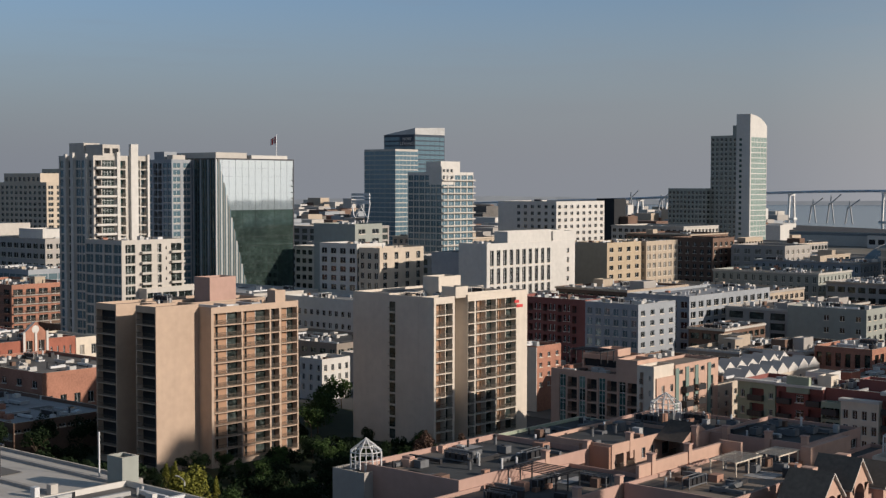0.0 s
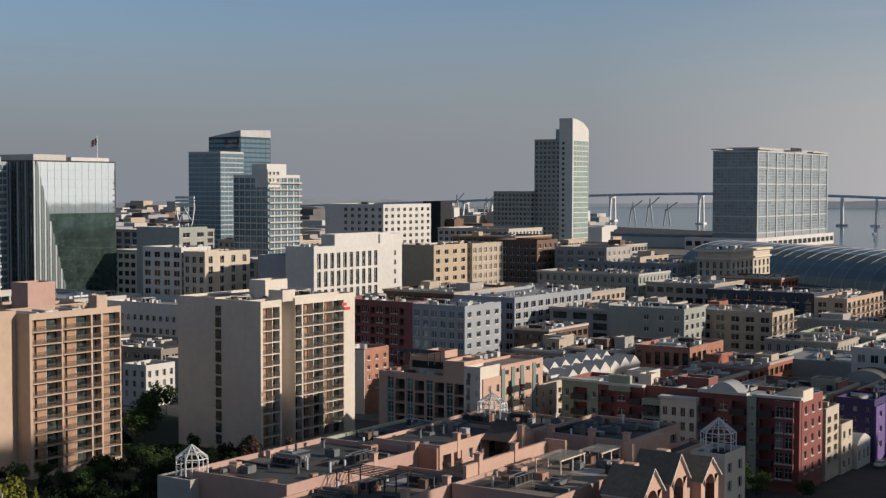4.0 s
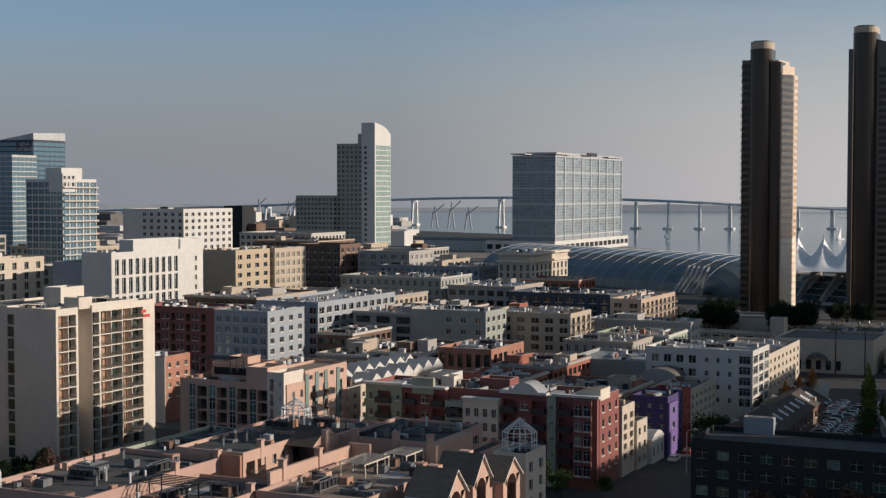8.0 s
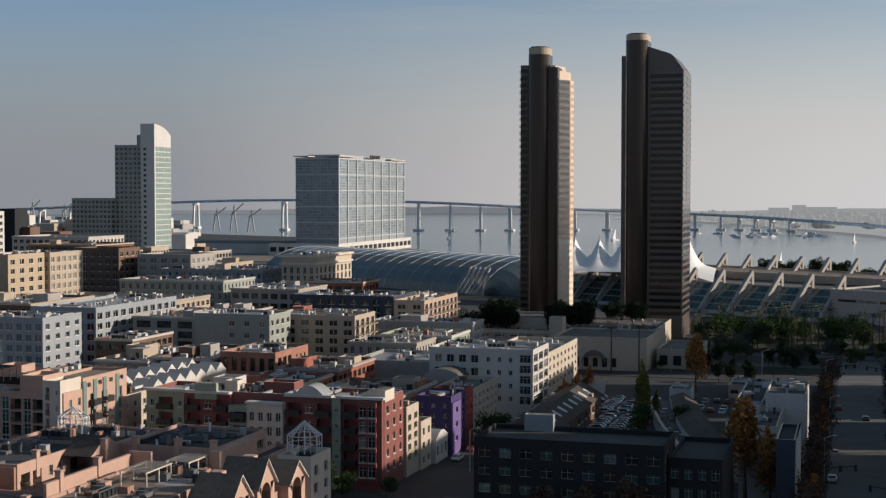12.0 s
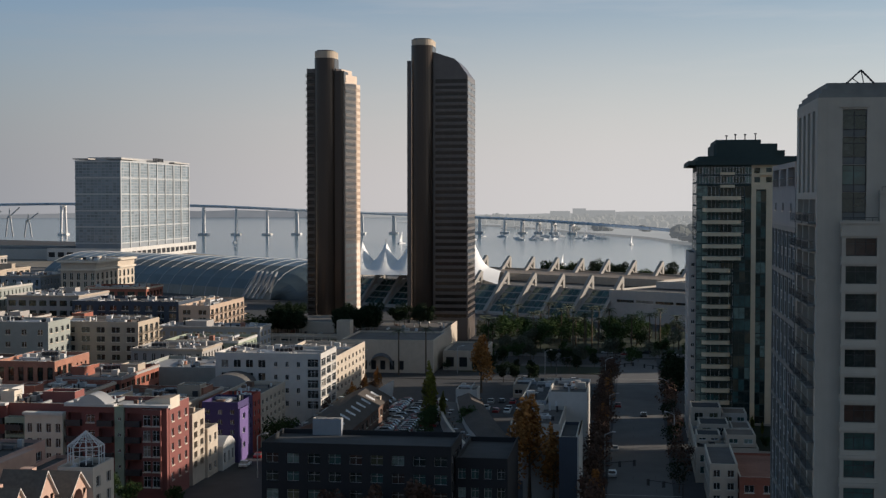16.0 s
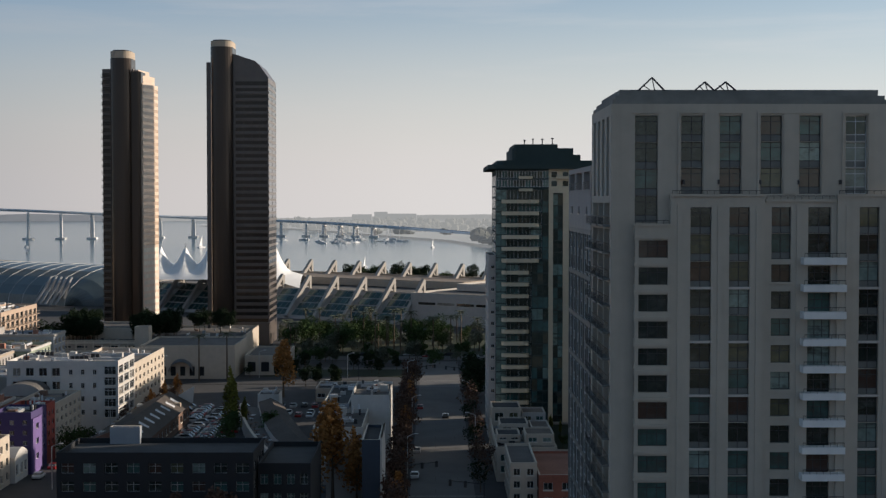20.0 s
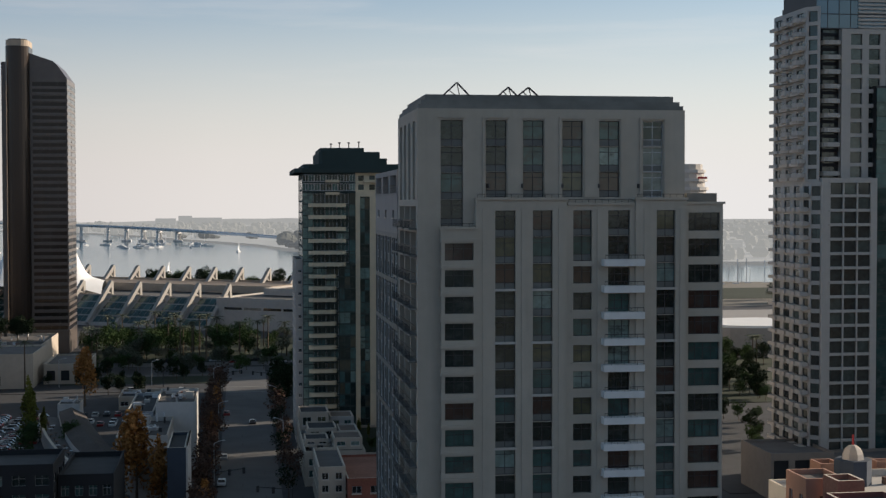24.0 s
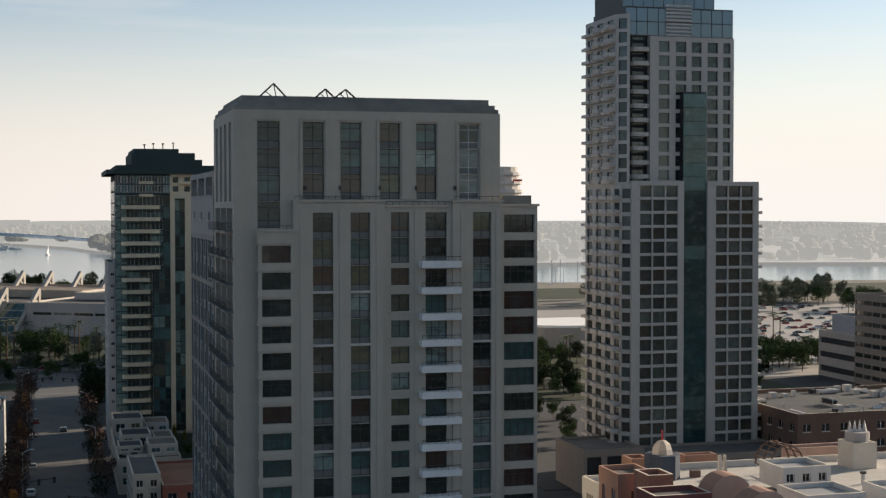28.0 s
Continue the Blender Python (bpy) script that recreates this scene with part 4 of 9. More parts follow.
wing(apt, -497, -493, 388, 395, 70.4, 73.0, "offwhite", "roof")
building("glass_tower", "blue-green glass tower with white floor bands", -660.2, -631.4, 682.8, 705.4, 83.8, "offwhite", "roof", front=[Z(6, 25, 0.97, 0.8, "g", glass="glass_b", frame=None)], side=[Z(6, 25, 0.97, 0.8, "g", glass="glass_b", frame=None)], far=True)
building("glass_tower", "taller blue-green glass tower with a slanting roof screen", -671.1, -641.7, 714, 745, 94.7, "navy", "roof", front=[Z(6, 28, 0.96, 0.72, "g", glass="glass_b", frame=None)], side=[Z(6, 28, 0.96, 0.72, "g", glass="glass_b", frame=None)], far=True)
building("residential_tower", "white and blue-glass residential tower with a stepped crown", -446.6, -425.2, 491.7, 514.9, 65.9, "white", "roof", front=[Z(6, 20, 0.88, 0.8, glass="glass_b")], side=[Z(5, 20, 0.86, 0.8, "Bol", glass="glass_b")], far=True)
building("hall_block", "grey-green stucco block with a plain wall", -400, -377, 384.7, 400, 44.7, "greygreen", "roof", side=[Z(2, 11, 0.5, 0.5)])
building("apartment_block", "white narrow apartment block", -376, -356.5, 364.7, 380, 38.3, "white", "roof", front=[Z(4, 10, 0.6, 0.6)], side=[Z(4, 10, 0.75, 0.6, glass="glass_b")], far=True)
building("apartment_block", "small cream block with tall dark windows", -354, -343.6, 363.2, 387.1, 37.1, "cream", "roof_tan", front=[Z(3, 9, 0.5, 0.6)], side=[Z(4, 9, 0.35, 0.7)], far=True)
plnu = building("hotel_block", "white plaster block with tall window strips", -314.7, -302, 373.1, 425.5, 39.6, "white", "roof", side=[Z(10, 5, 0.55, 0.86, f0=0.02, f1=0.72, bars=(1, 1)), Z(1, 9, 0.2, 0.5, f0=0.85, f1=0.98)], base=6, top=2.0, clutter=4, far=True)
building("hotel_block", "white hotel block with small square windows", -482.2, -442.2, 605.7, 651.4, 51.1, "white", "roof", front=[Z(6, 13, 0.45, 0.5, f0=0.3, f1=1.0)], side=[Z(8, 13, 0.45, 0.5)], far=True, clutter=3)
building("apartment_block", "beige stucco apartment block", -350, -329.1, 465.4, 489, 35.9, "beige", "roof_tan", side=[Z(5, 9, 0.55, 0.55)], far=True)
building("apartment_block", "ochre stucco apartment block", -327, -312.2, 462, 486.9, 36.9, "yellow", "roof_tan", side=[Z(4, 9, 0.45, 0.5)], far=True)
building("apartment_block", "pale beige apartment block with regular windows", -330, -310.4, 488, 512.7, 36.8, "beige", "roof_tan", side=[Z(6, 9, 0.6, 0.6)], front=[Z(4, 9, 0.6, 0.6)], far=True)
building("brick_block", "dark brown brick block", -346, -322.9, 564, 584, 35.6, "brown", "roof_dark", front=[Z(6, 9, 0.5, 0.55)], side=[Z(4, 9, 0.5, 0.55)], far=True)
building("apartment_block", "grey block with light floor bands", -322.7, -318.2, 586, 603, 35.3, "beige", "roof", front=[Z(1, 9, 0.5, 0.55)], side=[Z(6, 9, 0.6, 0.6)], far=True)
building("apartment_block", "grey-brown block with a pale end wall", -317, -290, 570.5, 595.7, 32.8, "concrete", "roof", front=[Z(5, 8, 0.55, 0.6)], side=[Z(5, 8, 0.5, 0.55)], far=True)
# ---- the hotel with the curved white crown ----
building("hotel_tower", "grey stone lower wing of the tall hotel tower", -489.6, -461.1, 796.1, 815, 57.8, "greygreen", "roof", front=[Z(10, 17, 0.55, 0.6)], side=[Z(3, 17, 0.5, 0.6)], far=True)
building("hotel_tower", "grey stone middle shaft of the tall hotel tower", -461, -441.8, 801.3, 825, 92, "greygreen", "roof", front=[Z(6, 28, 0.5, 0.6)], far=True)
spire = building("hotel_tower", "white and green-glass shaft of the tall hotel with a curved crown", -441.7, -431.8, 800, 822.2, 92, "white", "roof_white", front=[Z(1, 26, 0.5, 0.5, f0=0.1, f1=0.5, glass="glass_g", frame=None)], side=[Z(5, 26, 0.94, 0.84, "g", glass="pale_green_glass", frame="wmetal", f0=0.06, f1=0.99)], top=1, far=True)
crown = Mesh()
prof = [(800.0, 92.0), (822.2, 92.0), (822.2, 98.5), (818, 101.2), (813, 103.3), (807, 104.6), (800.0, 105.4)]
crown.quad([(-431.8, y, z) for y, z in prof], "white")
crown.quad([(-441.7, y, z) for y, z in reversed(prof)], "white")
for k in range(len(prof)):
    (ya, za), (yb, zb) = prof[k], prof[(k + 1) % len(prof)]
    crown.quad([(-441.7, ya, za), (-441.7, yb, zb), (-431.8, yb, zb), (-431.8, ya, za)], "white")
place(crown, "crown", spire)
wing(spire, -446.5, -441.7, 804, 822, 0, 98.5, "greygreen", "roof")
# ---- mid field ----
building("apartment_block", "dark red brick apartment block with white balconies", -262, -235, 336.5, 352, 26.1, "maroon", "roof", front=[Z(1, 7, 0.8, 0.7, "b", f0=0.02 + 0.2 * q, f1=0.09 + 0.2 * q, glass="dark", frame=None) for q in range(5)] + [Z(2, 7, 0.62, 0.6, f0=0.1 + 0.2 * q, f1=0.21 + 0.2 * q, glass="glass_s") for q in range(4)], clutter=3, far=True)
building("apartment_block", "blue-grey apartment block with a white end wall", -234.9, -216.5, 336.4, 356.6, 25.8, "bluegrey", "roof_white", front=[Z(6, 7, 0.6, 0.65, glass="glass_b")], side=[Z(4, 7, 0.42, 0.5)], clutter=3)
building("apartment_block", "grey block with a regular grid of square windows", -253.4, -229.8, 386.9, 440.9, 24.4, "bluegrey", "roof_white", front=[Z(6, 6, 0.6, 0.6)], side=[Z(11, 6, 0.6, 0.6)], clutter=4, far=True)
building("brick_house", "small red brick building with a white end wall", -232, -219.2, 291.8, 302.7, 17.5, "brick2", "roof", side=[Z(3, 4, 0.35, 0.45)], base=6)
hs = Mesh()
hs.box(-232.1, -219.1, 291.55, 291.78, 0.2, 17.2, "offwhite")
place(hs, "rendered_front", [o for o in scene.objects if o.name.startswith("brick_house")][0], "off-white rendered end wall")
# front balcony recesses are closed with dark sheets in place of shade
peach = building("apartment_block", "peach stucco apartment block with stepped roofs and balconies", -176.4, -149.9, 240, 264.6, 20.8, "peach", "roof_tan", front=[Z(1, 6, 0.9, 0.97, "w", f0=0.08 + 0.19 * q, f1=0.15 + 0.19 * q, glass="glass_p", bars=(1, 1)) for q in range(4)] + [Z(1, 6, 0.9, 0.84, "b", f0=0.16 + 0.19 * q, f1=0.26 + 0.19 * q, glass="dark", frame=None) for q in range(4)] + [Z(1, 6, 0.5, 0.5, f0=0.86, f1=0.98)], side=[Z(2, 6, 0.35, 0.6, f0=0.03, f1=0.3), Z(2, 6, 0.5, 0.75, "B", f0=0.36, f1=0.72), Z(1, 6, 0.4, 0.8, f0=0.8, f1=0.97, glass="glass_g")], base=4, clutter=3)
building("apartment_block", "grey-brown stucco apartment block", -198.9, -173.4, 393.5, 410, 23, "greygreen", "roof_white", front=[Z(3, 5, 0.3, 0.4, f0=0.4, f1=1)], side=[Z(4, 6, 0.5, 0.5)], clutter=4, far=True)
building("apartment_block", "tan stucco apartment block with a pergola on its roof", -181.8, -152.5, 412.7, 432, 21.6, "beige", "roof_tan", front=[Z(6, 6, 0.55, 0.6)], side=[Z(4, 6, 0.6, 0.75, "B")], clutter=4, far=True)
building("brick_block", "red brick commercial block with bay windows", -163.7, -147.8, 339.2, 362, 18, "brick2", "roof_white", front=[Z(6, 3, 0.6, 0.8, "p", glass="glass_s", frame=None)], side=[Z(3, 3, 0.7, 0.8, "p", f0=0.05, f1=0.5, glass="glass_s", frame=None), Z(3, 4, 0.4, 0.5, f0=0.58, f1=0.95)], clutter=3, far=True)
building("apartment_block", "dark grey and brick apartment block with white bays", -199.6, -160.1, 473.7, 500, 23.4, "navy", "roof", front=[Z(9, 7, 0.55, 0.65)], side=[Z(4, 7, 0.5, 0.6)], clutter=4, far=True)
building("apartment_block", "tan apartment block with projecting balconies", -158, -146.6, 467.6, 509.9, 22.6, "tan", "roof_tan", front=[Z(2, 7, 0.5, 0.6)], side=[Z(8, 7, 0.6, 0.7, "B")], clutter=2, far=True)
creamh = building("hotel_block", "cream tower with a cornice and regular small windows", -239.4, -224, 556.6, 601.9, 33.9, "cream", "roof_tan", front=[Z(5, 7, 0.42, 0.76, glass="glass_s", lo=4, hi=29)], side=[Z(9, 7, 0.46, 0.76, glass="glass_s", lo=4, hi=29)], clutter=2, far=True)
for ch_, e in ((29.6, 0.9), (32.9, 1.3)):
    co = Mesh()
    co.prism([(-239.4 - e, 556.6 - e), (-224 + e, 556.6 - e), (-224 + e, 601.9), (-223.99, 601.9), (-223.99, 556.59), (-239.4 - e, 556.59)], ch_, ch_ + 0.8, "pale_cream")
    place(co, "cornice", creamh)
# ---- red and green apartment row ----
rg = building("apartment_block", "red and sage stucco apartment row with white cornices", -144.4, -91.5, 264.6, 276.9, 18.8, "maroon", "roof_white", side=[Z(3, 5, 0.35, 0.5, frame="wmetal")], base=3, clutter=6)
purple = building("apartment_block", "purple stucco block with a lilac flank", -97.5, -89.0, 304.3, 316.4, 13.7, "purple", "roof", front=[Z(3, 4, 0.35, 0.45, frame="wmetal")], side=[Z(3, 4, 0.3, 0.4)], clutter=1)
building("apartment_block", "cream stucco block on the shopping street", -99, -89, 323.6, 347, 12.9, "cream", "roof", side=[Z(6, 4, 0.4, 0.5)], clutter=1)
building("apartment_block", "white stucco five-storey block with a roof terrace", -111.7, -82.7, 360.6, 380, 18.6, "white", "roof_white", front=[Z(4, 2, 0.6, 0.6, f0=0.03, f1=0.5, lo=10.5), Z(3, 4, 0.3, 0.4, f0=0.52, f1=0.84), Z(1, 5, 0.8, 0.75, f0=0.86, f1=0.99, bars=(2, 1))], side=[Z(3, 5, 0.8, 0.75, bars=(2, 1))], clutter=5)
building("apartment_block", "beige stucco block beside the white one", -105, -85.4, 381, 435.4, 14.3, "cream", "roof", side=[Z(10, 4, 0.4, 0.5)], clutter=3)
building("warehouse", "pale grey-green plain-walled hall", -136.7, -112, 367.6, 395, 13.5, "greygreen", "roof_white", clutter=3)
wing(purple, -89.0, -88.6, 304.4, 311, 0, 12.2, "lilac", "lilac", side=[Z(1, 3, 0.3, 0.4, lo=2, hi=12)], parapet=0.1)
# ---- shaded blocks by the street ----
building("hall_block", "black-painted low block in deep shade", -64.8, -31.2, 236, 251, 17.2, "dark", "roof_dark", front=[Z(9, 4, 0.6, 0.56, "p", glass="glass_v", frame="metal", bars=(1, 1))], side=[Z(3, 4, 0.5, 0.5)], clutter=-1)
building("office_block", "pale grey-white low block with plain walls", -26.2, -14.5, 318.2, 352, 12.6, "white", "roof", front=[Z(4, 3, 0.3, 0.4)], clutter=1)
podium = building("hotel_podium", "cream podium with terraces below the twin towers", -142.6, -71.6, 499.9, 560, 10.1, "cream", "roof", front=[Z(12, 1, 0.7, 0.3, lo=6.5, hi=9.0)], base=2)

# ---- twin bronze towers ----
FLOORS = 37
hc1 = building("bronze_tower", "tall bronze-glass tower with a rounded core and stacked balconies", -139.2, -126.3, 582, 606, 115.3, "bronze_wall", "roof_dark", front=[Z(1, FLOORS, 0.9, 0.62, "B", f0=0.0, f1=0.26, glass="bronze", frame=None)], base=8, group="twin towers", far=True)
prism_part(hc1, "core", rounded(-135.5, -126.7, 577.6, 592, 3.6), 0, 119.5, "bronze")
prism_part(hc1, "core", rounded(-130, -123.0, 580.6, 592, 1.6), 0, 114.2, "bronze")
prism_part(hc1, "cap", rounded(-135.4, -126.8, 577.7, 591.5, 3.6), 119.5, 122.4, "beige", label="tan rounded roof cap")
prism_part(hc1, "cap", rounded(-134.6, -127.6, 578.5, 590.5, 3.2), 122.4, 122.9, "roof_dark")
# sunlit face: sun and low glare are painted into these colours
slant_wing(hc1, [(-126.3, 582.5), (-122.6, 583.0), (-119.6, 600), (-121.5, 606), (-126.3, 606)], 0, 109.5, "bronze_wall_sun_side", {1: [Z(1, 12, 0.985, 0.62, "g", glass="lit_bronze", frame=None, lo=8, hi=41), Z(1, 24, 0.985, 0.5, "g", glass="gold_glass", frame=None, lo=41, hi=108.5)], 0: [Z(1, FLOORS, 0.8, 0.6, "w", glass="bronze", frame=None, lo=8, hi=108)]}, far=True)
slant_wing(hc1, [(-126.3, 583.2), (-123.4, 583.8), (-120.6, 598), (-122.0, 604), (-126.3, 604)], 109.5, 113.0, "bronze_wall_sun_side", {})
slant_wing(hc1, [(-126.3, 584.2), (-124.6, 584.6), (-122.6, 596), (-123.6, 602), (-126.3, 602)], 113.0, 115.2, "bronze_wall_sun_side", {})
hc2 = building("bronze_tower", "taller bronze-glass tower with banded floors and a sloping shoulder", -84.2, -69.6, 579, 606, 111, "bronze_wall", "roof_dark", front=[Z(4, FLOORS, 0.985, 0.62, "g", f0=0.06, f1=0.97, glass="bronze", frame=None, lo=9, hi=110.5)], side=[Z(2, FLOORS, 0.97, 0.6, "g", glass="bronze", frame=None)], base=9, group="twin towers", far=True)
prism_part(hc2, "core", rounded(-93.5, -84.3, 575.4, 592, 3.6), 0, 124, "bronze")
prism_part(hc2, "cap", rounded(-93.4, -84.4, 575.5, 591.5, 3.6), 124, 126.4, "beige", label="tan rounded roof cap")
prism_part(hc2, "cap", rounded(-92.6, -85.2, 576.3, 590.5, 3.2), 126.4, 126.9, "roof_dark")
wing(hc2, -95.6, -93.5, 581, 602, 0, 118, "bronze_wall", "roof_dark")
shoulder = Mesh()
for ya in (579.0,):
    prof = [(-84.2, 111), (-69.6, 111), (-69.6, 111.4), (-73.6, 117.0), (-75.2, 118.4), (-84.2, 121.4)]
    for k in range(len(prof)):
        (xa, za), (xb, zb) = prof[k], prof[(k + 1) % len(prof)]
        shoulder.quad([(xa, 579.02, za), (xa, 605.9, za), (xb, 605.9, zb), (xb, 579.02, zb)], "bronze_wall")
    shoulder.quad([(x, 579.02, z) for x, z in prof], "bronze_wall")
    shoulder.quad([(x, 605.9, z) for x, z in reversed(prof)], "bronze_wall")
place(shoulder, "shoulder", hc2)
for k in range(36):
    sb = Mesh()
    zz = 9.3 + 2.743 * k
    sb.box(-83.4, -69.4, 578.55, 578.95, zz - 0.45, zz + 0.45, "bronze_wall", True)
    place(sb, "floor_band", hc2)
# ---- bay hotel ----
building("hotel_tower", "white-gridded glass slab hotel by the bay", -536, -490.6, 1282, 1488, 96.5, "hotel_frame", "roof", front=[Z(12, 28, 0.84, 0.74, "g", glass="hotel_glass", frame=None)], side=[Z(22, 28, 0.84, 0.74, "g", glass="hotel_glass", frame=None)], base=16, far=True)
# ---- right of the street: green-glass tower ----
pin = building("residential_tower", "green-glass residential tower with cream balcony bands", 14.2, 38.3, 351.2, 385, 68.2, "dgreen", "roof_dark", left=[Z(5, 21, 0.92, 0.86, "g", glass="glass_p", frame=None)], base=5, top=1.2, far=True)
wing(pin, 13.8, 16.4, 350.0, 351.2, 5, 63.4, "dgreen", "roof_dark", front=[Z(2, 20, 0.94, 0.9, "g", glass="glass_p", frame=None, lo=5.5, hi=63.2)], parapet=0.1, far=True)
wing(pin, 16.4, 25.5, 350.4, 351.2, 45.2, 63.4, "dgreen", "roof_dark", front=[Z(3, 6, 0.94, 0.86, "w", glass="glass_p", frame="wmetal", lo=45.4, hi=63.2, bars=(2, 0))], parapet=0.1)
wing(pin, 16.4, 22.9, 350.4, 351.2, 5, 45.2, "dgreen", "roof_dark", front=[Z(2, 13, 0.94, 0.86, "w", glass="glass_p", frame="wmetal", lo=6.2, hi=45.0, bars=(2, 0))], parapet=0.1)
wing(pin, 22.9, 27.1, 350.2, 351.2, 5, 45.2, "dgreen", "roof_dark", front=[Z(3, 13, 0.94, 0.9, "g", glass="glass_p", frame=None, lo=6.2, hi=45.0)], parapet=0.1)
wing(pin, 25.5, 27.1, 350.2, 351.2, 45.2, 63.4, "dgreen", "roof_dark", front=[Z(1, 6, 0.96, 0.93, "g", glass="glass_p", frame=None, lo=45.4, hi=63.2)], parapet=0.1)
wing(pin, 13.8, 27.1, 350.1, 351.2, 63.4, 68.2, "dgreen", "roof_dark", front=[Z(9, 2, 0.92, 0.8, "g", glass="glass_p", frame="wmetal", lo=63.5, hi=68.0)], parapet=0.1)
wing(pin, 27.1, 28.2, 349.6, 351.2, 0, 63.4, "warm_cream", "roof_dark", parapet=0.1)
wing(pin, 28.2, 30.7, 350.3, 351.2, 0, 62.2, "dgreen", "roof_dark", front=[Z(2, 20, 0.94, 0.9, "g", glass="glass_p", frame=None, lo=3, hi=62)], parapet=0.1)
wing(pin, 30.7, 34.1, 349.6, 351.2, 0, 63.4, "warm_cream", "roof_dark", front=[Z(1, 20, 0.36, 0.4, "w", f0=0.25, f1=0.9, glass="glass_s", frame=None, lo=3.2, hi=62.6)], parapet=0.1)
wing(pin, 28.2, 30.7, 349.6, 350.2, 62.2, 63.4, "warm_cream", "roof_dark", parapet=0.1)
wing(pin, 27.1, 38.4, 350.2, 351.2, 63.4, 68.2, "warm_cream", "roof_dark", front=[Z(4, 2, 0.5, 0.6, glass="glass_s", frame=None, lo=63.5, hi=68.0)], parapet=0.1)
wing(pin, 34.1, 38.4, 349.9, 351.2, 0, 63.4, "warm_cream", "roof_dark", front=[Z(2, 20, 0.55, 0.6, lo=3, hi=63)], parapet=0.1)
for k in range(19):
    z = 59.9 - 2.98 * k
    w = 9.4 if k < 6 else 6.9
    part("balcony", railing_mesh(w, 1.8, "band", "warm_cream"), pin, (15.2 + w / 2 - 26.25, 350.1 - 368.1, z), 0.0, "cream rounded balcony slab")
for z, xa, xb in ((66.0, 19.5, 23.0), (62.9, 19.5, 23.0), (66.0, 29.0, 36.0)):
    part("balcony", railing_mesh(xb - xa, 1.3, "slab", "warm_cream"), pin, ((xa + xb) / 2 - 26.25, 350.2 - 368.1, z), 0.0)
for k in range(20):
    part("balcony", railing_mesh(1.6, 1.5, "band", "warm_cream"), pin, (38.6 - 26.25, 352.2 - 368.1, 4.0 + 2.98 * k), math.pi / 2, "short cream side balcony")
for k in range(19):
    mull = Mesh()
    mull.box(16.3, 25.4 if k < 6 else 22.8, 350.25, 350.4, 58.9 - 2.98 * k, 59.2 - 2.98 * k, "dgreen", True)
    for x in (18.4, 20.6):
        mull.box(x - 0.09, x + 0.09, 348.6, 348.75, 58.0 - 2.98 * k, 59.6 - 2.98 * k, "dgreen", True)
    place(mull, "transom", pin)
prism_part(pin, "roof_slab", [(11.8, 351), (13.5, 348.6), (39, 348.6), (39.6, 386), (11.8, 386)], 68.2, 69.3, "dgreen")
prism_part(pin, "crown", [(14.2, 352.5), (15.5, 350.6), (38.4, 350.6), (38.4, 384), (14.2, 384)], 69.3, 70.4, "dgreen")
prism_part(pin, "crown", [(18.1, 354), (18.9, 353.2), (33.6, 353.2), (33.6, 383), (18.1, 383)], 70.4, 73.6, "dgreen")
prism_part(pin, "crown", [(18.6, 354.5), (21.2, 353.5), (29.6, 353.5), (29.6, 380), (18.6, 380)], 73.6, 74.6, "dgreen")
prism_part(pin, "crown", [(33.7, 355), (35.6, 355), (35.6, 380), (33.7, 380)], 70.4, 72.0, "dgreen")
wing(pin, 12.0, 14.2, 351.5, 372, 0, 46.5, "offwhite", "roof_dark", front=[Z(1, 15, 0.4, 0.3, lo=2, hi=45)], left=[Z(4, 15, 0.4, 0.45, lo=2, hi=45)], parapet=0.3)
for ax, az in ((21.6, 0.9), (23.8, 1.2), (26.2, 1.2), (28.8, 1.4)):
    mast = Mesh()
    mast.bar((ax, 360, 74.5), (ax, 360, 74.8 + az), 0.12, "dmetal")
    mast.box(ax - 0.3, ax + 0.3, 359.7, 360.3, 74.8 + az, 75.1 + az, "dmetal", True)
    place(mast, "roof_vent", pin)
pin.location.x += 1.3

# ---- the precast stone tower in front ----
H = 3.09
STOREY = (1, 2, "storey")
M["balcony_white"] = paint("white_balcony_paint", (0.72, 0.72, 0.71), streak=0.2)
st = building("stone_tower", "warm grey precast residential tower with a set-back top", 20.1, 52.1, 159.4, 179.3, 71.2, "stone", "coping",
              front=[Z(1, 4, 0.98, 0.985, "p", f0=0.084, f1=0.168, lo=57.6, hi=69.9, glass="glass_v", frame="dmetal", bars=STOREY)]
              + [Z(1, 3, 0.98, 0.985, "p", f0=f0, f1=f0 + 0.079, lo=60.9, hi=69.9, glass=g, frame=fr, bars=STOREY) for f0, g, fr in ((0.25, "glass_v", "dmetal"), (0.388, "glass_v", "dmetal"), (0.535, "glass_v", "dmetal"), (0.674, "glass_v", "dmetal"), (0.84, "glass_t", "wmetal"))],
              left=[Z(4, 1, 0.5, 0.98, "p", f0=0.06, f1=0.94, lo=60.6, hi=70, glass="glass_s", frame="dmetal", bars=(0, 4)),
                    Z(3, 19, 0.9, 0.86, "b", f0=0.06, f1=0.94, lo=60.3 - 19 * H, hi=60.3, glass="glass_v", frame="dmetal", bars=(2, 1)), ], base=2)

def storeys(top, n):
    return dict(lo=top - n * H, hi=top)


def column(x0, x1, wx0, wx1, *rows):
    """Stacked openings of one width: rows of (low, high, floors, height share, glass, bars)."""
    f0, f1 = (wx0 - x0) / (x1 - x0), (wx1 - x0) / (x1 - x0)
    return [Z(1, n, 0.98, hs, "p", f0=f0, f1=f1, lo=lo, hi=hi, glass=g, frame="dmetal", bars=br) for lo, hi, n, hs, g, br in rows]


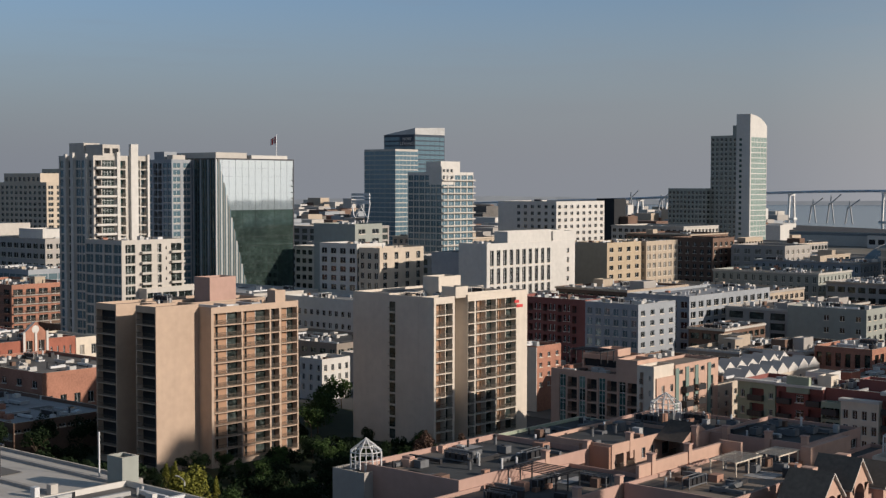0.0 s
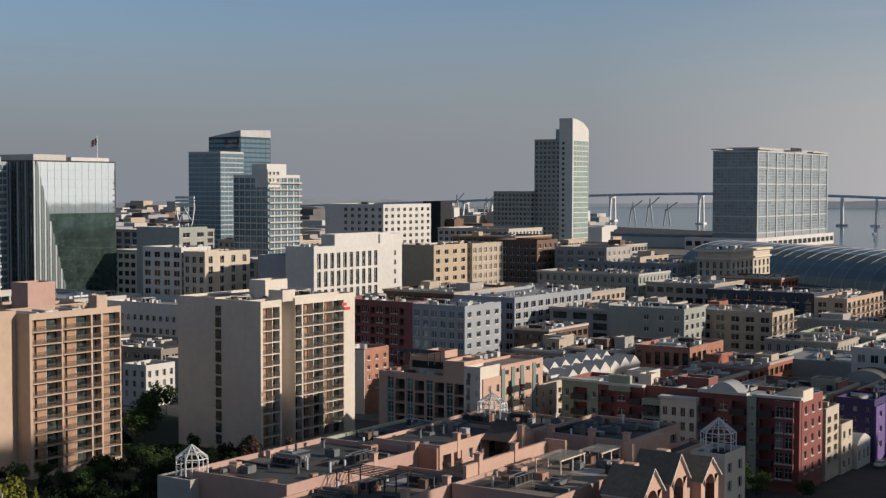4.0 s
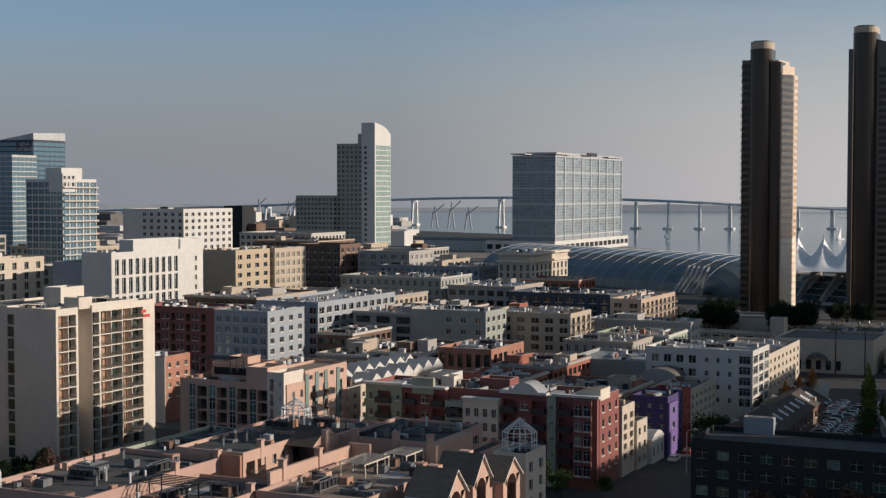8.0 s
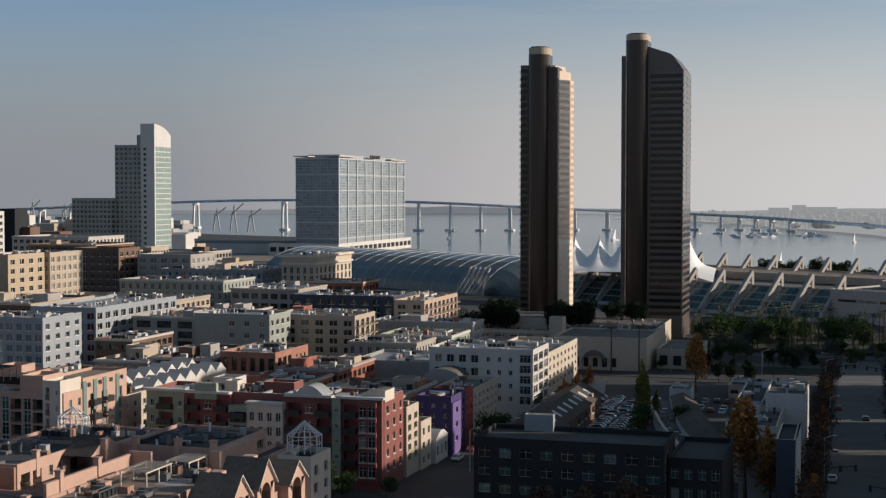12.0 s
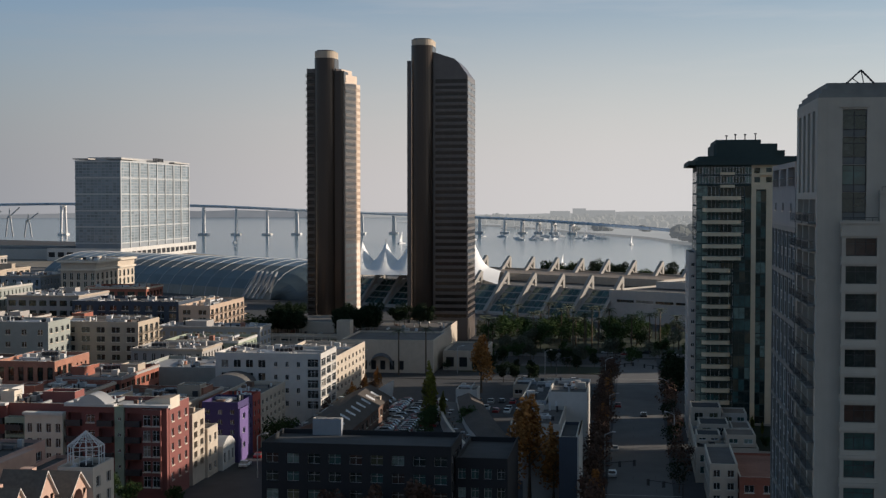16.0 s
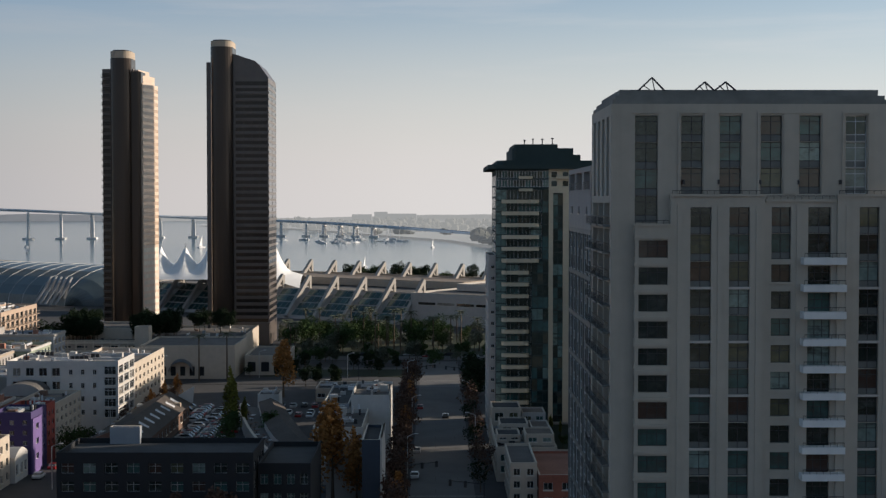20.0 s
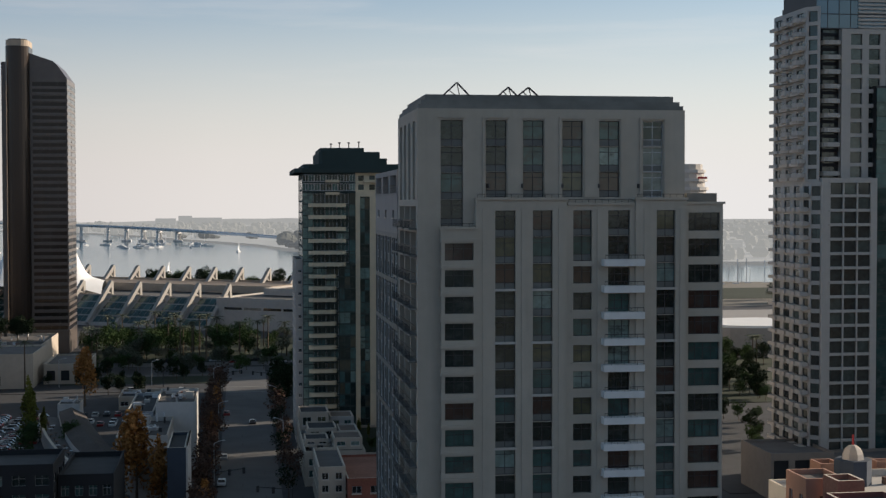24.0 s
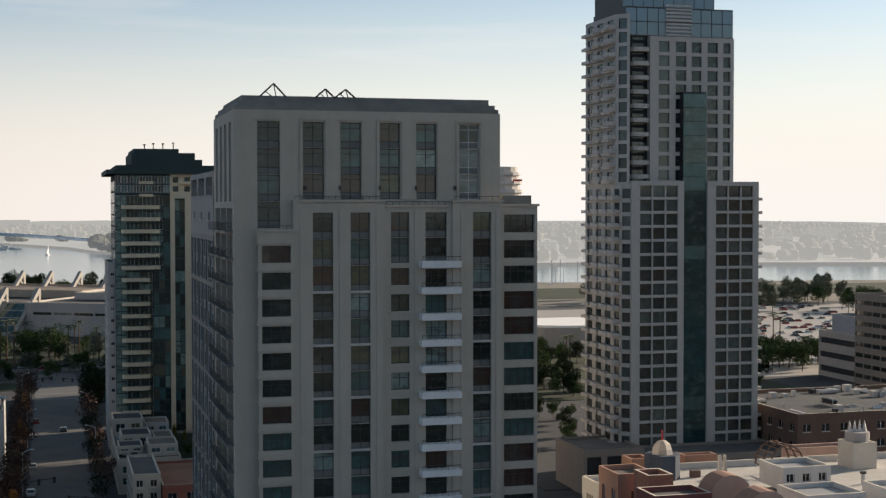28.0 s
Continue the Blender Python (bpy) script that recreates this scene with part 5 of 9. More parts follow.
DUPLEX = (1, 3, "panel")
BAY = (53.2 - 17 * H, 53.2, 17, 0.985, "glass_v", STOREY)
TALL = (53.2, 59.4, 2, 0.985, "glass_v", STOREY)
wing(st, 22.7, 26.8, 158.3, 159.8, 0, 57.2, "stone", "coping", front=[Z(1, 18, 0.9, 0.64, "p", f0=0.06, f1=0.97, **storeys(56.2, 18), glass="glass_v", frame="dmetal", bars=(2, 1))], left=[Z(1, 18, 0.75, 0.66, **storeys(56.2, 18), glass="glass_v", frame="dmetal", bars=(0, 0))], parapet=0.4)
wing(st, 26.8, 37.6, 158.5, 159.8, 0, 60.6, "stone", "coping", front=column(26.8, 37.6, 29.05, 31.5, TALL, BAY) + column(26.8, 37.6, 33.5, 35.9, TALL, BAY), parapet=0.4)
wing(st, 37.6, 45.9, 158.8, 159.8, 0, 60.0, "stone", "coping", front=column(37.6, 45.9, 38.4, 40.7, (53.4, 59.4, 2, 0.985, "glass_v", STOREY), (53.4 - 17 * H, 53.4, 17, 0.66, "glass_v", (1, 1))) + column(37.6, 45.9, 42.6, 45.3, (53.4, 59.4, 2, 0.985, "glass_v", STOREY), (53.0 - 17 * H, 53.0, 17, 0.8, "glass_v", (2, 1))), parapet=0.4)
wing(st, 45.9, 52.1, 158.5, 159.8, 0, 60.6, "stone", "coping", front=column(45.9, 52.1, 48.4, 50.75, TALL, BAY), parapet=0.4)
wing(st, 52.1, 56.8, 159.2, 176, 0, 60.1, "stone", "coping", front=[Z(1, 19, 0.92, 0.7, "p", f0=0.06, f1=0.96, **storeys(59.6, 19), glass="glass_v", frame="dmetal", bars=(3, 1))], parapet=0.5)
wing(st, 52.6, 56.3, 160, 175, 60.0, 61.4, "coping", "coping", parapet=0.1)
SX, SY = (20.1 + 52.1) / 2, (159.4 + 179.3) / 2
for k in range(17):
    zz = 53.0 - H * k
    slab = part("balcony", railing_mesh(4.9, 1.5, "ledge", "balcony_white"), st, (44.2 - SX, 158.68 - SY, zz + 0.1), 0.0, "white balcony slab")
    part("railing", railing_mesh(4.7, 1.4, "posts", "dmetal"), slab, (0, -0.02, 0.35), 0.0, "dark balcony railing")
# pale ledges under every second storey of the bays, and stone mullions that stand proud
for x0, x1 in ((28.95, 31.6), (33.4, 36.0), (48.3, 50.85)):
    for k in range(9):
        led = Mesh()
        zz = 53.2 - H - 2 * H * k
        led.box(x0, x1, 158.36, 158.6, zz - 0.12, zz + 0.16, "offwhite", True)
        place(led, "sill_band", st, "pale stone sill band")
for k in range(17):
    led = Mesh()
    zz = 53.45 - H * (k + 1)
    led.box(38.2, 40.9, 158.66, 158.82, zz + 0.2, zz + 0.42, "stone", True)
    place(led, "window_sill", st)
for x in (27.9, 32.5, 36.9, 41.6, 47.2, 51.6):
    led = Mesh()
    led.box(x - 0.32, x + 0.32, 158.42 if x < 37.5 or x > 46 else 158.7, 158.52 if x < 37.5 or x > 46 else 158.82, 2, 59.6, "stone")
    place(led, "pilaster", st)
# small wall lamps over the set-back, and parapet rails
for x in (28.4, 32.4, 37.2, 41.6, 46.4):
    lamp = Mesh()
    lamp.box(x - 0.12, x + 0.12, 159.1, 159.38, 62.0, 62.5, "dmetal", True)
    place(lamp, "wall_lamp", st)
for x0, x1, y, z in ((22.8, 26.6, 158.45, 57.45), (27.0, 37.4, 158.65, 60.85), (37.9, 45.7, 158.95, 60.25), (46.1, 51.9, 158.65, 60.85)):
    rl = Mesh()
    rl.bar((x0, y, z + 0.42), (x1, y, z + 0.42), 0.03, "dmetal")
    for k in range(int((x1 - x0) / 0.8) + 1):
        rl.bar((x0 + 0.8 * k, y, z), (x0 + 0.8 * k, y, z + 0.42), 0.022, "dmetal")
    place(rl, "parapet_rail", st)
for z0, z1, d in ((71.2, 71.7, 0.35), (71.7, 72.2, 0.0), (72.2, 72.9, -0.6)):
    wing(st, 20.1 - d + 0.5, 52.1 + d - 0.5, 159.4 - d + 0.5, 179.3 + d - 0.5, z0, z1, "coping", "coping", parapet=0.05)
for rx, rh, rw in ((24.9, 1.3, 1.6), (31.0, 0.8, 1.2), (33.4, 0.8, 1.3)):
    rig = Mesh()
    rig.bar((rx - rw, 160.5, 72.8), (rx, 160.5, 73.0 + rh), 0.09, "dmetal")
    rig.bar((rx, 160.5, 73.0 + rh), (rx + rw * 0.9, 160.5, 72.8), 0.09, "dmetal")
    rig.bar((rx - rw * 0.6, 160.5, 73.4), (rx - rw * 0.1, 160.5, 72.8), 0.05, "dmetal")
    rig.bar((rx, 160.5, 73.0 + rh), (rx + 0.3, 160.5, 72.8), 0.05, "dmetal")
    place(rig, "window_cleaning_arm", st)
for x0, x1, y, z in ((22.5, 26.9, 158.1, 57.2), (26.7, 37.7, 158.25, 60.6), (37.7, 45.8, 158.55, 60.0), (45.8, 52.2, 158.25, 60.6), (52.2, 57.0, 158.95, 60.1)):
    led = Mesh()
    led.box(x0, x1, y, y + 0.5, z, z + 0.28, "stone", True)
    place(led, "ledge", st, "stone ledge over the lower storeys")
for x0, x1 in ((27.75, 28.0), (30.75, 32.4), (35.1, 35.3), (36.85, 37.1), (39.9, 41.55), (44.3, 44.5), (46.6, 46.85), (49.6, 49.8)):
    led = Mesh()
    led.box(x0, x1, 159.25, 159.4, 60.9, 70.1, "stone")
    place(led, "window_surround", st)
for x0, x1 in ((27.75, 35.3), (36.85, 44.5), (46.6, 49.8), (22.5, 25.7)):
    led = Mesh()
    led.box(x0, x1, 159.22, 159.4, 70.1, 70.3, "stone", True)
    place(led, "window_surround", st)
for k in range(18):
    for yy in (162.6, 169.2, 175.6):
        rl = Mesh()
        zz = 60.3 - H * (k + 1)
        rl.box(19.2, 20.08, yy - 2.6, yy + 2.6, zz - 0.1, zz + 0.1, "spandrel", True)
        rl.bar((19.25, yy - 2.5, zz + 1.0), (19.25, yy + 2.5, zz + 1.0), 0.035, "dmetal")
        for q in range(7):
            rl.bar((19.25, yy - 2.4 + 0.8 * q, zz), (19.25, yy - 2.4 + 0.8 * q, zz + 1.0), 0.02, "dmetal")
        place(rl, "side_balcony", st, "thin side balcony with dark rails")
for k in range(18):
    led = Mesh()
    zz = 56.3 - H * k
    led.box(22.6, 26.85, 158.12, 158.32, zz - 0.5, zz - 0.15, "stone", True)
    place(led, "sill_band", st)
# rear wing with tall glazed bays
wing(st, 20.1, 52, 180.4, 210, 56.3, 64.7, "concrete", "coping", left=[Z(3, 1, 0.78, 0.92, "b", lo=61.6, hi=64.2, glass="glass_s", frame=None), Z(3, 1, 0.2, 0.2, "w", lo=56.6, hi=61.5, glass="glass_s", frame=None)], parapet=0.3)
wing(st, 20.1, 52, 180.4, 210, 0, 56.3, "spandrel", "coping", left=[Z(6, 9, 0.86, 0.9, "w", lo=1.0, hi=56.0, glass="glass_v", frame="wmetal", bars=DUPLEX)], parapet=0.3)

# ---- the tall gridded tower ----
gr = building("gridded_tower", "tall grey gridded residential tower with a green glass spine", 120.2, 150.3, 277.4, 298, 65.2, "grid_precast", "roof", front=[], parapet=0.4)
slant_wing(gr, [(120.1, 276.6), (120.1, 297), (117.6, 297), (117.6, 281.0), (118.4, 278.2)], 4, 64.8, "grid_precast",
           {3: [Z(1, 20, 0.6, 0.7, "Bol", lo=5, hi=64.4, glass="glass_q", frame="dmetal")], 2: [Z(3, 20, 0.62, 0.72, "Bol", lo=5, hi=64.4, glass="glass_q", frame="dmetal")], 4: [Z(1, 20, 0.84, 0.7, "p", lo=5, hi=64.4, glass="glass_q", frame="dmetal")]})
slant_wing(gr, [(119.9, 277.2), (119.9, 297), (117.6, 297), (117.6, 279.5)], 64.8, 101.5, "grid_precast",
           {2: [Z(3, 12, 0.62, 0.72, "Bol", lo=65, hi=101, glass="glass_q", frame="dmetal")], 3: [Z(1, 12, 0.6, 0.74, "p", lo=65, hi=101, glass="glass_q", frame="dmetal", bars=(0, 1))]})
wing(gr, 120.1, 132.3, 276.2, 277.4, 0, 65.6, "grid_precast", "roof", front=[Z(3, 19, 0.9, 0.8, "p", f0=0.14, f1=0.895, lo=7.4, hi=64.9, glass="glass_q", frame="dmetal", bars=(0, 0))], parapet=0.2)
for k in range(28):
    pn = Mesh()
    pn.box(132.35, 137.85, 276.75, 277.1, 3.0 * k + 0.6, 3.0 * k + 3.5, "glass_g")
    place(pn, "spine_glazing", gr, "green glass spine panel")
wing(gr, 132.3, 137.9, 277.1, 279, 0, 85, "dmetal", "roof", parapet=0.2)
wing(gr, 137.9, 150.3, 276.2, 277.4, 0, 65.5, "grid_precast", "roof", front=[Z(3, 19, 0.9, 0.8, "p", f0=0.15, f1=0.9, lo=7.4, hi=64.9, glass="glass_q", frame="dmetal", bars=(0, 0))], parapet=0.2)
wing(gr, 125.2, 145.2, 278.4, 298, 64.8, 97, "grid_precast", "roof", front=[Z(1, 10, 0.98, 0.74, "p", f0=f0, f1=f1, lo=65.4, hi=96.4, glass="glass_q" if f0 < 0.3 else "glass_s", frame="dmetal", bars=(0, 0)) for f0, f1 in ((0.1, 0.23), (0.3, 0.43), (0.49, 0.61), (0.68, 0.81), (0.87, 0.96))], parapet=0.2)
wing(gr, 119.9, 125.2, 280.0, 298, 64.8, 101.5, "dark", "roof", front=[Z(1, 11, 0.9, 0.8, "w", f0=0.0, f1=0.3, lo=65.4, hi=99, glass="glass_q", frame="dmetal"), Z(1, 11, 0.94, 0.8, "w", f0=0.32, f1=1.0, lo=65.4, hi=99, glass="glass_q", frame="dmetal")], parapet=0.2)
for k in range(10):
    part("balcony", railing_mesh(4.2, 1.9, "band", "grid_precast"), gr, (123.1 - 135.25, 280 - 287.7, 66.4 + 3.06 * k), 0.0, "pale rounded balcony slab")
wing(gr, 119.9, 145.4, 279.4, 298, 97, 103.4, "dmetal", "roof", front=[Z(10, 2, 0.95, 0.94, "g", lo=97.2, hi=103.2, glass="glass_b", frame=None)], parapet=0.2)
wing(gr, 120.2, 142.2, 282, 298, 103.4, 126, "dmetal", "roof", front=[Z(9, 7, 0.96, 0.94, "g", lo=103.6, hi=125.6, glass="glass_b", frame=None)], parapet=0.2)
for k in range(9):
    sl = Mesh()
    sl.box(129.2, 135.4, 279.0, 279.4, 97.2 + 0.8 * k, 97.6 + 0.8 * k, "offwhite", True)
    place(sl, "louvre", gr)
for k in range(20):
    for yy in (279.6, 284.6, 289.6):
        part("balcony", railing_mesh(3.6, 1.5, "band", "grid_precast"), gr, (117.6 - 135.25, yy - 287.7, 5.4 + 2.97 * k), -math.pi / 2, "rounded pale corner balcony")
    for xa, xb in ((121.6, 131.3), (139.5, 149.3)):
        led = Mesh()
        led.box(xa, xb, 275.95, 276.2, 7.25 + 3.026 * k - 0.15, 7.25 + 3.026 * k + 0.2, "grid_precast", True)
        place(led, "floor_band", gr)
for k in range(12):
    for yy in (281.5, 287.5):
        part("balcony", railing_mesh(4.4, 1.7, "band", "grid_precast"), gr, (117.6 - 135.25, yy - 287.7, 66.0 + 2.97 * k), -math.pi / 2, "rounded pale corner balcony")
for k in range(20):
    part("balcony", railing_mesh(3.0, 1.4, "slab", "grid_precast"), gr, (150.3 - 135.25, 278.6 - 287.7, 4.6 + 3.0 * k), math.pi / 2)
# dark sheets fill the ground-floor openings as painted shade
wing(gr, 106, 119.5, 268, 285, 0, 9.5, "brown_concrete", "roof", front=[Z(3, 1, 0.72, 0.86, "p", lo=0.6, hi=8.6, glass="dark", frame=None)])
wing(gr, 119.6, 156, 262, 276, 0, 8.5, "brown_concrete", "roof", front=[Z(7, 1, 0.6, 0.8, "p", lo=1, hi=8, glass="dark", frame=None)])

# ---- unseen second bay hotel tower, added behind the stone tower to shade the park ----
building("hotel_tower", "unseen second white hotel tower added to shade the park", 98, 142, 520, 590, 97, "offwhite", "roof_white", front=[Z(10, 20, 0.8, 0.6)], left=[Z(16, 20, 0.8, 0.6)], far=True)

# unseen block added so that its shadow covers the parking lot
building("residential_tower", "unseen plain grey tower added to shade the parking lot", 72, 102, 415, 475, 60, "concrete", "roof", front=[Z(8, 18, 0.6, 0.6)], left=[Z(12, 18, 0.6, 0.6)], far=True)

# ---- round-topped hotel behind, brown offices ----
mar = building("hotel_tower", "white hotel tower with curved terraces behind the stone tower", 140, 160, 455.9, 490, 62, "offwhite", "roof_white", front=[Z(6, 19, 0.8, 0.6)], far=True)
for k, (r, z) in enumerate(((9.5, 62), (9.0, 65), (8.6, 68), (8.0, 71))):
    ring = [(151.5 + r * math.cos(a * math.pi / 8), 466 + r * math.sin(a * math.pi / 8)) for a in range(16)]
    prism_part(mar, "terrace", ring, z, z + 1.1, "white")
    prism_part(mar, "drum", [(151.5 + (x - 151.5) * 0.86, 466 + (y - 466) * 0.86) for x, y in ring], z + 1.1, z + 3.0, "offwhite")
sign = Mesh()
sign.box(154.4, 157.6, 457.6, 457.9, 68.9, 69.6, "red")
place(sign, "sign_bar", mar)
building("office_block", "brown concrete office block with long window bands", 225, 278, 330, 356, 35.0, "brown_concrete", "roof", front=[Z(12, 10, 0.94, 0.4, frame=None)], left=[Z(6, 10, 0.94, 0.4, frame=None)], far=True)
# the open decks' shade is a dark sheet in each opening
garage = building("parking_garage", "pale grey parking garage with open decks", 263.5, 292, 405, 440, 16.2, "concrete", "roof", front=[Z(1, 3, 0.94, 0.42, "p", glass="dark", frame=None)], left=[Z(1, 3, 0.94, 0.42, "p", glass="dark", frame=None)], base=0.5, top=0.8)
wing(garage, 264, 276.5, 412, 432, 15.5, 22.4, "bluegrey", "roof", front=[Z(1, 2, 0.96, 0.4, "g", glass="glass_b", frame=None)])
wing(garage, 276.5, 292, 412, 436, 15.5, 26.4, "navy", "roof", front=[Z(4, 3, 0.94, 0.8, "g", glass="glass_b", frame=None)])
# another unseen block, added to throw shade on the lot's near end
building("residential_tower", "unseen plain grey block added behind the stone tower for shade", 48, 82, 280, 345, 52, "concrete", "roof", front=[Z(8, 16, 0.6, 0.6)], left=[Z(10, 16, 0.6, 0.6)], far=True)
sign = Mesh()
for k, (ya, yb) in enumerate(((263.4, 265.2), (264.2, 266.6))):
    sign.box(-204.7, -204.55, ya, yb, 31.6 - 1.1 * k, 32.3 - 1.1 * k, "red")
place(sign, "sign_bar", b2, "small red sign bars")
for yy in (238.0, 252.6, 260.0):
    prism_part(b2, "balcony_divider", [(-206.0, yy - 0.09), (-204.64, yy - 0.09), (-204.64, yy + 0.09), (-206.0, yy + 0.09)], 1.2, 33.0, "tan2", label="thin upright balcony divider")
wing(b2, -219.5, -214.5, 247, 255, 33.7, 38.3, "tan2", "roof")
wing(b2, -209.4, -205.2, 242.2, 246.6, 34.0, 36.6, "tan2", "roof")

# ---- back row extras: crowns, dark box, stadium lights ----
bgt = [o for o in scene.objects if o.get("label", "").startswith("white and blue-glass residential")][0]
wing(bgt, -437, -427.8, 494, 508, 65, 71, "white", "roof")
wing(bgt, -433, -425.0, 491.5, 500, 60, 68.5, "white", "roof", side=[Z(3, 2, 0.6, 0.6, lo=62, hi=68)])
blt = [o for o in scene.objects if o.get("label", "").startswith("taller blue-green glass")][0]
scr = Mesh()
scr.quad([(-671.1, 713.9, 94.7), (-641.7, 713.9, 94.7), (-641.7, 713.9, 99.0), (-663, 713.9, 96.0)], "metal")
scr.quad([(-641.6, 713.9, 94.7), (-641.6, 745, 94.7), (-641.6, 745, 100.0), (-641.6, 713.9, 99.0)], "metal")
scr.quad([(-671.1, 714.2, 94.8), (-663, 714.2, 96.1), (-641.7, 714.2, 99.1), (-641.7, 745, 100.0), (-671, 745, 96)], "metal")
place(scr, "roof_screen", blt)
sb = Mesh()
sb.box(-655, -642.2, 713.2, 713.7, 86.5, 94.0, "navy", True)
place(sb, "sign_board", blt, "dark sign board near the roof")
for row, word in enumerate(("NOW", "LEASING")):
    tx = bpy.data.curves.new("sign_text", "FONT")
    tx.body, tx.size, tx.align_x, tx.extrude = word, 3.2, "CENTER", 0.04
    tx.materials.append(M["white"])
    sg = new("sign_text", tx)
    sg.parent = blt
    sg.location = Vector((-648.6, 713.1, 90.6 - 3.2 * row)) - blt.location
    sg.rotation_euler = (math.pi / 2, 0, 0)
building("dark_block", "plain black box-shaped block far off", -560, -545, 815, 830, 50.5, "dark", "roof_dark", far=True)
building("dark_block", "small brown block beside the black box", -546, -538, 822, 834, 38, "brown", "roof_dark", far=True)
lt = thing("stadium_light_rack", "white steel stadium light rack on a truss", "light rack", (-622, 640, 0))
for z0, z1, w0, w1 in ((30, 38, 3, 6), (38, 48, 6, 8)):
    tr = Mesh()
    for sx in (-1, 1):
        tr.bar((sx * w0, 0, z0), (sx * w1, 0, z1), 0.35, "wmetal")
        tr.bar((sx * w0, 0, z0), (-sx * w1 * 0.2, 0, z1), 0.3, "wmetal")
    tr.bar((-w1, 0, z1), (w1, 0, z1), 0.4, "wmetal")
    tr.bar((-w0, 0, z0), (w0, 0, z0), 0.4, "wmetal")
    part("truss", tr, lt)
for k in range(3):
    tr = Mesh()
    tr.box(-8, 8, -0.5, 0.3, 48.5 + 2.2 * k, 50 + 2.2 * k, "wmetal", True)
    part("lamp_row", tr, lt)
tr = Mesh()
for sx in (-3, 3):
    tr.bar((sx * 1.6, 0, 0), (sx, 0, 30), 0.6, "wmetal")
    tr.bar((-sx * 1.5, 0, 3), (sx * 1.1, 0, 28), 0.3, "wmetal")
part("legs", tr, lt)

# ---- unseen plain blocks that close the place behind the viewpoint, added to dim reflections and skylight ----
rnd = random.Random(31)
for k in range(14):
    x0 = -420 + 62 * k
    w, d, h = rnd.uniform(34, 52), rnd.uniform(30, 50), rnd.choice((22, 30, 42, 55, 70))
    building("city_block", "unseen plain mid-rise block added behind the viewpoint", x0, x0 + w, -150 - d, -150 + rnd.uniform(-25, 25), h, rnd.choice(("beige", "concrete", "brown", "bluegrey")), "roof", far=True)

# ---- lower left: red brick quarter ----
deck = building("garage_roof", "large pale concrete garage deck with beams", -262, -165, 60, 124, 17, "concrete", "offwhite", parapet=0.5, category="garage")
for k in range(6):
    bm_ = Mesh()
    bm_.box(-258, -168, 70 + 10 * k, 70.7 + 10 * k, 16.4, 16.95, "concrete")
    place(bm_, "roof_beam", deck)
for k in range(3):
    bm_ = Mesh()
    # flat dark sheet that lies on the deck in place of an opening
    bm_.quad([(-215 + 14 * k, 96, 16.52), (-206 + 14 * k, 96, 16.52), (-206 + 14 * k, 108, 16.52), (-211 + 14 * k, 108, 16.52)], "dark")
    bm_.quad([(-215 + 14 * k, 96, 16.52), (-206 + 14 * k, 96, 16.52), (-206 + 14 * k, 96, 18.2), (-215 + 14 * k, 96, 17.0)], "concrete")
    place(bm_, "ramp_opening", deck, "dark ramp opening in the deck")
lift = building("lift_house", "small grey-green lift house on the garage deck", -164.9, -161.34, 117.7, 120.5, 21.4, "greygreen", "roof", z0=0, parapet=0.5, category="lift house")
building("parapet_house", "white low roof with a thick parapet", -160, -130, 98, 117.5, 18.5, "white", "roof", parapet=0.8)
dp = thing("roof_lamp", "dark lamp post on the garage deck", "lamp", (-182, 111, 16.5))
m = Mesh()
m.bar((0, 0, 0), (0, 0, 5.2), 0.09, "dmetal")
part("pole", m, dp)
m = Mesh()
m.box(-1.0, 1.0, -0.2, 0.2, 5.1, 5.35, "dmetal", True)
part("lamp_head", m, dp)
fp = thing("mast", "white steel pole at the edge of the deck", "pole", (-172.2, 121.5, 16.5))
m = Mesh()
m.bar((0, 0, 0), (0, 0, 6.8), 0.09, "wmetal")
part("pole", m, fp)
building("warehouse", "long low hall with a pale cluttered roof", -335, -266.5, 166, 193, 8, "brown", "roof_white", front=[Z(14, 1, 0.8, 0.4, lo=3, hi=7)], side=[Z(12, 1, 0.8, 0.3, lo=5, hi=7.4)], clutter=10)
building("brick_store", "long orange brick store with small windows", -345, -303, 197, 226, 12.5, "brick2", "roof", front=[Z(6, 2, 0.35, 0.45)], side=[Z(7, 1, 0.45, 0.5, lo=2.5, hi=8)], clutter=10)
church = building("brick_hall", "ornate red brick hall with a gabled front", -390, -350, 206, 239, 15.2, "brick", "roof", side=[Z(3, 2, 0.35, 0.6, f0=0.05, f1=0.4), Z(4, 2, 0.3, 0.5, f0=0.72, f1=0.98)], clutter=8)
wing(church, -350, -349.2, 221, 229, 0, 17, "brick2", "roof", side=[Z(2, 1, 0.5, 0.9, "p", lo=7, hi=15.5, glass="glass_w", frame="wmetal", bars=(1, 2))], parapet=0.2)
for yy in (221.2, 225, 228.8):
    prism_part(church, "pilaster", [(-349.2, yy - 0.35), (-348.9, yy - 0.35), (-348.9, yy + 0.35), (-349.2, yy + 0.35)], 4, 17.6, "white")
gable = Mesh()
gable.quad([(-349.2, 221, 17), (-349.2, 229, 17), (-349.2, 225, 20.4)], "brick2")
gable.quad([(-350.4, 229, 17), (-350.4, 221, 17), (-350.4, 225, 20.4)], "brick2")
gable.quad([(-349.2, 221, 17), (-349.2, 225, 20.4), (-350.4, 225, 20.4), (-350.4, 221, 17)], "white")
gable.quad([(-349.2, 225, 20.4), (-349.2, 229, 17), (-350.4, 229, 17), (-350.4, 225, 20.4)], "white")
gable.weld()
place(gable, "gable", church)
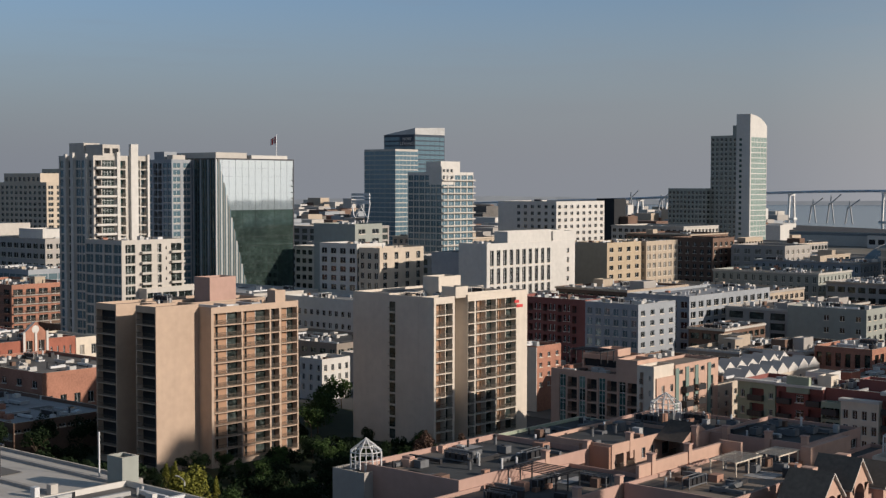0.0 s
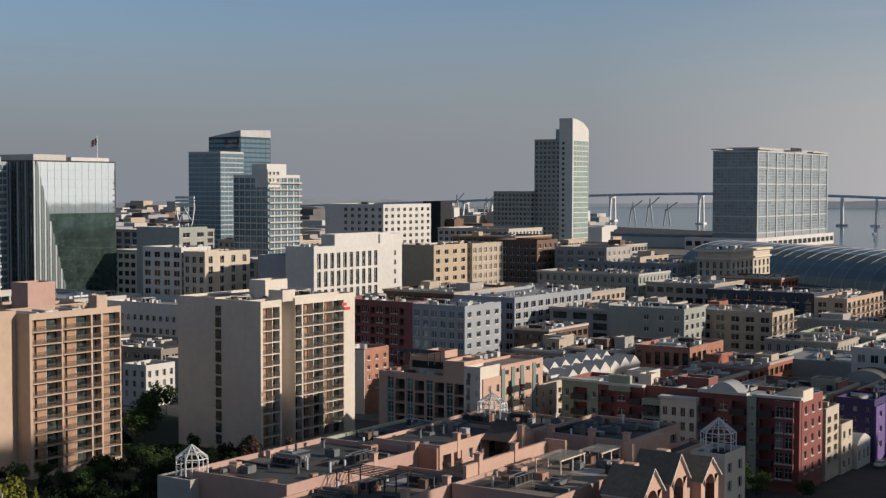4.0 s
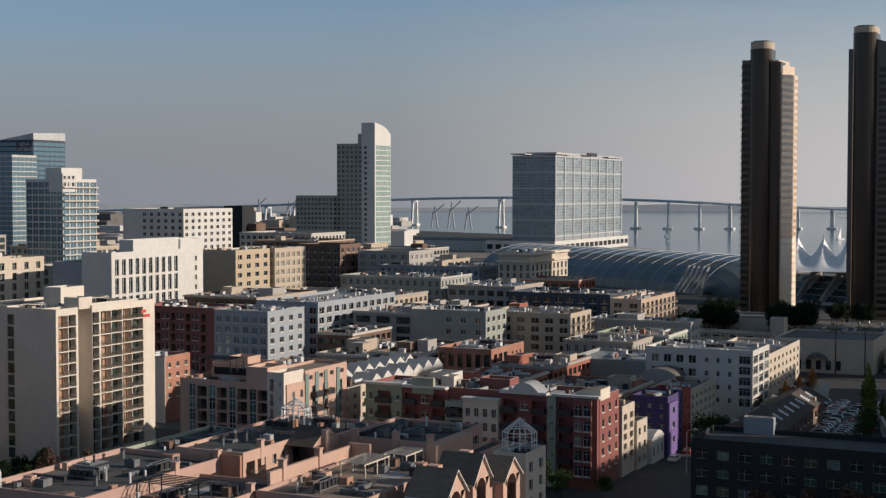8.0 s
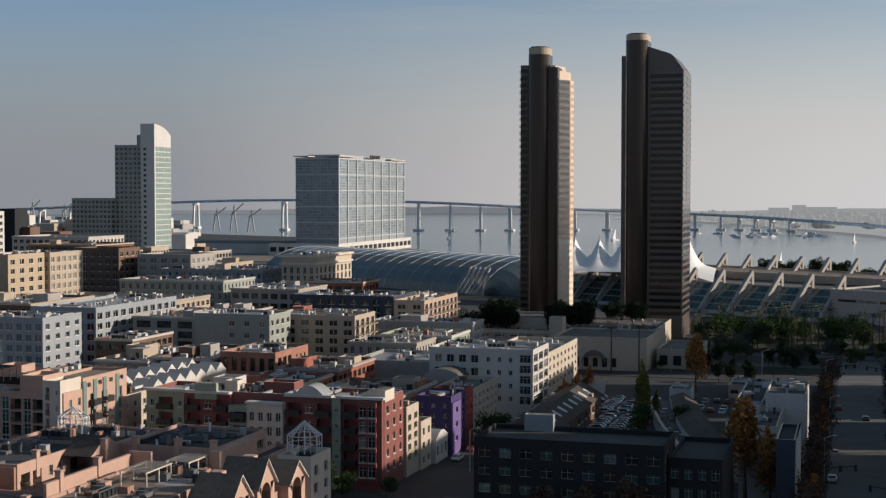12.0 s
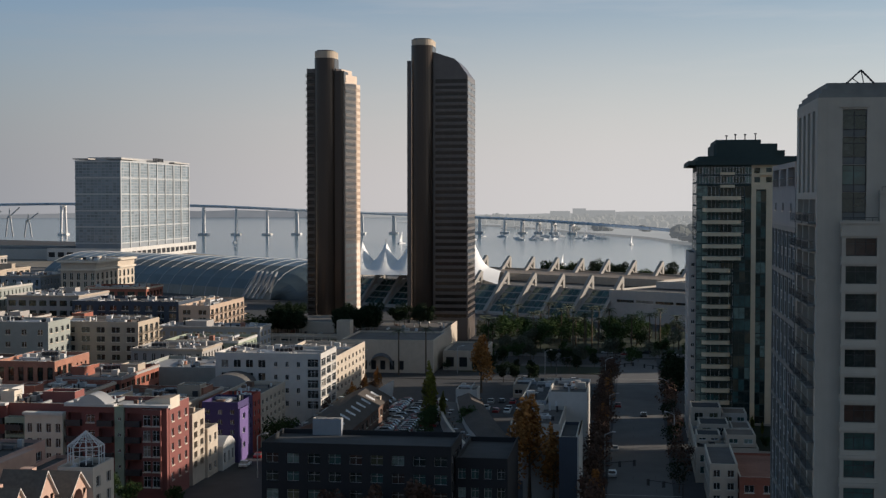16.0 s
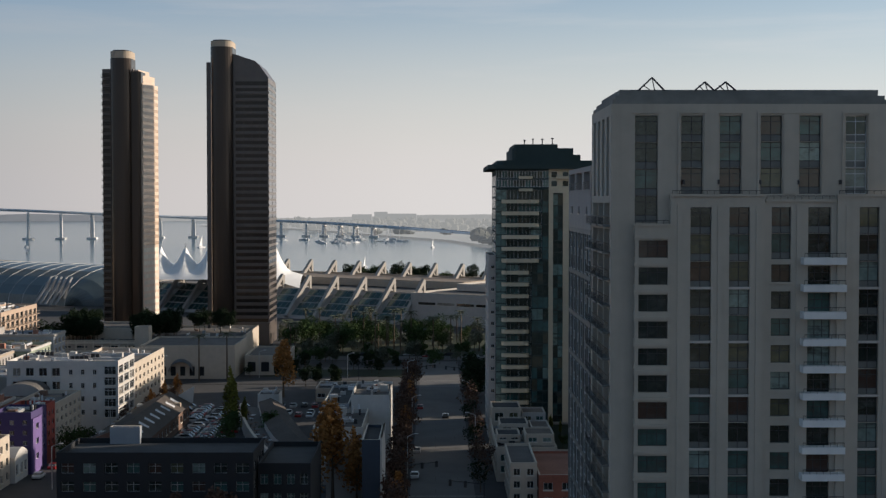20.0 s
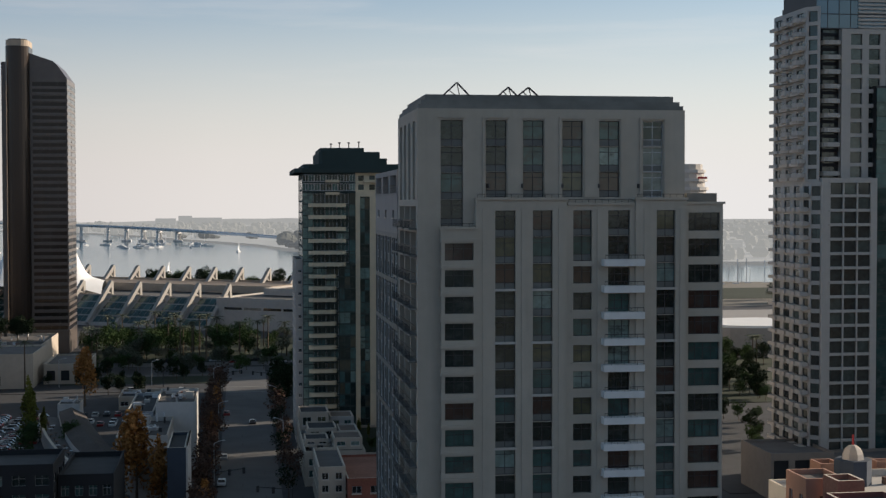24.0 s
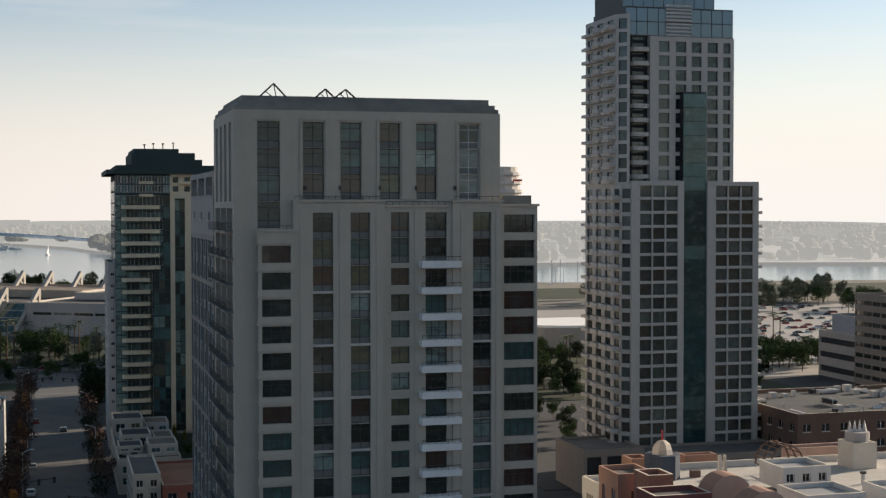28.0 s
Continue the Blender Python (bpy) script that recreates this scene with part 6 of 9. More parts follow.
rose = Mesh()
rose.quad([(-349.15, 225 + 1.2 * math.cos(k * math.pi / 6), 18.2 + 1.2 * math.sin(k * math.pi / 6)) for k in range(12)], "white")
place(rose, "round_panel", church, "white round gable panel")
wing(church, -372, -350, 239.2, 247.5, 0, 14.6, "pale_cream", "roof", side=[Z(2, 2, 0.4, 0.55, lo=3, hi=13.6)])
building("white_house", "cream corner house beside the brick hall", -372, -350, 196, 205.5, 15, "pale_cream", "roof", side=[Z(2, 3, 0.4, 0.5)])
building("brick_flats", "orange brick flats with white balcony bands", -480, -440, 274, 300, 24, "brick2", "roof", front=[Z(6, 6, 0.6, 0.6, "B")], side=[Z(5, 6, 0.75, 0.65, "Bo")], clutter=2, far=True)
building("low_store", "dark low store with a long flat roof", -440, -345, 285, 300, 10, "brown", "roof", front=[Z(12, 2, 0.6, 0.45)], clutter=10, far=True)
building("white_house", "white three-storey house with tall windows", -284.5, -275.5, 268, 279, 11.6, "white", "roof", front=[Z(3, 3, 0.4, 0.62)], side=[Z(4, 3, 0.42, 0.62)], base=2)
building("garage_roof", "low grey garage with a white roof edge", -300, -268, 300, 330, 9, "concrete", "roof", clutter=5)
building("low_store", "low white store with a clean roof", -285, -240, 308, 334, 8, "offwhite", "roof_white", clutter=6)
building("school_block", "long white block with small windows and writing bars", -372, -322, 343, 362, 20, "white", "roof_white", front=[Z(16, 3, 0.5, 0.42, lo=4, hi=17)], side=[Z(6, 3, 0.5, 0.42, lo=4, hi=17)], clutter=6, far=True)
building("hall_block", "low brown-grey block with a dark felt roof", -348, -306, 304, 332, 10.5, "brown_concrete", "roof_dark", front=[Z(10, 2, 0.6, 0.5, glass="glass_s")], side=[Z(7, 2, 0.6, 0.5, glass="glass_s")], clutter=5, far=True)
building("school_block", "white-roofed wing with skylights", -430, -374, 330, 362, 21, "offwhite", "roof_white", front=[Z(12, 3, 0.5, 0.4)], clutter=8, far=True)
# ---- stepped extras on known blocks ----
wing(plnu, -309, -303, 386, 420, 38.7, 43.5, "white", "roof")
wing(plnu, -311, -302.2, 412, 425, 38.7, 43, "white", "roof")
wing(plnu, -330, -314.6, 376, 392, 0, 36, "bluegrey", "roof")
wing(peach, -158.2, -149.87, 247.1, 264.63, 19.4, 22.9, "peach", "roof_tan", side=[Z(4, 1, 0.35, 0.6, lo=20, hi=22.2)])
wing(peach, -159.5, -154.3, 239.6, 247.05, 19.4, 24.1, "peach", "roof_tan")
wing(peach, -174, -163, 248, 256, 19.6, 23.4, "peach", "roof_tan", front=[Z(1, 1, 0.9, 0.6, "p", lo=20.3, hi=23.0, glass="dark", frame=None)])
wing(peach, -171, -166, 250, 255, 23.0, 24.6, "peach", "roof_tan")
# balcony shade painted by a dark back sheet
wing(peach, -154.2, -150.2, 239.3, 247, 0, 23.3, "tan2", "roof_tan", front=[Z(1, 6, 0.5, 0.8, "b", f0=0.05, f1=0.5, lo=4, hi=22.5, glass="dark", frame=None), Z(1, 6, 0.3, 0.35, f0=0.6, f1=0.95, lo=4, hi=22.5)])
for yy, zs in ((247.6, 4), (251.6, 16), (255.4, 16), (260.6, 4)):
    strip = Mesh()
    strip.box(-149.9, -149.65, yy - 0.62, yy + 0.62, zs, 22.2, "pale_green_glass")
    place(strip, "glazed_strip", peach, "tall pale green glazed strip")
for k in range(4):
    for yy in (250.9, 255.9):
        part("balcony", railing_mesh(2.9, 1.3, "solid", "dmetal"), peach, (-149.85 + 163.15, yy - 252.3, 8.2 + 3.0 * k), math.pi / 2, "small dark metal balcony")
wing(rg, -144.5, -135.7, 263.4, 264.7, 0, 18.6, "green", "roof_white", front=[Z(1, 5, 0.5, 0.45, f0=0.04, f1=0.24, frame="wmetal"), Z(1, 5, 0.9, 0.82, "b", f0=0.3, f1=0.72, glass="glass_s", lo=2), Z(1, 5, 0.5, 0.35, f0=0.78, f1=0.98)])
wing(rg, -135.5, -125.1, 263.6, 264.7, 0, 18.4, "maroon", "roof_white", front=[Z(1, 5, 0.92, 0.85, "b", f0=0.03, f1=0.33, lo=2, glass="glass_s"), Z(1, 5, 0.72, 0.5, f0=0.38, f1=0.62, lo=2, frame="wmetal", bars=(1, 1)), Z(1, 5, 0.92, 0.85, "b", f0=0.67, f1=0.97, lo=2, glass="glass_s")])
wing(rg, -133, -128, 263.0, 264.0, 17.2, 20.6, "green", "roof_white", parapet=0.2)
wing(rg, -124.9, -120.6, 262.2, 264.7, 0, 16.2, "green", "roof", front=[Z(1, 5, 0.85, 0.8, "b", lo=1.2, hi=15.6, glass="glass_s")])
wing(rg, -120.5, -112.6, 261.8, 264.7, 0, 16.9, "pale_cream", "roof_tan", front=[Z(4, 5, 0.55, 0.62, lo=1.0, hi=15.8, frame="wmetal")])
wing(rg, -112.4, -102.3, 263.2, 264.7, 0, 18.6, "maroon", "roof_white", front=[Z(1, 5, 0.9, 0.85, "b", f0=0.02, f1=0.34, lo=2, glass="glass_s"), Z(1, 5, 0.72, 0.5, f0=0.38, f1=0.62, lo=2, frame="wmetal", bars=(1, 1)), Z(1, 5, 0.9, 0.85, "b", f0=0.66, f1=0.98, lo=2, glass="glass_s")])
wing(rg, -102.2, -100.3, 262.9, 264.7, 0, 18.7, "green", "roof", front=[Z(1, 5, 0.35, 0.22, lo=2)])
wing(rg, -100.2, -91.6, 263.4, 264.7, 0, 18.6, "maroon", "roof_white", front=[Z(1, 5, 0.9, 0.85, "b", f0=0.03, f1=0.4, lo=2, glass="glass_s")])
wing(rg, -96.4, -92.6, 262.6, 263.4, 2, 18.2, "maroon", "roof", front=[Z(2, 5, 0.8, 0.7, lo=2.4, hi=17.6, frame="wmetal", bars=(1, 1))], side=[Z(1, 5, 0.7, 0.7, lo=2.4, hi=17.6, frame="wmetal")])
for bx, by, bw in ((-140.0, 263.4, 3.4), (-133.6, 263.6, 3.0), (-127.0, 263.6, 3.0), (-122.75, 262.2, 3.3), (-110.6, 263.2, 3.1), (-104.1, 263.2, 3.1), (-98.35, 263.4, 3.0)):
    for k in range(4):
        part("balcony", railing_mesh(bw, 1.1, "solid", "dmetal"), rg, (bx + 117.95, by - 270.75, 5.2 + (2.9 if by < 263 else 3.25) * k), 0.0, "dark metal balcony")
wing(rg, -121, -114, 271.5, 276.5, 15, 20.2, "maroon", "roof_white", side=[Z(1, 1, 0.5, 0.6)])
wing(rg, -128.5, -125.5, 268, 271.5, 15, 20.6, "pale_cream", "roof_white")
for x0, x1, zc in ((-144.9, -135.4, 18.6), (-135.4, -125.0, 18.4), (-120.8, -112.4, 16.9), (-112.6, -102.2, 18.6), (-100.2, -91.0, 18.6)):
    lip = Mesh()
    lip.box(x0, x1, (261.3 if zc < 17 else 262.6), (263.4 if zc < 17 else 264.4), zc, zc + 0.5, "white", True)
    place(lip, "cornice", rg, "white painted cornice")
arch = Mesh()
pts = [(-110.5 + 6.5 * k / 12, 19.1 + 1.9 * math.sin(math.pi * k / 12)) for k in range(13)]
for (xa, za), (xb, zb) in zip(pts[:-1], pts[1:]):
    arch.quad([(xa, 262.9, za), (xb, 262.9, zb), (xb, 268, zb), (xa, 268, za)], "roof_white")
arch.quad([(x, 262.92, z) for x, z in pts], "white")
place(arch, "arched_roof", rg)
cap = Mesh()
pts = [(-96.5 + 5.2 * k / 10, 19.0 + 1.3 * math.sin(math.pi * (0.15 + 0.35 * k / 10))) for k in range(11)]
for (xa, za), (xb, zb) in zip(pts[:-1], pts[1:]):
    cap.quad([(xa, 264.6, za), (xb, 264.6, zb), (xb, 270.5, zb), (xa, 270.5, za)], "roof_tan")
cap.quad([(-96.5, 264.62, 18.0), (-91.3, 264.62, 18.0)] + [(x, 264.62, z) for x, z in reversed(pts)], "pale_cream")
cap.quad([(-91.3, 264.6, 18.0), (-91.3, 270.5, 18.0), (-91.3, 270.5, pts[-1][1]), (-91.3, 264.6, pts[-1][1])], "pale_cream")
place(cap, "barrel_cap", rg, "cream barrel-roofed stair cap")
endc = building("apartment_block", "cream stucco end block stepping down to the street", -100, -91.2, 278.2, 286.6, 15, "cream", "roof_tan", side=[Z(2, 5, 0.5, 0.6, "b", glass="glass_s")])
wing(endc, -100, -90.6, 286.6, 294, 0, 10.6, "cream", "roof_tan", side=[Z(2, 3, 0.4, 0.5)])
small = building("shop_house", "small white arched shop house", -97, -89.6, 294.4, 303.6, 5.4, "white", "roof", side=[Z(3, 1, 0.5, 0.6, lo=0.8, hi=4.6)], parapet=0.3)
sharch = Mesh()
pts = [(294.4 + 9.2 * k / 12, 5.4 + 1.6 * math.sin(math.pi * k / 12)) for k in range(13)]
sharch.quad([(-89.58, y, z) for y, z in pts], "white")
for (ya, za), (yb, zb) in zip(pts[:-1], pts[1:]):
    sharch.quad([(-89.58, ya, za), (-89.58, yb, zb), (-97, yb, zb), (-97, ya, za)], "roof_white")
place(sharch, "arched_top", small)
building("apartment_block", "red stucco block behind the purple one", -97, -89.0, 316.6, 323.4, 13.6, "red_stucco", "roof", side=[Z(2, 4, 0.4, 0.5)])
dome = Mesh()
for k in range(12):
    a0, a1 = math.pi * k / 12, math.pi * (k + 1) / 12
    dome.quad([(-105.5 - 5.4 * math.cos(a0), 351.5, 10.6 + 3.2 * math.sin(a0)), (-105.5 - 5.4 * math.cos(a1), 351.5, 10.6 + 3.2 * math.sin(a1)), (-105.5 - 5.4 * math.cos(a1), 360, 10.6 + 3.2 * math.sin(a1)), (-105.5 - 5.4 * math.cos(a0), 360, 10.6 + 3.2 * math.sin(a0))], "roof")
dome.quad([(-105.5 - 5.4 * math.cos(math.pi * k / 12), 351.52, 10.6 + 3.2 * math.sin(math.pi * k / 12)) for k in range(13)], "concrete")
vault = building("vaulted_hall", "low hall with a grey barrel roof", -112, -99.8, 350, 360.4, 10.6, "concrete", "roof")
place(dome, "barrel_roof", vault)

# ---- old-town fill: rows of low stores along the streets ----
FILL = [
    (-205, -182, 300, 330, 14, "brown", "roof", 4), (-178, -166, 320, 334, 15, "brick", "roof", 4), (-146, -128, 296, 330, 14.5, "brick", "roof_tan", 4),
    (-126, -102, 300, 316, 13, "beige", "roof_white", 4), (-128, -104, 318, 342, 12, "brick2", "roof", 3), (-200, -184, 336, 372, 15, "beige", "roof", 4), (-182, -166, 338, 372, 16, "brown", "roof_white", 4),
    (-145, -128, 334, 362, 15, "brick", "roof", 4), (-214, -202, 360, 385, 18, "brown", "roof_dark", 5), (-224, -202, 400, 436, 21, "concrete", "roof", 6), (-226, -206, 442, 470, 19, "brown", "roof_white", 5), (-204, -186, 440, 468, 18, "brick", "roof_tan", 5),
    (-184, -168, 438, 468, 19, "beige", "roof_white", 5), (-150, -128, 400, 420, 15, "concrete", "roof", 4), (-148, -124, 424, 446, 15, "green", "roof_tan", 4), (-160, -124, 450, 464, 17, "bluegrey", "roof_white", 5),
    (-284, -258, 360, 380, 23, "concrete", "roof", 6), (-292, -262, 400, 440, 24, "brown", "roof_white", 6), (-290, -236, 452, 480, 22, "beige", "roof", 6), (-232, -204, 490, 520, 24, "concrete", "roof_white", 6), (-286, -240, 500, 530, 26, "greygreen", "roof", 7),
    (-222, -196, 540, 560, 24, "brick", "roof", 6), (-194, -168, 520, 548, 20, "concrete", "roof_white", 5), (-300, -250, 560, 590, 27, "bluegrey", "roof", 7), (-290, -244, 610, 650, 24, "concrete", "roof", 6), (-340, -300, 620, 660, 26, "beige", "roof_white", 6),
    (-400, -350, 440, 480, 30, "concrete", "roof", 8), (-420, -380, 500, 540, 28, "beige", "roof_white", 7), (-470, -430, 440, 470, 32, "offwhite", "roof", 8), (-540, -500, 500, 540, 28, "bluegrey", "roof", 7), (-520, -470, 560, 590, 32, "beige", "roof", 8),
    (-600, -560, 560, 600, 36, "concrete", "roof", 9), (-560, -520, 640, 680, 30, "offwhite", "roof", 8), (-420, -380, 640, 680, 34, "brown", "roof", 9), (-400, -350, 700, 740, 28, "concrete", "roof", 7), (-470, -420, 700, 740, 36, "offwhite", "roof", 9),
]
COLOURS = {"brown": "dark brown brick", "brick": "red brick", "brick2": "orange brick", "offwhite": "off-white plaster", "beige": "beige stucco", "concrete": "grey concrete", "green": "sage stucco", "bluegrey": "blue-grey stucco", "greygreen": "grey-green stucco"}
rnd = random.Random(15)
TRIMS = ("offwhite", "cream", "beige", "concrete", "white")
for x0, x1, y0, y1, h, wall, roof, fl in FILL:
    dist = math.hypot(x1, y0)
    bw = 3.3 if dist < 420 else 4.0
    look_no = rnd.randrange(5)
    ws, hs, kd, gl, fr = ((0.52, 0.6, "w", "glass", "wmetal"), (0.38, 0.66, "w", "glass_s", "wmetal"), (0.74, 0.56, "p", "glass_s", "dmetal"), (0.7, 0.7, "p", "glass_s", None), (0.6, 0.52, "w", "glass_w", "wmetal"))[look_no]
    wide = bw * (1.5 if look_no == 3 else 0.8 if look_no == 1 else 1.0)
    nc, ns_ = max(2, int((x1 - x0) / wide)), max(2, int((y1 - y0) / wide))
    shop = [Z(max(2, nc // 2), 1, 0.86, 0.8, "p", lo=0.4, hi=3.6, glass="glass_s", frame=None)]
    blk = building("city_block", COLOURS[wall] + " low-rise block with a cluttered flat roof", x0, x1, y0, y1, h, wall, roof, front=shop + [Z(nc, max(2, fl - 1), ws, hs, kd, lo=4.2, glass=gl, frame=fr)], side=[Z(ns_, max(2, fl - 1), ws, hs, kd, lo=4.2, glass=gl, frame=fr)], far=dist > 290, clutter=4, base=2.5, top=1.0)
    cor = Mesh()
    tm = rnd.choice(TRIMS)
    for m, e, za, zb, nm in ((cor, 0.35, h - 0.75, h - 0.1, "cornice"), (Mesh(), 0.2, 3.65, 4.15, "string_course")):
        m.prism([(x0 - e, y0 - e), (x1 + e, y0 - e), (x1 + e, y1), (x1 + 0.01, y1), (x1 + 0.01, y0 - 0.01), (x0 - e, y0 - 0.01)], za, zb, tm)
        place(m, nm, blk)
    for k in range(rnd.choice((0, 1, 1, 2))):
        w, d, hh = rnd.uniform(3, 8), rnd.uniform(3, 9), rnd.uniform(2.0, 3.6)
        if x1 - x0 < w + 3 or y1 - y0 < d + 3:
            continue
        px, py = rnd.uniform(x0 + 1, x1 - w - 1), rnd.uniform(y0 + 1, y1 - d - 1)
        wing(blk, px, px + w, py, py + d, h - 1, h + hh - 1, rnd.choice((wall, wall, "brown", "beige", "concrete")), roof, parapet=0.3)

# ---- saw-tooth roofed terrace: two rows of small gables that face the sun ----
saw = building("terraced_row", "cream terrace with two rows of small pointed gables", -165.6, -152, 266.2, 318, 16.4, "cream", "roof", front=[Z(4, 5, 0.4, 0.5)], side=[Z(13, 5, 0.36, 0.5)], parapet=0.2)
rnd = random.Random(64)
for x, zb, deep, y0, n in ((-151.9, 16.5, 5.6, 279.6, 7), (-159.6, 17.1, 5.6, 268.5, 9)):
    for k in range(n):
        peak = Mesh()
        w, up = 2.55, rnd.uniform(1.5, 1.9)
        yc = y0 + 5.4 * (k + 0.5)
        roof_in = zb + up
        peak.quad([(x, yc - w, zb), (x, yc + w, zb), (x, yc, roof_in)], "white")
        peak.quad([(x - deep, yc - w, zb), (x, yc - w, zb), (x, yc, roof_in), (x - deep, yc, roof_in)], "roof_white")
        peak.quad([(x, yc + w, zb), (x - deep, yc + w, zb), (x - deep, yc, roof_in), (x, yc, roof_in)], "roof_white")
        peak.quad([(x - deep, yc + w, zb), (x - deep, yc - w, zb), (x - deep, yc, roof_in)], "cream")
        peak.box(x - deep, x, yc - w, yc + w, zb - 0.7, zb, "white")
        place(peak, "pointed_roof", saw, "small white gable with a pale grey roof")
for k in range(6):
    aw = Mesh()
    ya, zz = 276.5 + 2.6 * (k % 2), 3.6 + 4.2 * (k // 2)
    aw.quad([(-151.95, ya, zz + 1.2), (-150.7, ya, zz), (-150.7, ya + 1.6, zz), (-151.95, ya + 1.6, zz + 1.2)], "teal")
    aw.quad([(-151.95, ya + 1.6, zz + 1.15), (-150.7, ya + 1.6, zz - 0.05), (-150.7, ya, zz - 0.05), (-151.95, ya, zz + 1.15)], "teal")
    place(aw, "awning", saw, "teal canvas awning")
court = building("apartment_block", "low white block behind the red and sage row", -149, -124, 282, 294, 15.6, "white", "roof_white", front=[Z(7, 4, 0.4, 0.5)], side=[Z(4, 4, 0.4, 0.55)], clutter=3)
wing(court, -140, -134.5, 286, 292, 15.6, 18.6, "white", "slate", side=[Z(2, 1, 0.4, 0.5)], parapet=0.2)
wing(court, -130, -126.5, 285, 289, 15.6, 17.6, "cream", "roof_white", parapet=0.2)

# ---- the pink courtyard complex in front ----
pk = building("pink_complex", "pink stucco courtyard block with parapets and roof plant", -152, -131.5, 156, 190, 16.2, "pink", "roof_dark", side=[Z(2, 3, 0.6, 0.55, "b", f0=0.8, f1=0.98, lo=5, hi=15.5, glass="glass_s"), Z(4, 5, 0.4, 0.5, f0=0.05, f1=0.7)], clutter=8, category="apartment block")
wing(pk, -131.5, -116.1, 148, 184, 0, 14.6, "pink", "roof_dark")
wing(pk, -141, -127.3, 190.2, 211.5, 0, 17.2, "peach", "roof_dark", front=[Z(1, 4, 0.35, 0.45, f0=0.3, f1=0.6)], side=[Z(2, 4, 0.75, 0.72, "b", f0=0.03, f1=0.34, glass="glass_s", lo=2), Z(2, 4, 0.4, 0.5, f0=0.38, f1=0.66, lo=2), Z(1, 4, 0.8, 0.72, "b", f0=0.7, f1=0.97, glass="glass_s", lo=2)])
wing(pk, -133.5, -127.5, 189.6, 190.3, 0, 16.8, "terracotta", "roof_dark")
wing(pk, -152, -141, 190, 216, 0, 16.0, "green", "roof_dark", side=[])
wing(pk, -127.3, -116.1, 184, 211, 0, 12.2, "pink", "roof_dark")
wing(pk, -116.1, -115.5, 180, 206, 12, 16.9, "peach", "peach", parapet=0.1)
wing(pk, -115.5, -97.6, 176, 211, 0, 14.9, "pink", "roof_tan")
wing(pk, -116.1, -112, 205.5, 206.1, 12, 17.3, "peach", "peach", parapet=0.1)
wing(pk, -121, -103, 211, 232, 0, 17.4, "pink", "roof_dark", front=[], side=[Z(4, 5, 0.45, 0.5)])
wing(pk, -103, -101.2, 209, 224, 0, 17.3, "peach", "peach", parapet=0.1)
wing(pk, -101.2, -97.5, 212, 232, 0, 14.8, "pink", "roof_dark", side=[Z(4, 4, 0.45, 0.5)])
wing(pk, -146, -121, 216, 234, 0, 16.0, "pink", "roof_dark", front=[Z(6, 4, 0.4, 0.5)])
wing(pk, -121.6, -121, 206, 216, 12, 17.6, "pink", "pink", parapet=0.1)
hip = Mesh()
hip.quad([(-127.2, 203, 16.4), (-121.7, 203, 16.4), (-121.7, 208, 19.2), (-127.2, 208, 19.2)], "shingle")
hip.quad([(-121.7, 213, 16.4), (-127.2, 213, 16.4), (-127.2, 208, 19.2), (-121.7, 208, 19.2)], "shingle")
hip.quad([(-121.7, 203, 16.4), (-121.7, 213, 16.4), (-121.7, 208, 19.2)], "peach")
hip.quad([(-127.2, 213, 16.4), (-127.2, 203, 16.4), (-127.2, 208, 19.2)], "peach")
hip.weld()
place(hip, "pitched_roof", pk, "dark shingle pitched roof")
for cx, cy, cz in ((-131.9, 178, 16.2), (-131.9, 189.5, 16.2), (-127.7, 196, 17.2), (-127.7, 210.8, 17.2), (-115.8, 184, 16.9), (-115.8, 195, 16.9), (-118, 211.3, 17.4), (-110, 211.3, 17.4), (-103.4, 211.3, 17.4), (-121.3, 206.6, 17.6), (-116.5, 176, 14.6), (-116.5, 165, 14.6)):
    pier_m = Mesh()
    pier_m.box(cx - 0.5, cx + 0.5, cy - 0.5, cy + 0.5, cz - 3, cz + 1.1, "peach")
    pier_m.box(cx - 0.62, cx + 0.62, cy - 0.62, cy + 0.62, cz + 1.1, cz + 1.35, "pink", True)
    place(pier_m, "parapet_pier", pk)
CLUTTER.extend([(-131, -117, 150, 182, 14.0, 3), (-115, -98, 178, 194, 14.3, 5), (-115, -98, 194.5, 211, 14.3, 5), (-120.5, -104, 212, 231, 16.8, 5), (-140, -128, 191, 211, 16.6, 6), (-145, -122, 217, 233, 15.4, 6), (-127, -117, 185, 203, 11.6, 4), (-151, -141.5, 191, 215, 15.4, 4)])


def pergola(x0, x1, y0, y1, z, h, mat, label):
    """An open roof frame: posts, two beams and slats."""
    g = thing("roof_pergola", label, "pergola", ((x0 + x1) / 2, (y0 + y1) / 2, z), "roof pergolas")
    w, d = (x1 - x0) / 2, (y1 - y0) / 2
    for sx in (-1, 1):
        for sy in (-1, 0, 1):
            m = Mesh()
            m.bar((sx * w, sy * d, 0), (sx * w, sy * d, h), 0.09, mat)
            part("post", m, g)
        m = Mesh()
        m.bar((sx * w, -d - 0.3, h), (sx * w, d + 0.3, h), 0.11, mat)
        part("beam", m, g)
    n = max(4, int((y1 - y0) / 0.9))
    for k in range(n + 1):
        m = Mesh()
        yy = -d + 2 * d * k / n
        m.bar((-w - 0.3, yy, h + 0.16), (w + 0.3, yy, h + 0.16), 0.07, mat)
        part("slat", m, g)


pergola(-130, -121, 166, 172, 14.05, 2.6, "dmetal", "dark timber pergola on the roof terrace")
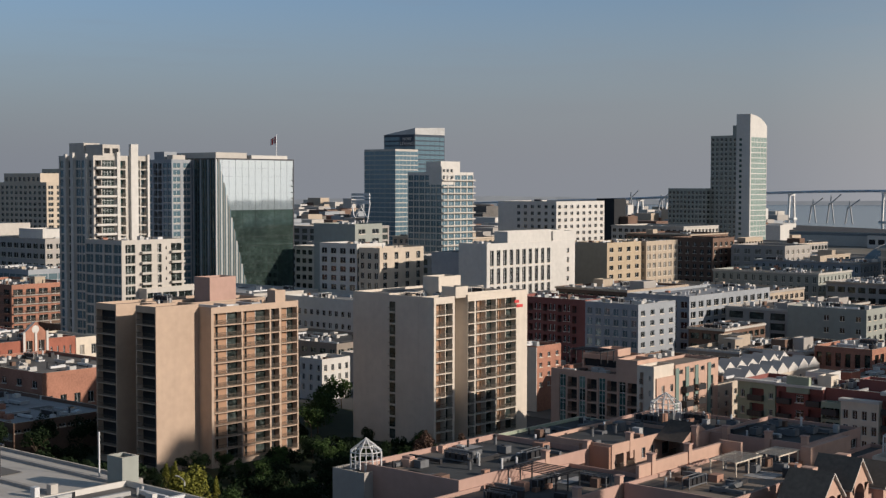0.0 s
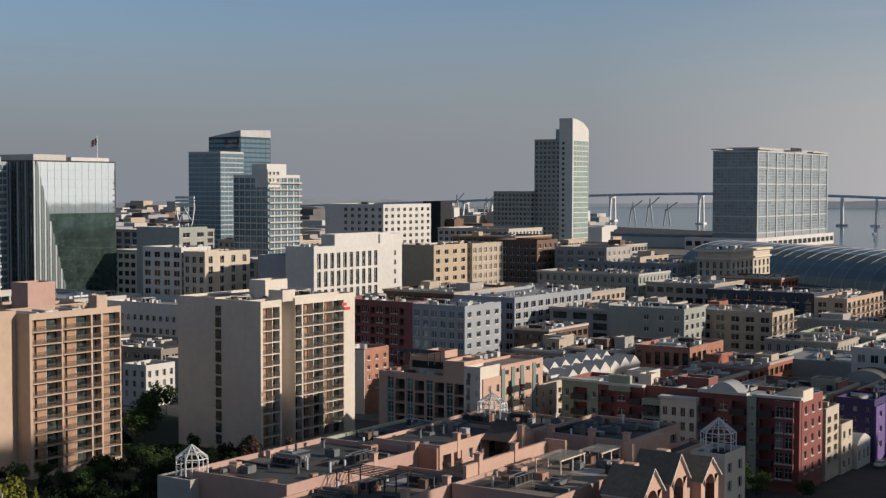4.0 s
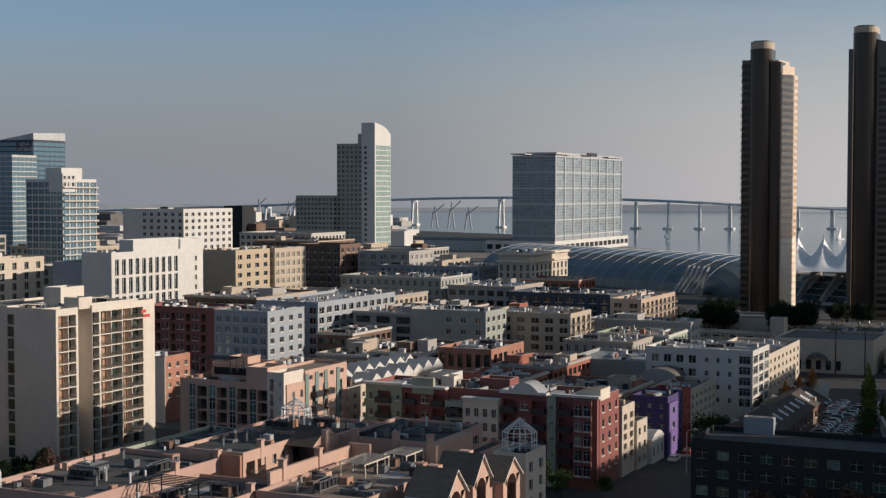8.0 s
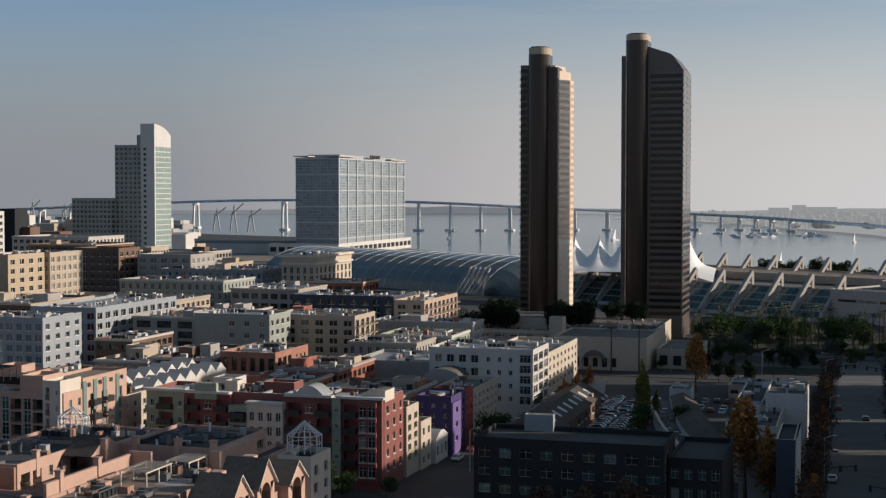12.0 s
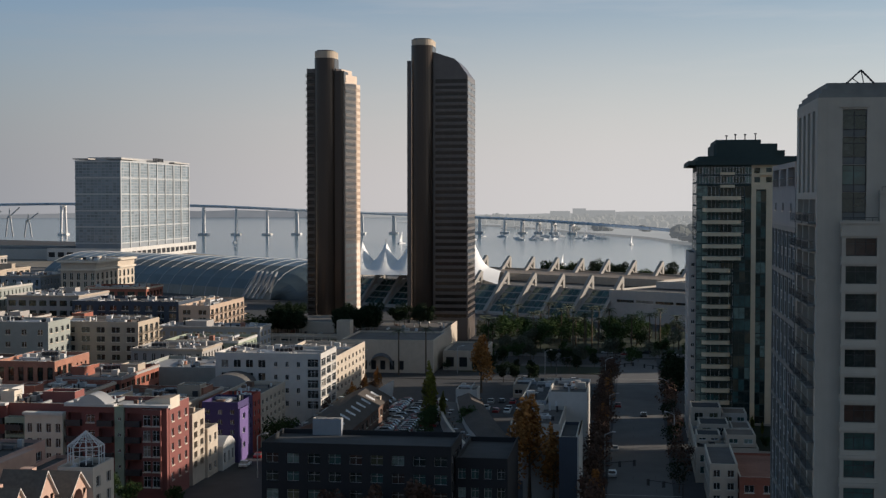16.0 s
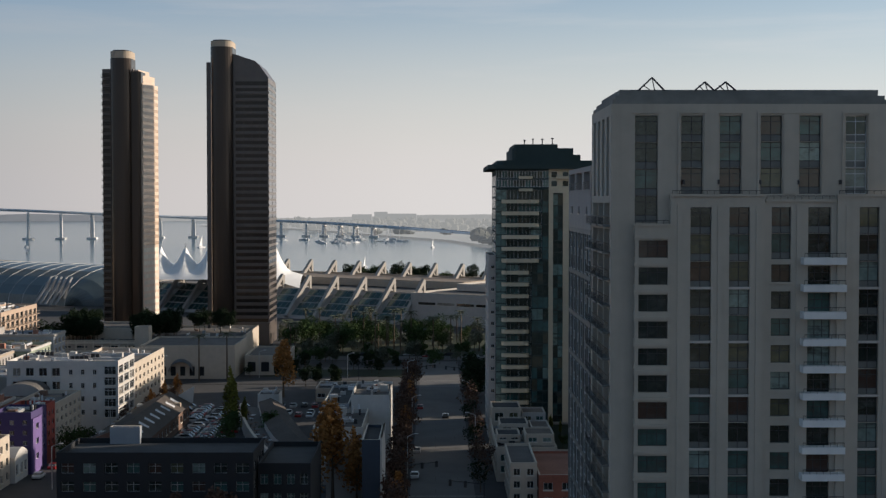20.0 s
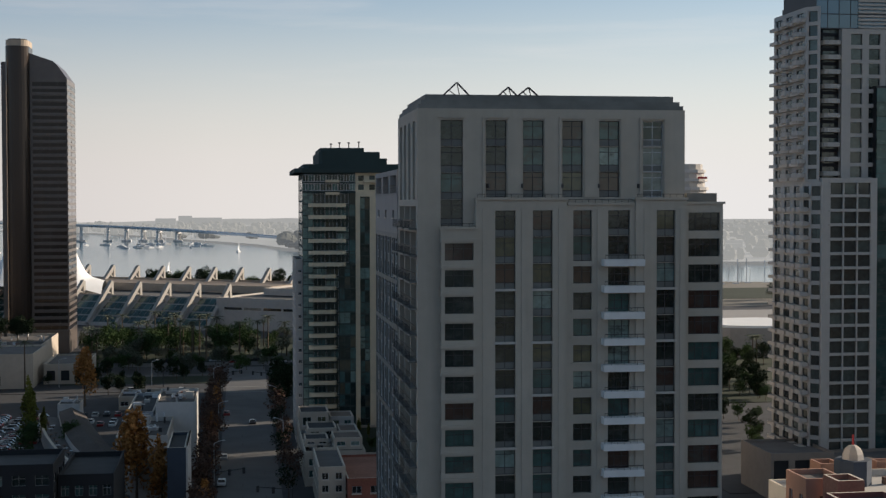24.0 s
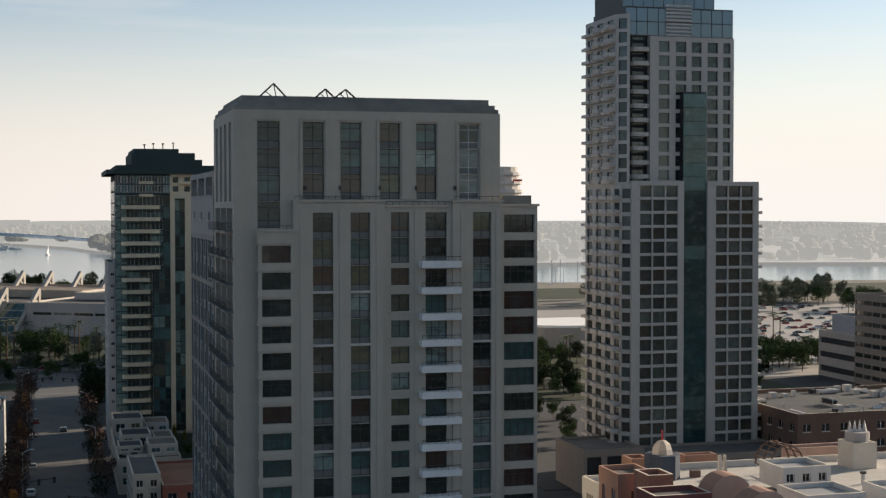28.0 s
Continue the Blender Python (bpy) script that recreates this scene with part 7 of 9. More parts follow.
pergola(-110.5, -106, 193, 201, 14.35, 2.2, "pale_cream", "pale slatted awning frame over roof plant")
pergola(-107.5, -103.5, 202.5, 209, 14.35, 2.2, "pale_cream", "pale slatted awning frame over roof plant")
pergola(-172, -164, 240.6, 245.4, 22.4, 2.6, "dmetal", "dark timber pergola on a roof terrace")
# gabled street front
gf = building("gabled_front", "pink gabled street front with arched loggias and tiled roofs", -98, -88.5, 174, 212, 12.6, "pink", "roof_dark", side=[Z(8, 3, 0.45, 0.6, "b", lo=2.5, hi=12)], front=[Z(3, 4, 0.4, 0.5)], category="apartment block")


def gabled_bay(yc, w, h, peak):
    """A bay towards +x with a tall arched recess under a pointed roof."""
    m = Mesh()
    x0, x1 = -93.4, -86.8
    m.quad([(x1, yc - w, 0), (x1, yc - w * 0.55, 0), (x1, yc - w * 0.55, h), (x1, yc - w, h)], "peach")
    m.quad([(x1, yc + w * 0.55, 0), (x1, yc + w, 0), (x1, yc + w, h), (x1, yc + w * 0.55, h)], "peach")
    arc = [(yc + w * 0.55 * math.cos(math.pi * k / 10), h - 1.6 + w * 0.55 * math.sin(math.pi * k / 10)) for k in range(11)]
    top = [(yc + w * (1 - k / 5), h + peak * k / 5) for k in range(6)] + [(yc - w * k / 5, h + peak * (1 - k / 5)) for k in range(1, 6)]
    for k in range(10):
        m.quad([(x1, *top[k]), (x1, *top[k + 1]), (x1, *arc[k + 1]), (x1, *arc[k])], "peach")
        m.quad([(x1, *arc[k]), (x1, *arc[k + 1]), (x1 - 1.6, *arc[k + 1]), (x1 - 1.6, *arc[k])], "pink")
    m.quad([(x1 - 1.6, yc - w * 0.55, 0), (x1 - 1.6, yc + w * 0.55, 0), (x1 - 1.6, yc + w * 0.55, h + 1), (x1 - 1.6, yc - w * 0.55, h + 1)], "brown")
    m.quad([(x0, yc - w, 0), (x1, yc - w, 0), (x1, yc - w, h), (x0, yc - w, h)], "pink")
    m.quad([(x1, yc + w, 0), (x0, yc + w, 0), (x0, yc + w, h), (x1, yc + w, h)], "pink")
    place(m, "bay", gf, "peach gabled bay with an arched recess")
    r = Mesh()
    e = 0.5
    for sgn in (-1, 1):
        a, b = yc + sgn * (w + e), yc
        pts = [(x0, a, h - 0.3), (x1 + e, a, h - 0.3), (x1 + e, b, h + peak + 0.15), (x0, b, h + peak + 0.15)]
        r.quad(pts if sgn < 0 else list(reversed(pts)), "brown_tile")
        r.quad([(p[0], p[1], p[2] - 0.22) for p in (reversed(pts) if sgn < 0 else pts)], "white")
        r.quad([(x1 + e, a, h - 0.52), (x1 + e, a, h - 0.3), (x1 + e, b, h + peak + 0.15), (x1 + e, b, h + peak - 0.07)][::sgn], "white")
    place(r, "gable_roof", gf, "brown-grey tiled gable roof with a white edge")


gabled_bay(186, 3.4, 15.2, 3.5)
gabled_bay(195.4, 3.2, 15.6, 3.8)
gabled_bay(207.6, 3.5, 13.9, 3.0)
for cy, ch in ((190.5, 18.2), (202, 18.5)):
    ch_m = Mesh()
    ch_m.box(-93.5, -91.5, cy - 0.8, cy + 0.8, 12, ch, "peach")
    place(ch_m, "chimney", gf)
turret = building("corner_turret", "pale stone corner turret at the end of the gabled front", -92.5, -86.5, 213, 222, 16.5, "tan2", "roof_dark", front=[Z(1, 4, 0.4, 0.6)], side=[Z(2, 4, 0.4, 0.6)], category="turret")


def gazebo(x, y, z, r, h):
    """A white steel lattice pavilion: posts, rings and a pointed roof of ribs."""
    g = thing("lattice_pavilion", "white steel lattice pavilion with a pointed open roof", "pavilion", (x, y, z), "white pavilions")
    n = 8
    ring = [(r * math.cos(2 * math.pi * k / n + 0.39), r * math.sin(2 * math.pi * k / n + 0.39)) for k in range(n)]
    hw = h * 0.55
    for k in range(n):
        (xa, ya), (xb, yb) = ring[k], ring[(k + 1) % n]
        p = Mesh()
        p.bar((xa, ya, 0), (xa, ya, hw), 0.09, "wmetal")
        part("post", p, g)
        p = Mesh()
        p.bar((xa, ya, hw), (0, 0, h), 0.08, "wmetal")
        part("roof_rib", p, g)
        p = Mesh()
        p.bar((xa, ya, hw), (xb, yb, hw), 0.08, "wmetal")
        p.bar((xa, ya, hw * 0.5), (xb, yb, hw * 0.5), 0.05, "wmetal")
        p.bar((xa * 0.55, ya * 0.55, hw + (h - hw) * 0.45), (xb * 0.55, yb * 0.55, hw + (h - hw) * 0.45), 0.06, "wmetal")
        p.bar(((xa + xb) / 2, (ya + yb) / 2, 0), ((xa + xb) / 2, (ya + yb) / 2, hw), 0.05, "wmetal")
        p.bar(((xa + xb) / 2, (ya + yb) / 2, hw), (0, 0, h * 0.97), 0.045, "wmetal")
        part("lattice", p, g)
    return g


gazebo(-152, 157.5, 15.3, 2.6, 4.6)
gazebo(-141, 229, 16.0, 2.9, 4.2)
gazebo(-89.5, 217.5, 16.5, 2.9, 5.2)
building("turret_base", "dark stone base below the front pavilion", -156, -149, 154, 160, 15.2, "concrete", "roof_dark", category="turret")

# ---- lot and low blocks by the street ----
shed = building("long_shed", "long low shed with a dark pitched roof and vents", -80, -67.2, 318, 377, 5.0, "brown", "roof_dark", side=[Z(12, 1, 0.5, 0.5, lo=1, hi=4.5)], parapet=0.1)
rf = Mesh()
rf.quad([(-80.6, 317, 4.9), (-72.6, 317, 8.2), (-72.6, 378, 8.2), (-80.6, 378, 4.9)], "shingle")
rf.quad([(-72.6, 317, 8.2), (-66.6, 317, 4.9), (-66.6, 378, 4.9), (-72.6, 378, 8.2)], "shingle")
rf.quad([(-80.6, 317, 4.9), (-66.6, 317, 4.9), (-72.6, 317, 8.2)], "brown")
rf.quad([(-66.6, 378, 4.9), (-80.6, 378, 4.9), (-72.6, 378, 8.2)], "white")
rf.weld()
place(rf, "pitched_roof", shed, "dark shingle pitched roof")
gb = Mesh()
gb.quad([(-72, 378.1, 6), (-66.4, 378.1, 5), (-66.0, 378.1, 9.6), (-68, 378.1, 8.6)], "white")
gb.quad([(-72, 378.3, 6), (-68, 378.3, 8.6), (-66.0, 378.3, 9.6), (-66.4, 378.3, 5)], "white")
place(gb, "gable_screen", shed, "white pointed gable screen")
for k in range(8):
    vent = Mesh()
    yy = 323 + 6.6 * k
    vent.quad([(-70.9, yy, 7.25), (-68.6, yy + 0.4, 5.99), (-68.6, yy + 1.2, 6.3), (-70.9, yy + 0.9, 7.65)], "wmetal")
    vent.quad([(-70.9, yy, 7.0), (-70.9, yy, 7.25), (-70.9, yy + 0.9, 7.65), (-70.9, yy + 0.9, 7.0)], "wmetal")
    vent.quad([(-68.6, yy + 0.4, 5.8), (-68.6, yy + 1.2, 5.8), (-68.6, yy + 1.2, 6.3), (-68.6, yy + 0.4, 5.99)], "wmetal")
    vent.quad([(-70.9, yy, 7.0), (-68.6, yy + 0.4, 5.8), (-68.6, yy + 0.4, 5.99), (-70.9, yy, 7.25)], "wmetal")
    place(vent, "roof_vent", shed, "small white roof vent")
building("low_house", "grey rooftop house beside the long shed", -58.8, -53.4, 249.5, 251.2, 19.4, "bluegrey", "roof", z0=0, parapet=0.3)
building("hall_block", "black-painted annex with white window boards", -31, -21.8, 240, 262, 14.6, "dark", "roof_dark", front=[Z(4, 3, 0.6, 0.56, "p", glass="glass_v", frame="metal", bars=(1, 1))], clutter=-1, category="building")
curved = thing("curved_roof_building", "low building bent in an arc with a grey shingle roof", "building", (-45, 335, 0))
def bend(a, b, c, t):
    """A point of the curve through a, b and c at t = 0, 0.5 and 1."""
    k0, k1, k2 = (1 - t) * (1 - 2 * t), 4 * t * (1 - t), t * (2 * t - 1)
    return (a[0] * k0 + b[0] * k1 + c[0] * k2, a[1] * k0 + b[1] * k1 + c[1] * k2)


for k in range(9):
    ring = []
    for t in (-0.05 + 0.135 * k, -0.05 + 0.135 * (k + 1)):
        ring.append([bend((-54.2, 382.5), (-47.2, 345.4), (-37.1, 309.6), t), bend((-53.5, 382.5), (-46.5, 345.4), (-36.4, 309.6), t), bend((-48.3, 378), (-40.6, 336), (-32.6, 309), t), bend((-44.6, 376), (-36.8, 337), (-29.6, 311), t), bend((-40.8, 374), (-33.2, 338), (-26.6, 313), t)])
    a, b = ring
    m = Mesh()
    m.quad([(*a[0], 0), (*b[0], 0), (*b[0], 3.8), (*a[0], 3.8)][::-1], "offwhite")
    m.quad([(*a[0], 3.8), (*b[0], 3.8), (*b[1], 3.8), (*a[1], 3.8)], "pale_cream")
    m.quad([(*a[1], 3.8), (*b[1], 3.8), (*b[1], 3.0), (*a[1], 3.0)], "offwhite")
    m.quad([(*a[1], 3.0), (*b[1], 3.0), (*b[2], 3.0), (*a[2], 3.0)], "roof")
    m.quad([(*a[2], 3.0), (*b[2], 3.0), (*b[2], 4.6), (*a[2], 4.6)], "offwhite")
    m.weld()
    place(m, "curved_terrace", curved, "pale curved terrace wall")
    m = Mesh()
    m.quad([(*a[2], 4.6), (*b[2], 4.6), (*b[3], 6.1), (*a[3], 6.1)], "shingle")
    m.quad([(*a[3], 6.1), (*b[3], 6.1), (*b[4], 4.5), (*a[4], 4.5)], "shingle")
    m.quad([(*a[4], 4.5), (*b[4], 4.5), (*b[4], 0), (*a[4], 0)], "brown")
    m.weld()
    place(m, "roof_section", curved, "brown shingle roof section")
rnd = random.Random(52)
for k in range(26):
    t = rnd.uniform(0.05, 0.95)
    a, b = bend((-53.5, 382.5), (-46.5, 345.4), (-36.4, 309.6), t), bend((-48.3, 378), (-40.6, 336), (-32.6, 309), t)
    f = rnd.uniform(0.2, 0.85)
    x, y = a[0] + (b[0] - a[0]) * f, a[1] + (b[1] - a[1]) * f
    tb = thing("terrace_table", "small round cafe table on the curved terrace", "table", (x, y, 3.0), "terrace tables")
    m = Mesh()
    m.prism([(0.6 * math.cos(q * 0.785), 0.6 * math.sin(q * 0.785)) for q in range(8)], 0.68, 0.75, "wmetal" if k % 3 == 0 else "brown")
    m.box(-0.08, 0.08, -0.08, 0.08, 0, 0.68, "dmetal")
    part("tabletop", m, tb)
building("low_store", "low flat store on the parking lot", -36, -16, 414, 430, 4.2, "beige", "roof_dark", front=[Z(6, 1, 0.7, 0.5, lo=0.8, hi=3.4)], clutter=5)
building("low_store", "small white kiosk on the parking lot", -50, -44, 388, 396, 6.0, "white", "roof", parapet=0.3)
bgb = building("office_block", "grey-white cubes with plain pale walls beside the street", -26, -15.5, 292, 318, 12.4, "offwhite", "roof", front=[Z(3, 3, 0.4, 0.45)], side=[Z(4, 3, 0.3, 0.4)], clutter=3)
wing(bgb, -19.5, -10.6, 318, 342, 0, 15.6, "white", "roof")
wing(bgb, -26, -20, 318, 350, 0, 13.6, "bluegrey", "roof_dark", front=[Z(2, 3, 0.4, 0.4)])
CLUTTER.extend([(-26, -15.5, 292, 318, 12.6, 4), (-19, -11, 319, 341, 15.0, 3), (-26, -20, 320, 349, 13.0, 3)])
wing(bgb, -13.8, -10.45, 258, 276, 0, 15.6, "navy", "roof_dark")
wing(bgb, -10.4, -10.1, 258, 276, 0, 15.9, "white", "white", parapet=0.05)
wing(bgb, -22, -14, 276, 292, 0, 10, "offwhite", "roof")
# ---- podium of the twin towers ----
wing(podium, -138, -112, 512, 540, 9, 13.5, "cream", "roof")
wing(podium, -108, -103, 497, 503, 0, 15.2, "cream", "roof")
# entrance openings: their dark inside is a painted sheet
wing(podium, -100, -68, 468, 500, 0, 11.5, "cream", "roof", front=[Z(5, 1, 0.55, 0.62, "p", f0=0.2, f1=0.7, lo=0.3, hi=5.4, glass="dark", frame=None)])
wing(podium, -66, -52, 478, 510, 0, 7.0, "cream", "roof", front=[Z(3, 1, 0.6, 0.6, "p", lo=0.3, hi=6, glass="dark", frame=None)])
for k in range(3):
    bd = Mesh()
    bd.box(-142.8, -100.3, 499.5, 499.9, 3.0 + 2.9 * k, 3.5 + 2.9 * k, "pale_cream", True)
    place(bd, "string_course", podium)
for k in range(14):
    bd = Mesh()
    bd.box(-142.4 + 3.1 * k, -141.9 + 3.1 * k, 499.6, 499.9, 3.5, 9.6, "pale_cream")
    place(bd, "pier", podium)
porch = Mesh()
for k in range(12):
    a0, a1 = math.pi * k / 12, math.pi * (k + 1) / 12
    porch.quad([(-86 - 4.0 * math.cos(a0), 467.9, 3 + 4.0 * math.sin(a0)), (-86 - 4.0 * math.cos(a1), 467.9, 3 + 4.0 * math.sin(a1)), (-86 - 4.0 * math.cos(a1), 465.6, 2.6 + 3.5 * math.sin(a1)), (-86 - 4.0 * math.cos(a0), 465.6, 2.6 + 3.5 * math.sin(a0))], "slate")
place(porch, "arched_canopy", podium, "dark arched entrance canopy")
# ---- low houses below the green tower ----
lh = building("low_house", "cream terraced town houses with roof gardens", 13, 26, 296, 336, 7.5, "cream", "roof", front=[Z(3, 2, 0.6, 0.6, glass="glass_v")], left=[Z(10, 2, 0.55, 0.6, glass="glass_v")], clutter=2, base=1.5)
for k, (x0, x1, y0, y1, z1, mt) in enumerate(((13.2, 20, 326, 336, 11.5, "cream"), (20.4, 26, 328, 337, 10.0, "offwhite"), (14.5, 21, 314, 324, 9.6, "cream"), (21.5, 25.8, 312, 322, 9.2, "offwhite"), (13.4, 18.5, 303, 311, 9.0, "cream"), (19.4, 25.6, 299, 308, 9.8, "cream"))):
    wing(lh, x0, x1, y0, y1, 7.2, z1, mt, "roof_tan" if k % 2 else "roof_dark", front=[Z(2, 1, 0.6, 0.6, lo=7.7, hi=z1 - 0.5, glass="glass_v")], left=[Z(2, 1, 0.5, 0.6, lo=7.7, hi=z1 - 0.5, glass="glass_v")], parapet=0.3)
wing(lh, 26.1, 37, 300, 338, 0, 6.2, "cream", "lawn", front=[Z(3, 2, 0.5, 0.5)])
wing(lh, 20, 38, 268, 294, 0, 7, "brick", "brick2", front=[Z(5, 2, 0.5, 0.5)], left=[Z(6, 2, 0.5, 0.5)], parapet=0.5)
wing(lh, 14.5, 19.8, 270, 292, 0, 9.0, "cream", "roof", front=[Z(2, 3, 0.5, 0.55, lo=1, hi=8.4)], left=[Z(6, 3, 0.55, 0.55, lo=1, hi=8.4)])
for k, (x, y, z) in enumerate(((28, 304, 5.7), (31, 310, 5.7), (34, 316, 5.7), (29, 322, 5.7), (33, 328, 5.7), (27.6, 332, 5.7), (35, 305, 5.7), (35.5, 333, 5.7))):
    ROOF_SHRUBS.append((x, y, z))
# ---- shopping centre at the lower right ----
sc = building("shopping_centre", "white-roofed shopping centre with coloured towers and arches", 77, 150, 120, 177, 24.2, "white", "offwhite", front=[Z(12, 4, 0.5, 0.5)], left=[Z(8, 4, 0.4, 0.5)], clutter=12, category="shopping centre", far=True)
wing(sc, 64.4, 69.2, 152, 158, 0, 28.3, "terracotta", "roof", front=[Z(1, 6, 0.3, 0.5)], left=[Z(2, 6, 0.3, 0.5)])
wing(sc, 66, 69.2, 147, 151, 0, 29.0, "brick2", "roof")
wing(sc, 62.8, 69.6, 138, 143, 0, 28.6, "maroon", "roof", front=[Z(2, 6, 0.3, 0.5)])
wing(sc, 69.3, 77, 143.2, 176, 0, 23.4, "white", "offwhite", left=[Z(6, 5, 0.4, 0.5)])
wing(sc, 76.8, 79.7, 176.5, 180, 0, 25.2, "terracotta", "roof")
wing(sc, 85.5, 90.5, 178, 180, 0, 25.0, "terracotta", "roof")
wing(sc, 103.5, 113.5, 180, 183, 0, 24.8, "peach", "roof")
wing(sc, 89, 95.9, 157, 163, 24, 26.9, "white", "roof_white", front=[Z(3, 1, 0.5, 0.5, lo=24.4, hi=26.6)])
wing(sc, 84.3, 92, 143, 150, 24, 26.4, "white", "roof_white", front=[Z(3, 1, 0.5, 0.6, lo=24.4, hi=26.2)])
wing(sc, 96, 104, 140, 150, 24, 26.2, "white", "roof_white", front=[Z(3, 1, 0.5, 0.6, lo=24.4, hi=26.0)])
wing(sc, 107.4, 111.1, 170, 174, 0, 27.0, "pale_cream", "roof")
for x0, x1, y0 in ((84.2, 84.6, 165), (85.0, 85.3, 165)):
    prism_part(sc, "flue", [(x0, y0), (x1, y0), (x1, y0 + 0.4), (x0, y0 + 0.4)], 24, 27.3, "pale_cream")
prism_part(sc, "drum", [(79.3 + 2.4 * math.cos(2 * math.pi * k / 8 + 0.39), 172 + 2.4 * math.sin(2 * math.pi * k / 8 + 0.39)) for k in range(8)], 22, 26.6, "navy", label="dark blue drum")
dm = Mesh()
for i in range(8):
    for j in range(4):
        a0, a1 = 2 * math.pi * i / 8, 2 * math.pi * (i + 1) / 8
        b0, b1 = math.pi / 2 * j / 4, math.pi / 2 * (j + 1) / 4
        dm.quad([(79.3 + 1.5 * math.cos(a) * math.cos(b), 172 + 1.5 * math.sin(a) * math.cos(b), 26.6 + 1.9 * math.sin(b)) for a, b in ((a0, b0), (a1, b0), (a1, b1), (a0, b1))], "cream" if i % 2 else "tan2")
dm.weld()
place(dm, "dome", sc, "cream ribbed dome")
tip = Mesh()
tip.bar((79.3, 172, 28.4), (79.3, 172, 29.8), 0.1, "red")
place(tip, "finial", sc)
for k in range(4):
    spk = Mesh()
    x, y = 108.0 + 0.8 * k, 172
    for sx, sy in ((0.4, 0), (0, 0.4), (-0.4, 0), (0, -0.4)):
        nx, ny = -sy, sx
        spk.quad([(x + sx, y + sy, 28.2), (x + nx, y + ny, 28.2), (x, y, 30.0)], "white")
    spk.weld()
    place(spk, "spike", sc)
drum = [(109.2 + 1.7 * math.cos(2 * math.pi * k / 14), 172 + 1.7 * math.sin(2 * math.pi * k / 14)) for k in range(14)]
prism_part(sc, "drum", drum, 26.9, 28.3, "concrete")
for x0, y0, r, zc, w in ((72.2, 138.5, 2.6, 27.7, 3.2), (72.6, 131, 2.6, 27.4, 3.2)):
    ar = Mesh()
    prof = [(x0 - r, zc - 6)] + [(x0 - r * math.cos(math.pi * k / 10), zc + r * math.sin(math.pi * k / 10)) for k in range(11)] + [(x0 + r, zc - 6)]
    for q0, q1 in zip(prof[:-1], prof[1:]):
        ar.quad([(q0[0], y0, q0[1]), (q1[0], y0, q1[1]), (q1[0], y0 + w, q1[1]), (q0[0], y0 + w, q0[1])], "terracotta")
    ar.quad([(x, y0, z) for x, z in prof], "peach")
    ar.weld()
    place(ar, "barrel_vault", sc, "terracotta barrel vault")
lat = Mesh()
for k in range(9):
    a0, a1 = math.pi * k / 9, math.pi * (k + 1) / 9
    for y0 in (168, 170, 172):
        lat.bar((95.9 - 2.6 * math.cos(a0), y0, 24.6 + 3.0 * math.sin(a0)), (95.9 - 2.6 * math.cos(a1), y0, 24.6 + 3.0 * math.sin(a1)), 0.1, "brown")
    lat.bar((95.9 - 2.6 * math.cos(a0), 168, 24.6 + 3.0 * math.sin(a0)), (95.9 - 2.6 * math.cos(a0), 172, 24.6 + 3.0 * math.sin(a0)), 0.07, "brown")
place(lat, "arched_trellis", sc, "rust-brown arched trellis")
building("brick_store", "long brown brick hall with a flat roof", 152, 215, 262, 300, 16, "brown", "roof_dark", front=[Z(14, 3, 0.4, 0.4)], left=[Z(8, 3, 0.4, 0.4)], clutter=8, far=True)

# ---- convention hall by the bay, askew to the street grid ----
ASKEW = -radians(33)
cv = thing("convention_hall", "long pale convention hall with sloping glass and concrete fins", "hall", (-7, 690, 0), turn=ASKEW)
shell(cv, -196, 0, 0, 92, 0, 14.5, "concrete", "roof", name="body")
shell(cv, 0, 78, -10, 92, 0, 15.5, "offwhite", "roof", front=[Z(6, 1, 0.9, 0.25, f0=0.05, f1=0.9, lo=8, hi=13, frame=None)], name="wing")
shell(cv, 8, 50, 20, 70, 15, 18.5, "offwhite", "roof", name="wing")
shell(cv, -196, 0, 40, 88, 14, 18.0, "beige", "roof_tan", name="wing")
for k in range(11):
    x0, x1 = -18.0 * (k + 1), -18.0 * k
    slope = Mesh()
    for r in range(4):
        ya, za = -17 + 17 * r / 4, 1.5 + 12.5 * r / 4
        yb, zb = -17 + 17 * (r + 1) / 4, 1.5 + 12.5 * (r + 1) / 4
        slope.quad([(x0, ya, za), (x1, ya, za), (x1, yb, zb), (x0, yb, zb)], "concrete")
    slope.quad([(x0, -17, 0), (x1, -17, 0), (x1, -17, 1.5), (x0, -17, 1.5)], "offwhite")
    if k == 0:
        slope.quad([(0, -17, 0), (0, 0, 0), (0, 0, 14), (0, -17, 1.5)], "offwhite")
    slope.weld()
    front_bay = part("sloping_front", slope, cv)
    for r in range(4):
        ya, za = -17 + 17 * r / 4, 1.5 + 12.5 * r / 4
        yb, zb = -17 + 17 * (r + 1) / 4, 1.5 + 12.5 * (r + 1) / 4
        for q in range(4):
            xa, xb = x0 + 2.2 + (x1 - x0 - 4.4) * q / 4, x0 + 2.2 + (x1 - x0 - 4.4) * (q + 1) / 4
            pane = Mesh()
            pane.quad([(xa + 0.15, ya + 0.25, za + 0.4), (xb - 0.15, ya + 0.25, za + 0.4), (xb - 0.15, yb - 0.5, zb - 0.1), (xa + 0.15, yb - 0.5, zb - 0.1)], "glass_g")
            part("pane", pane, front_bay)


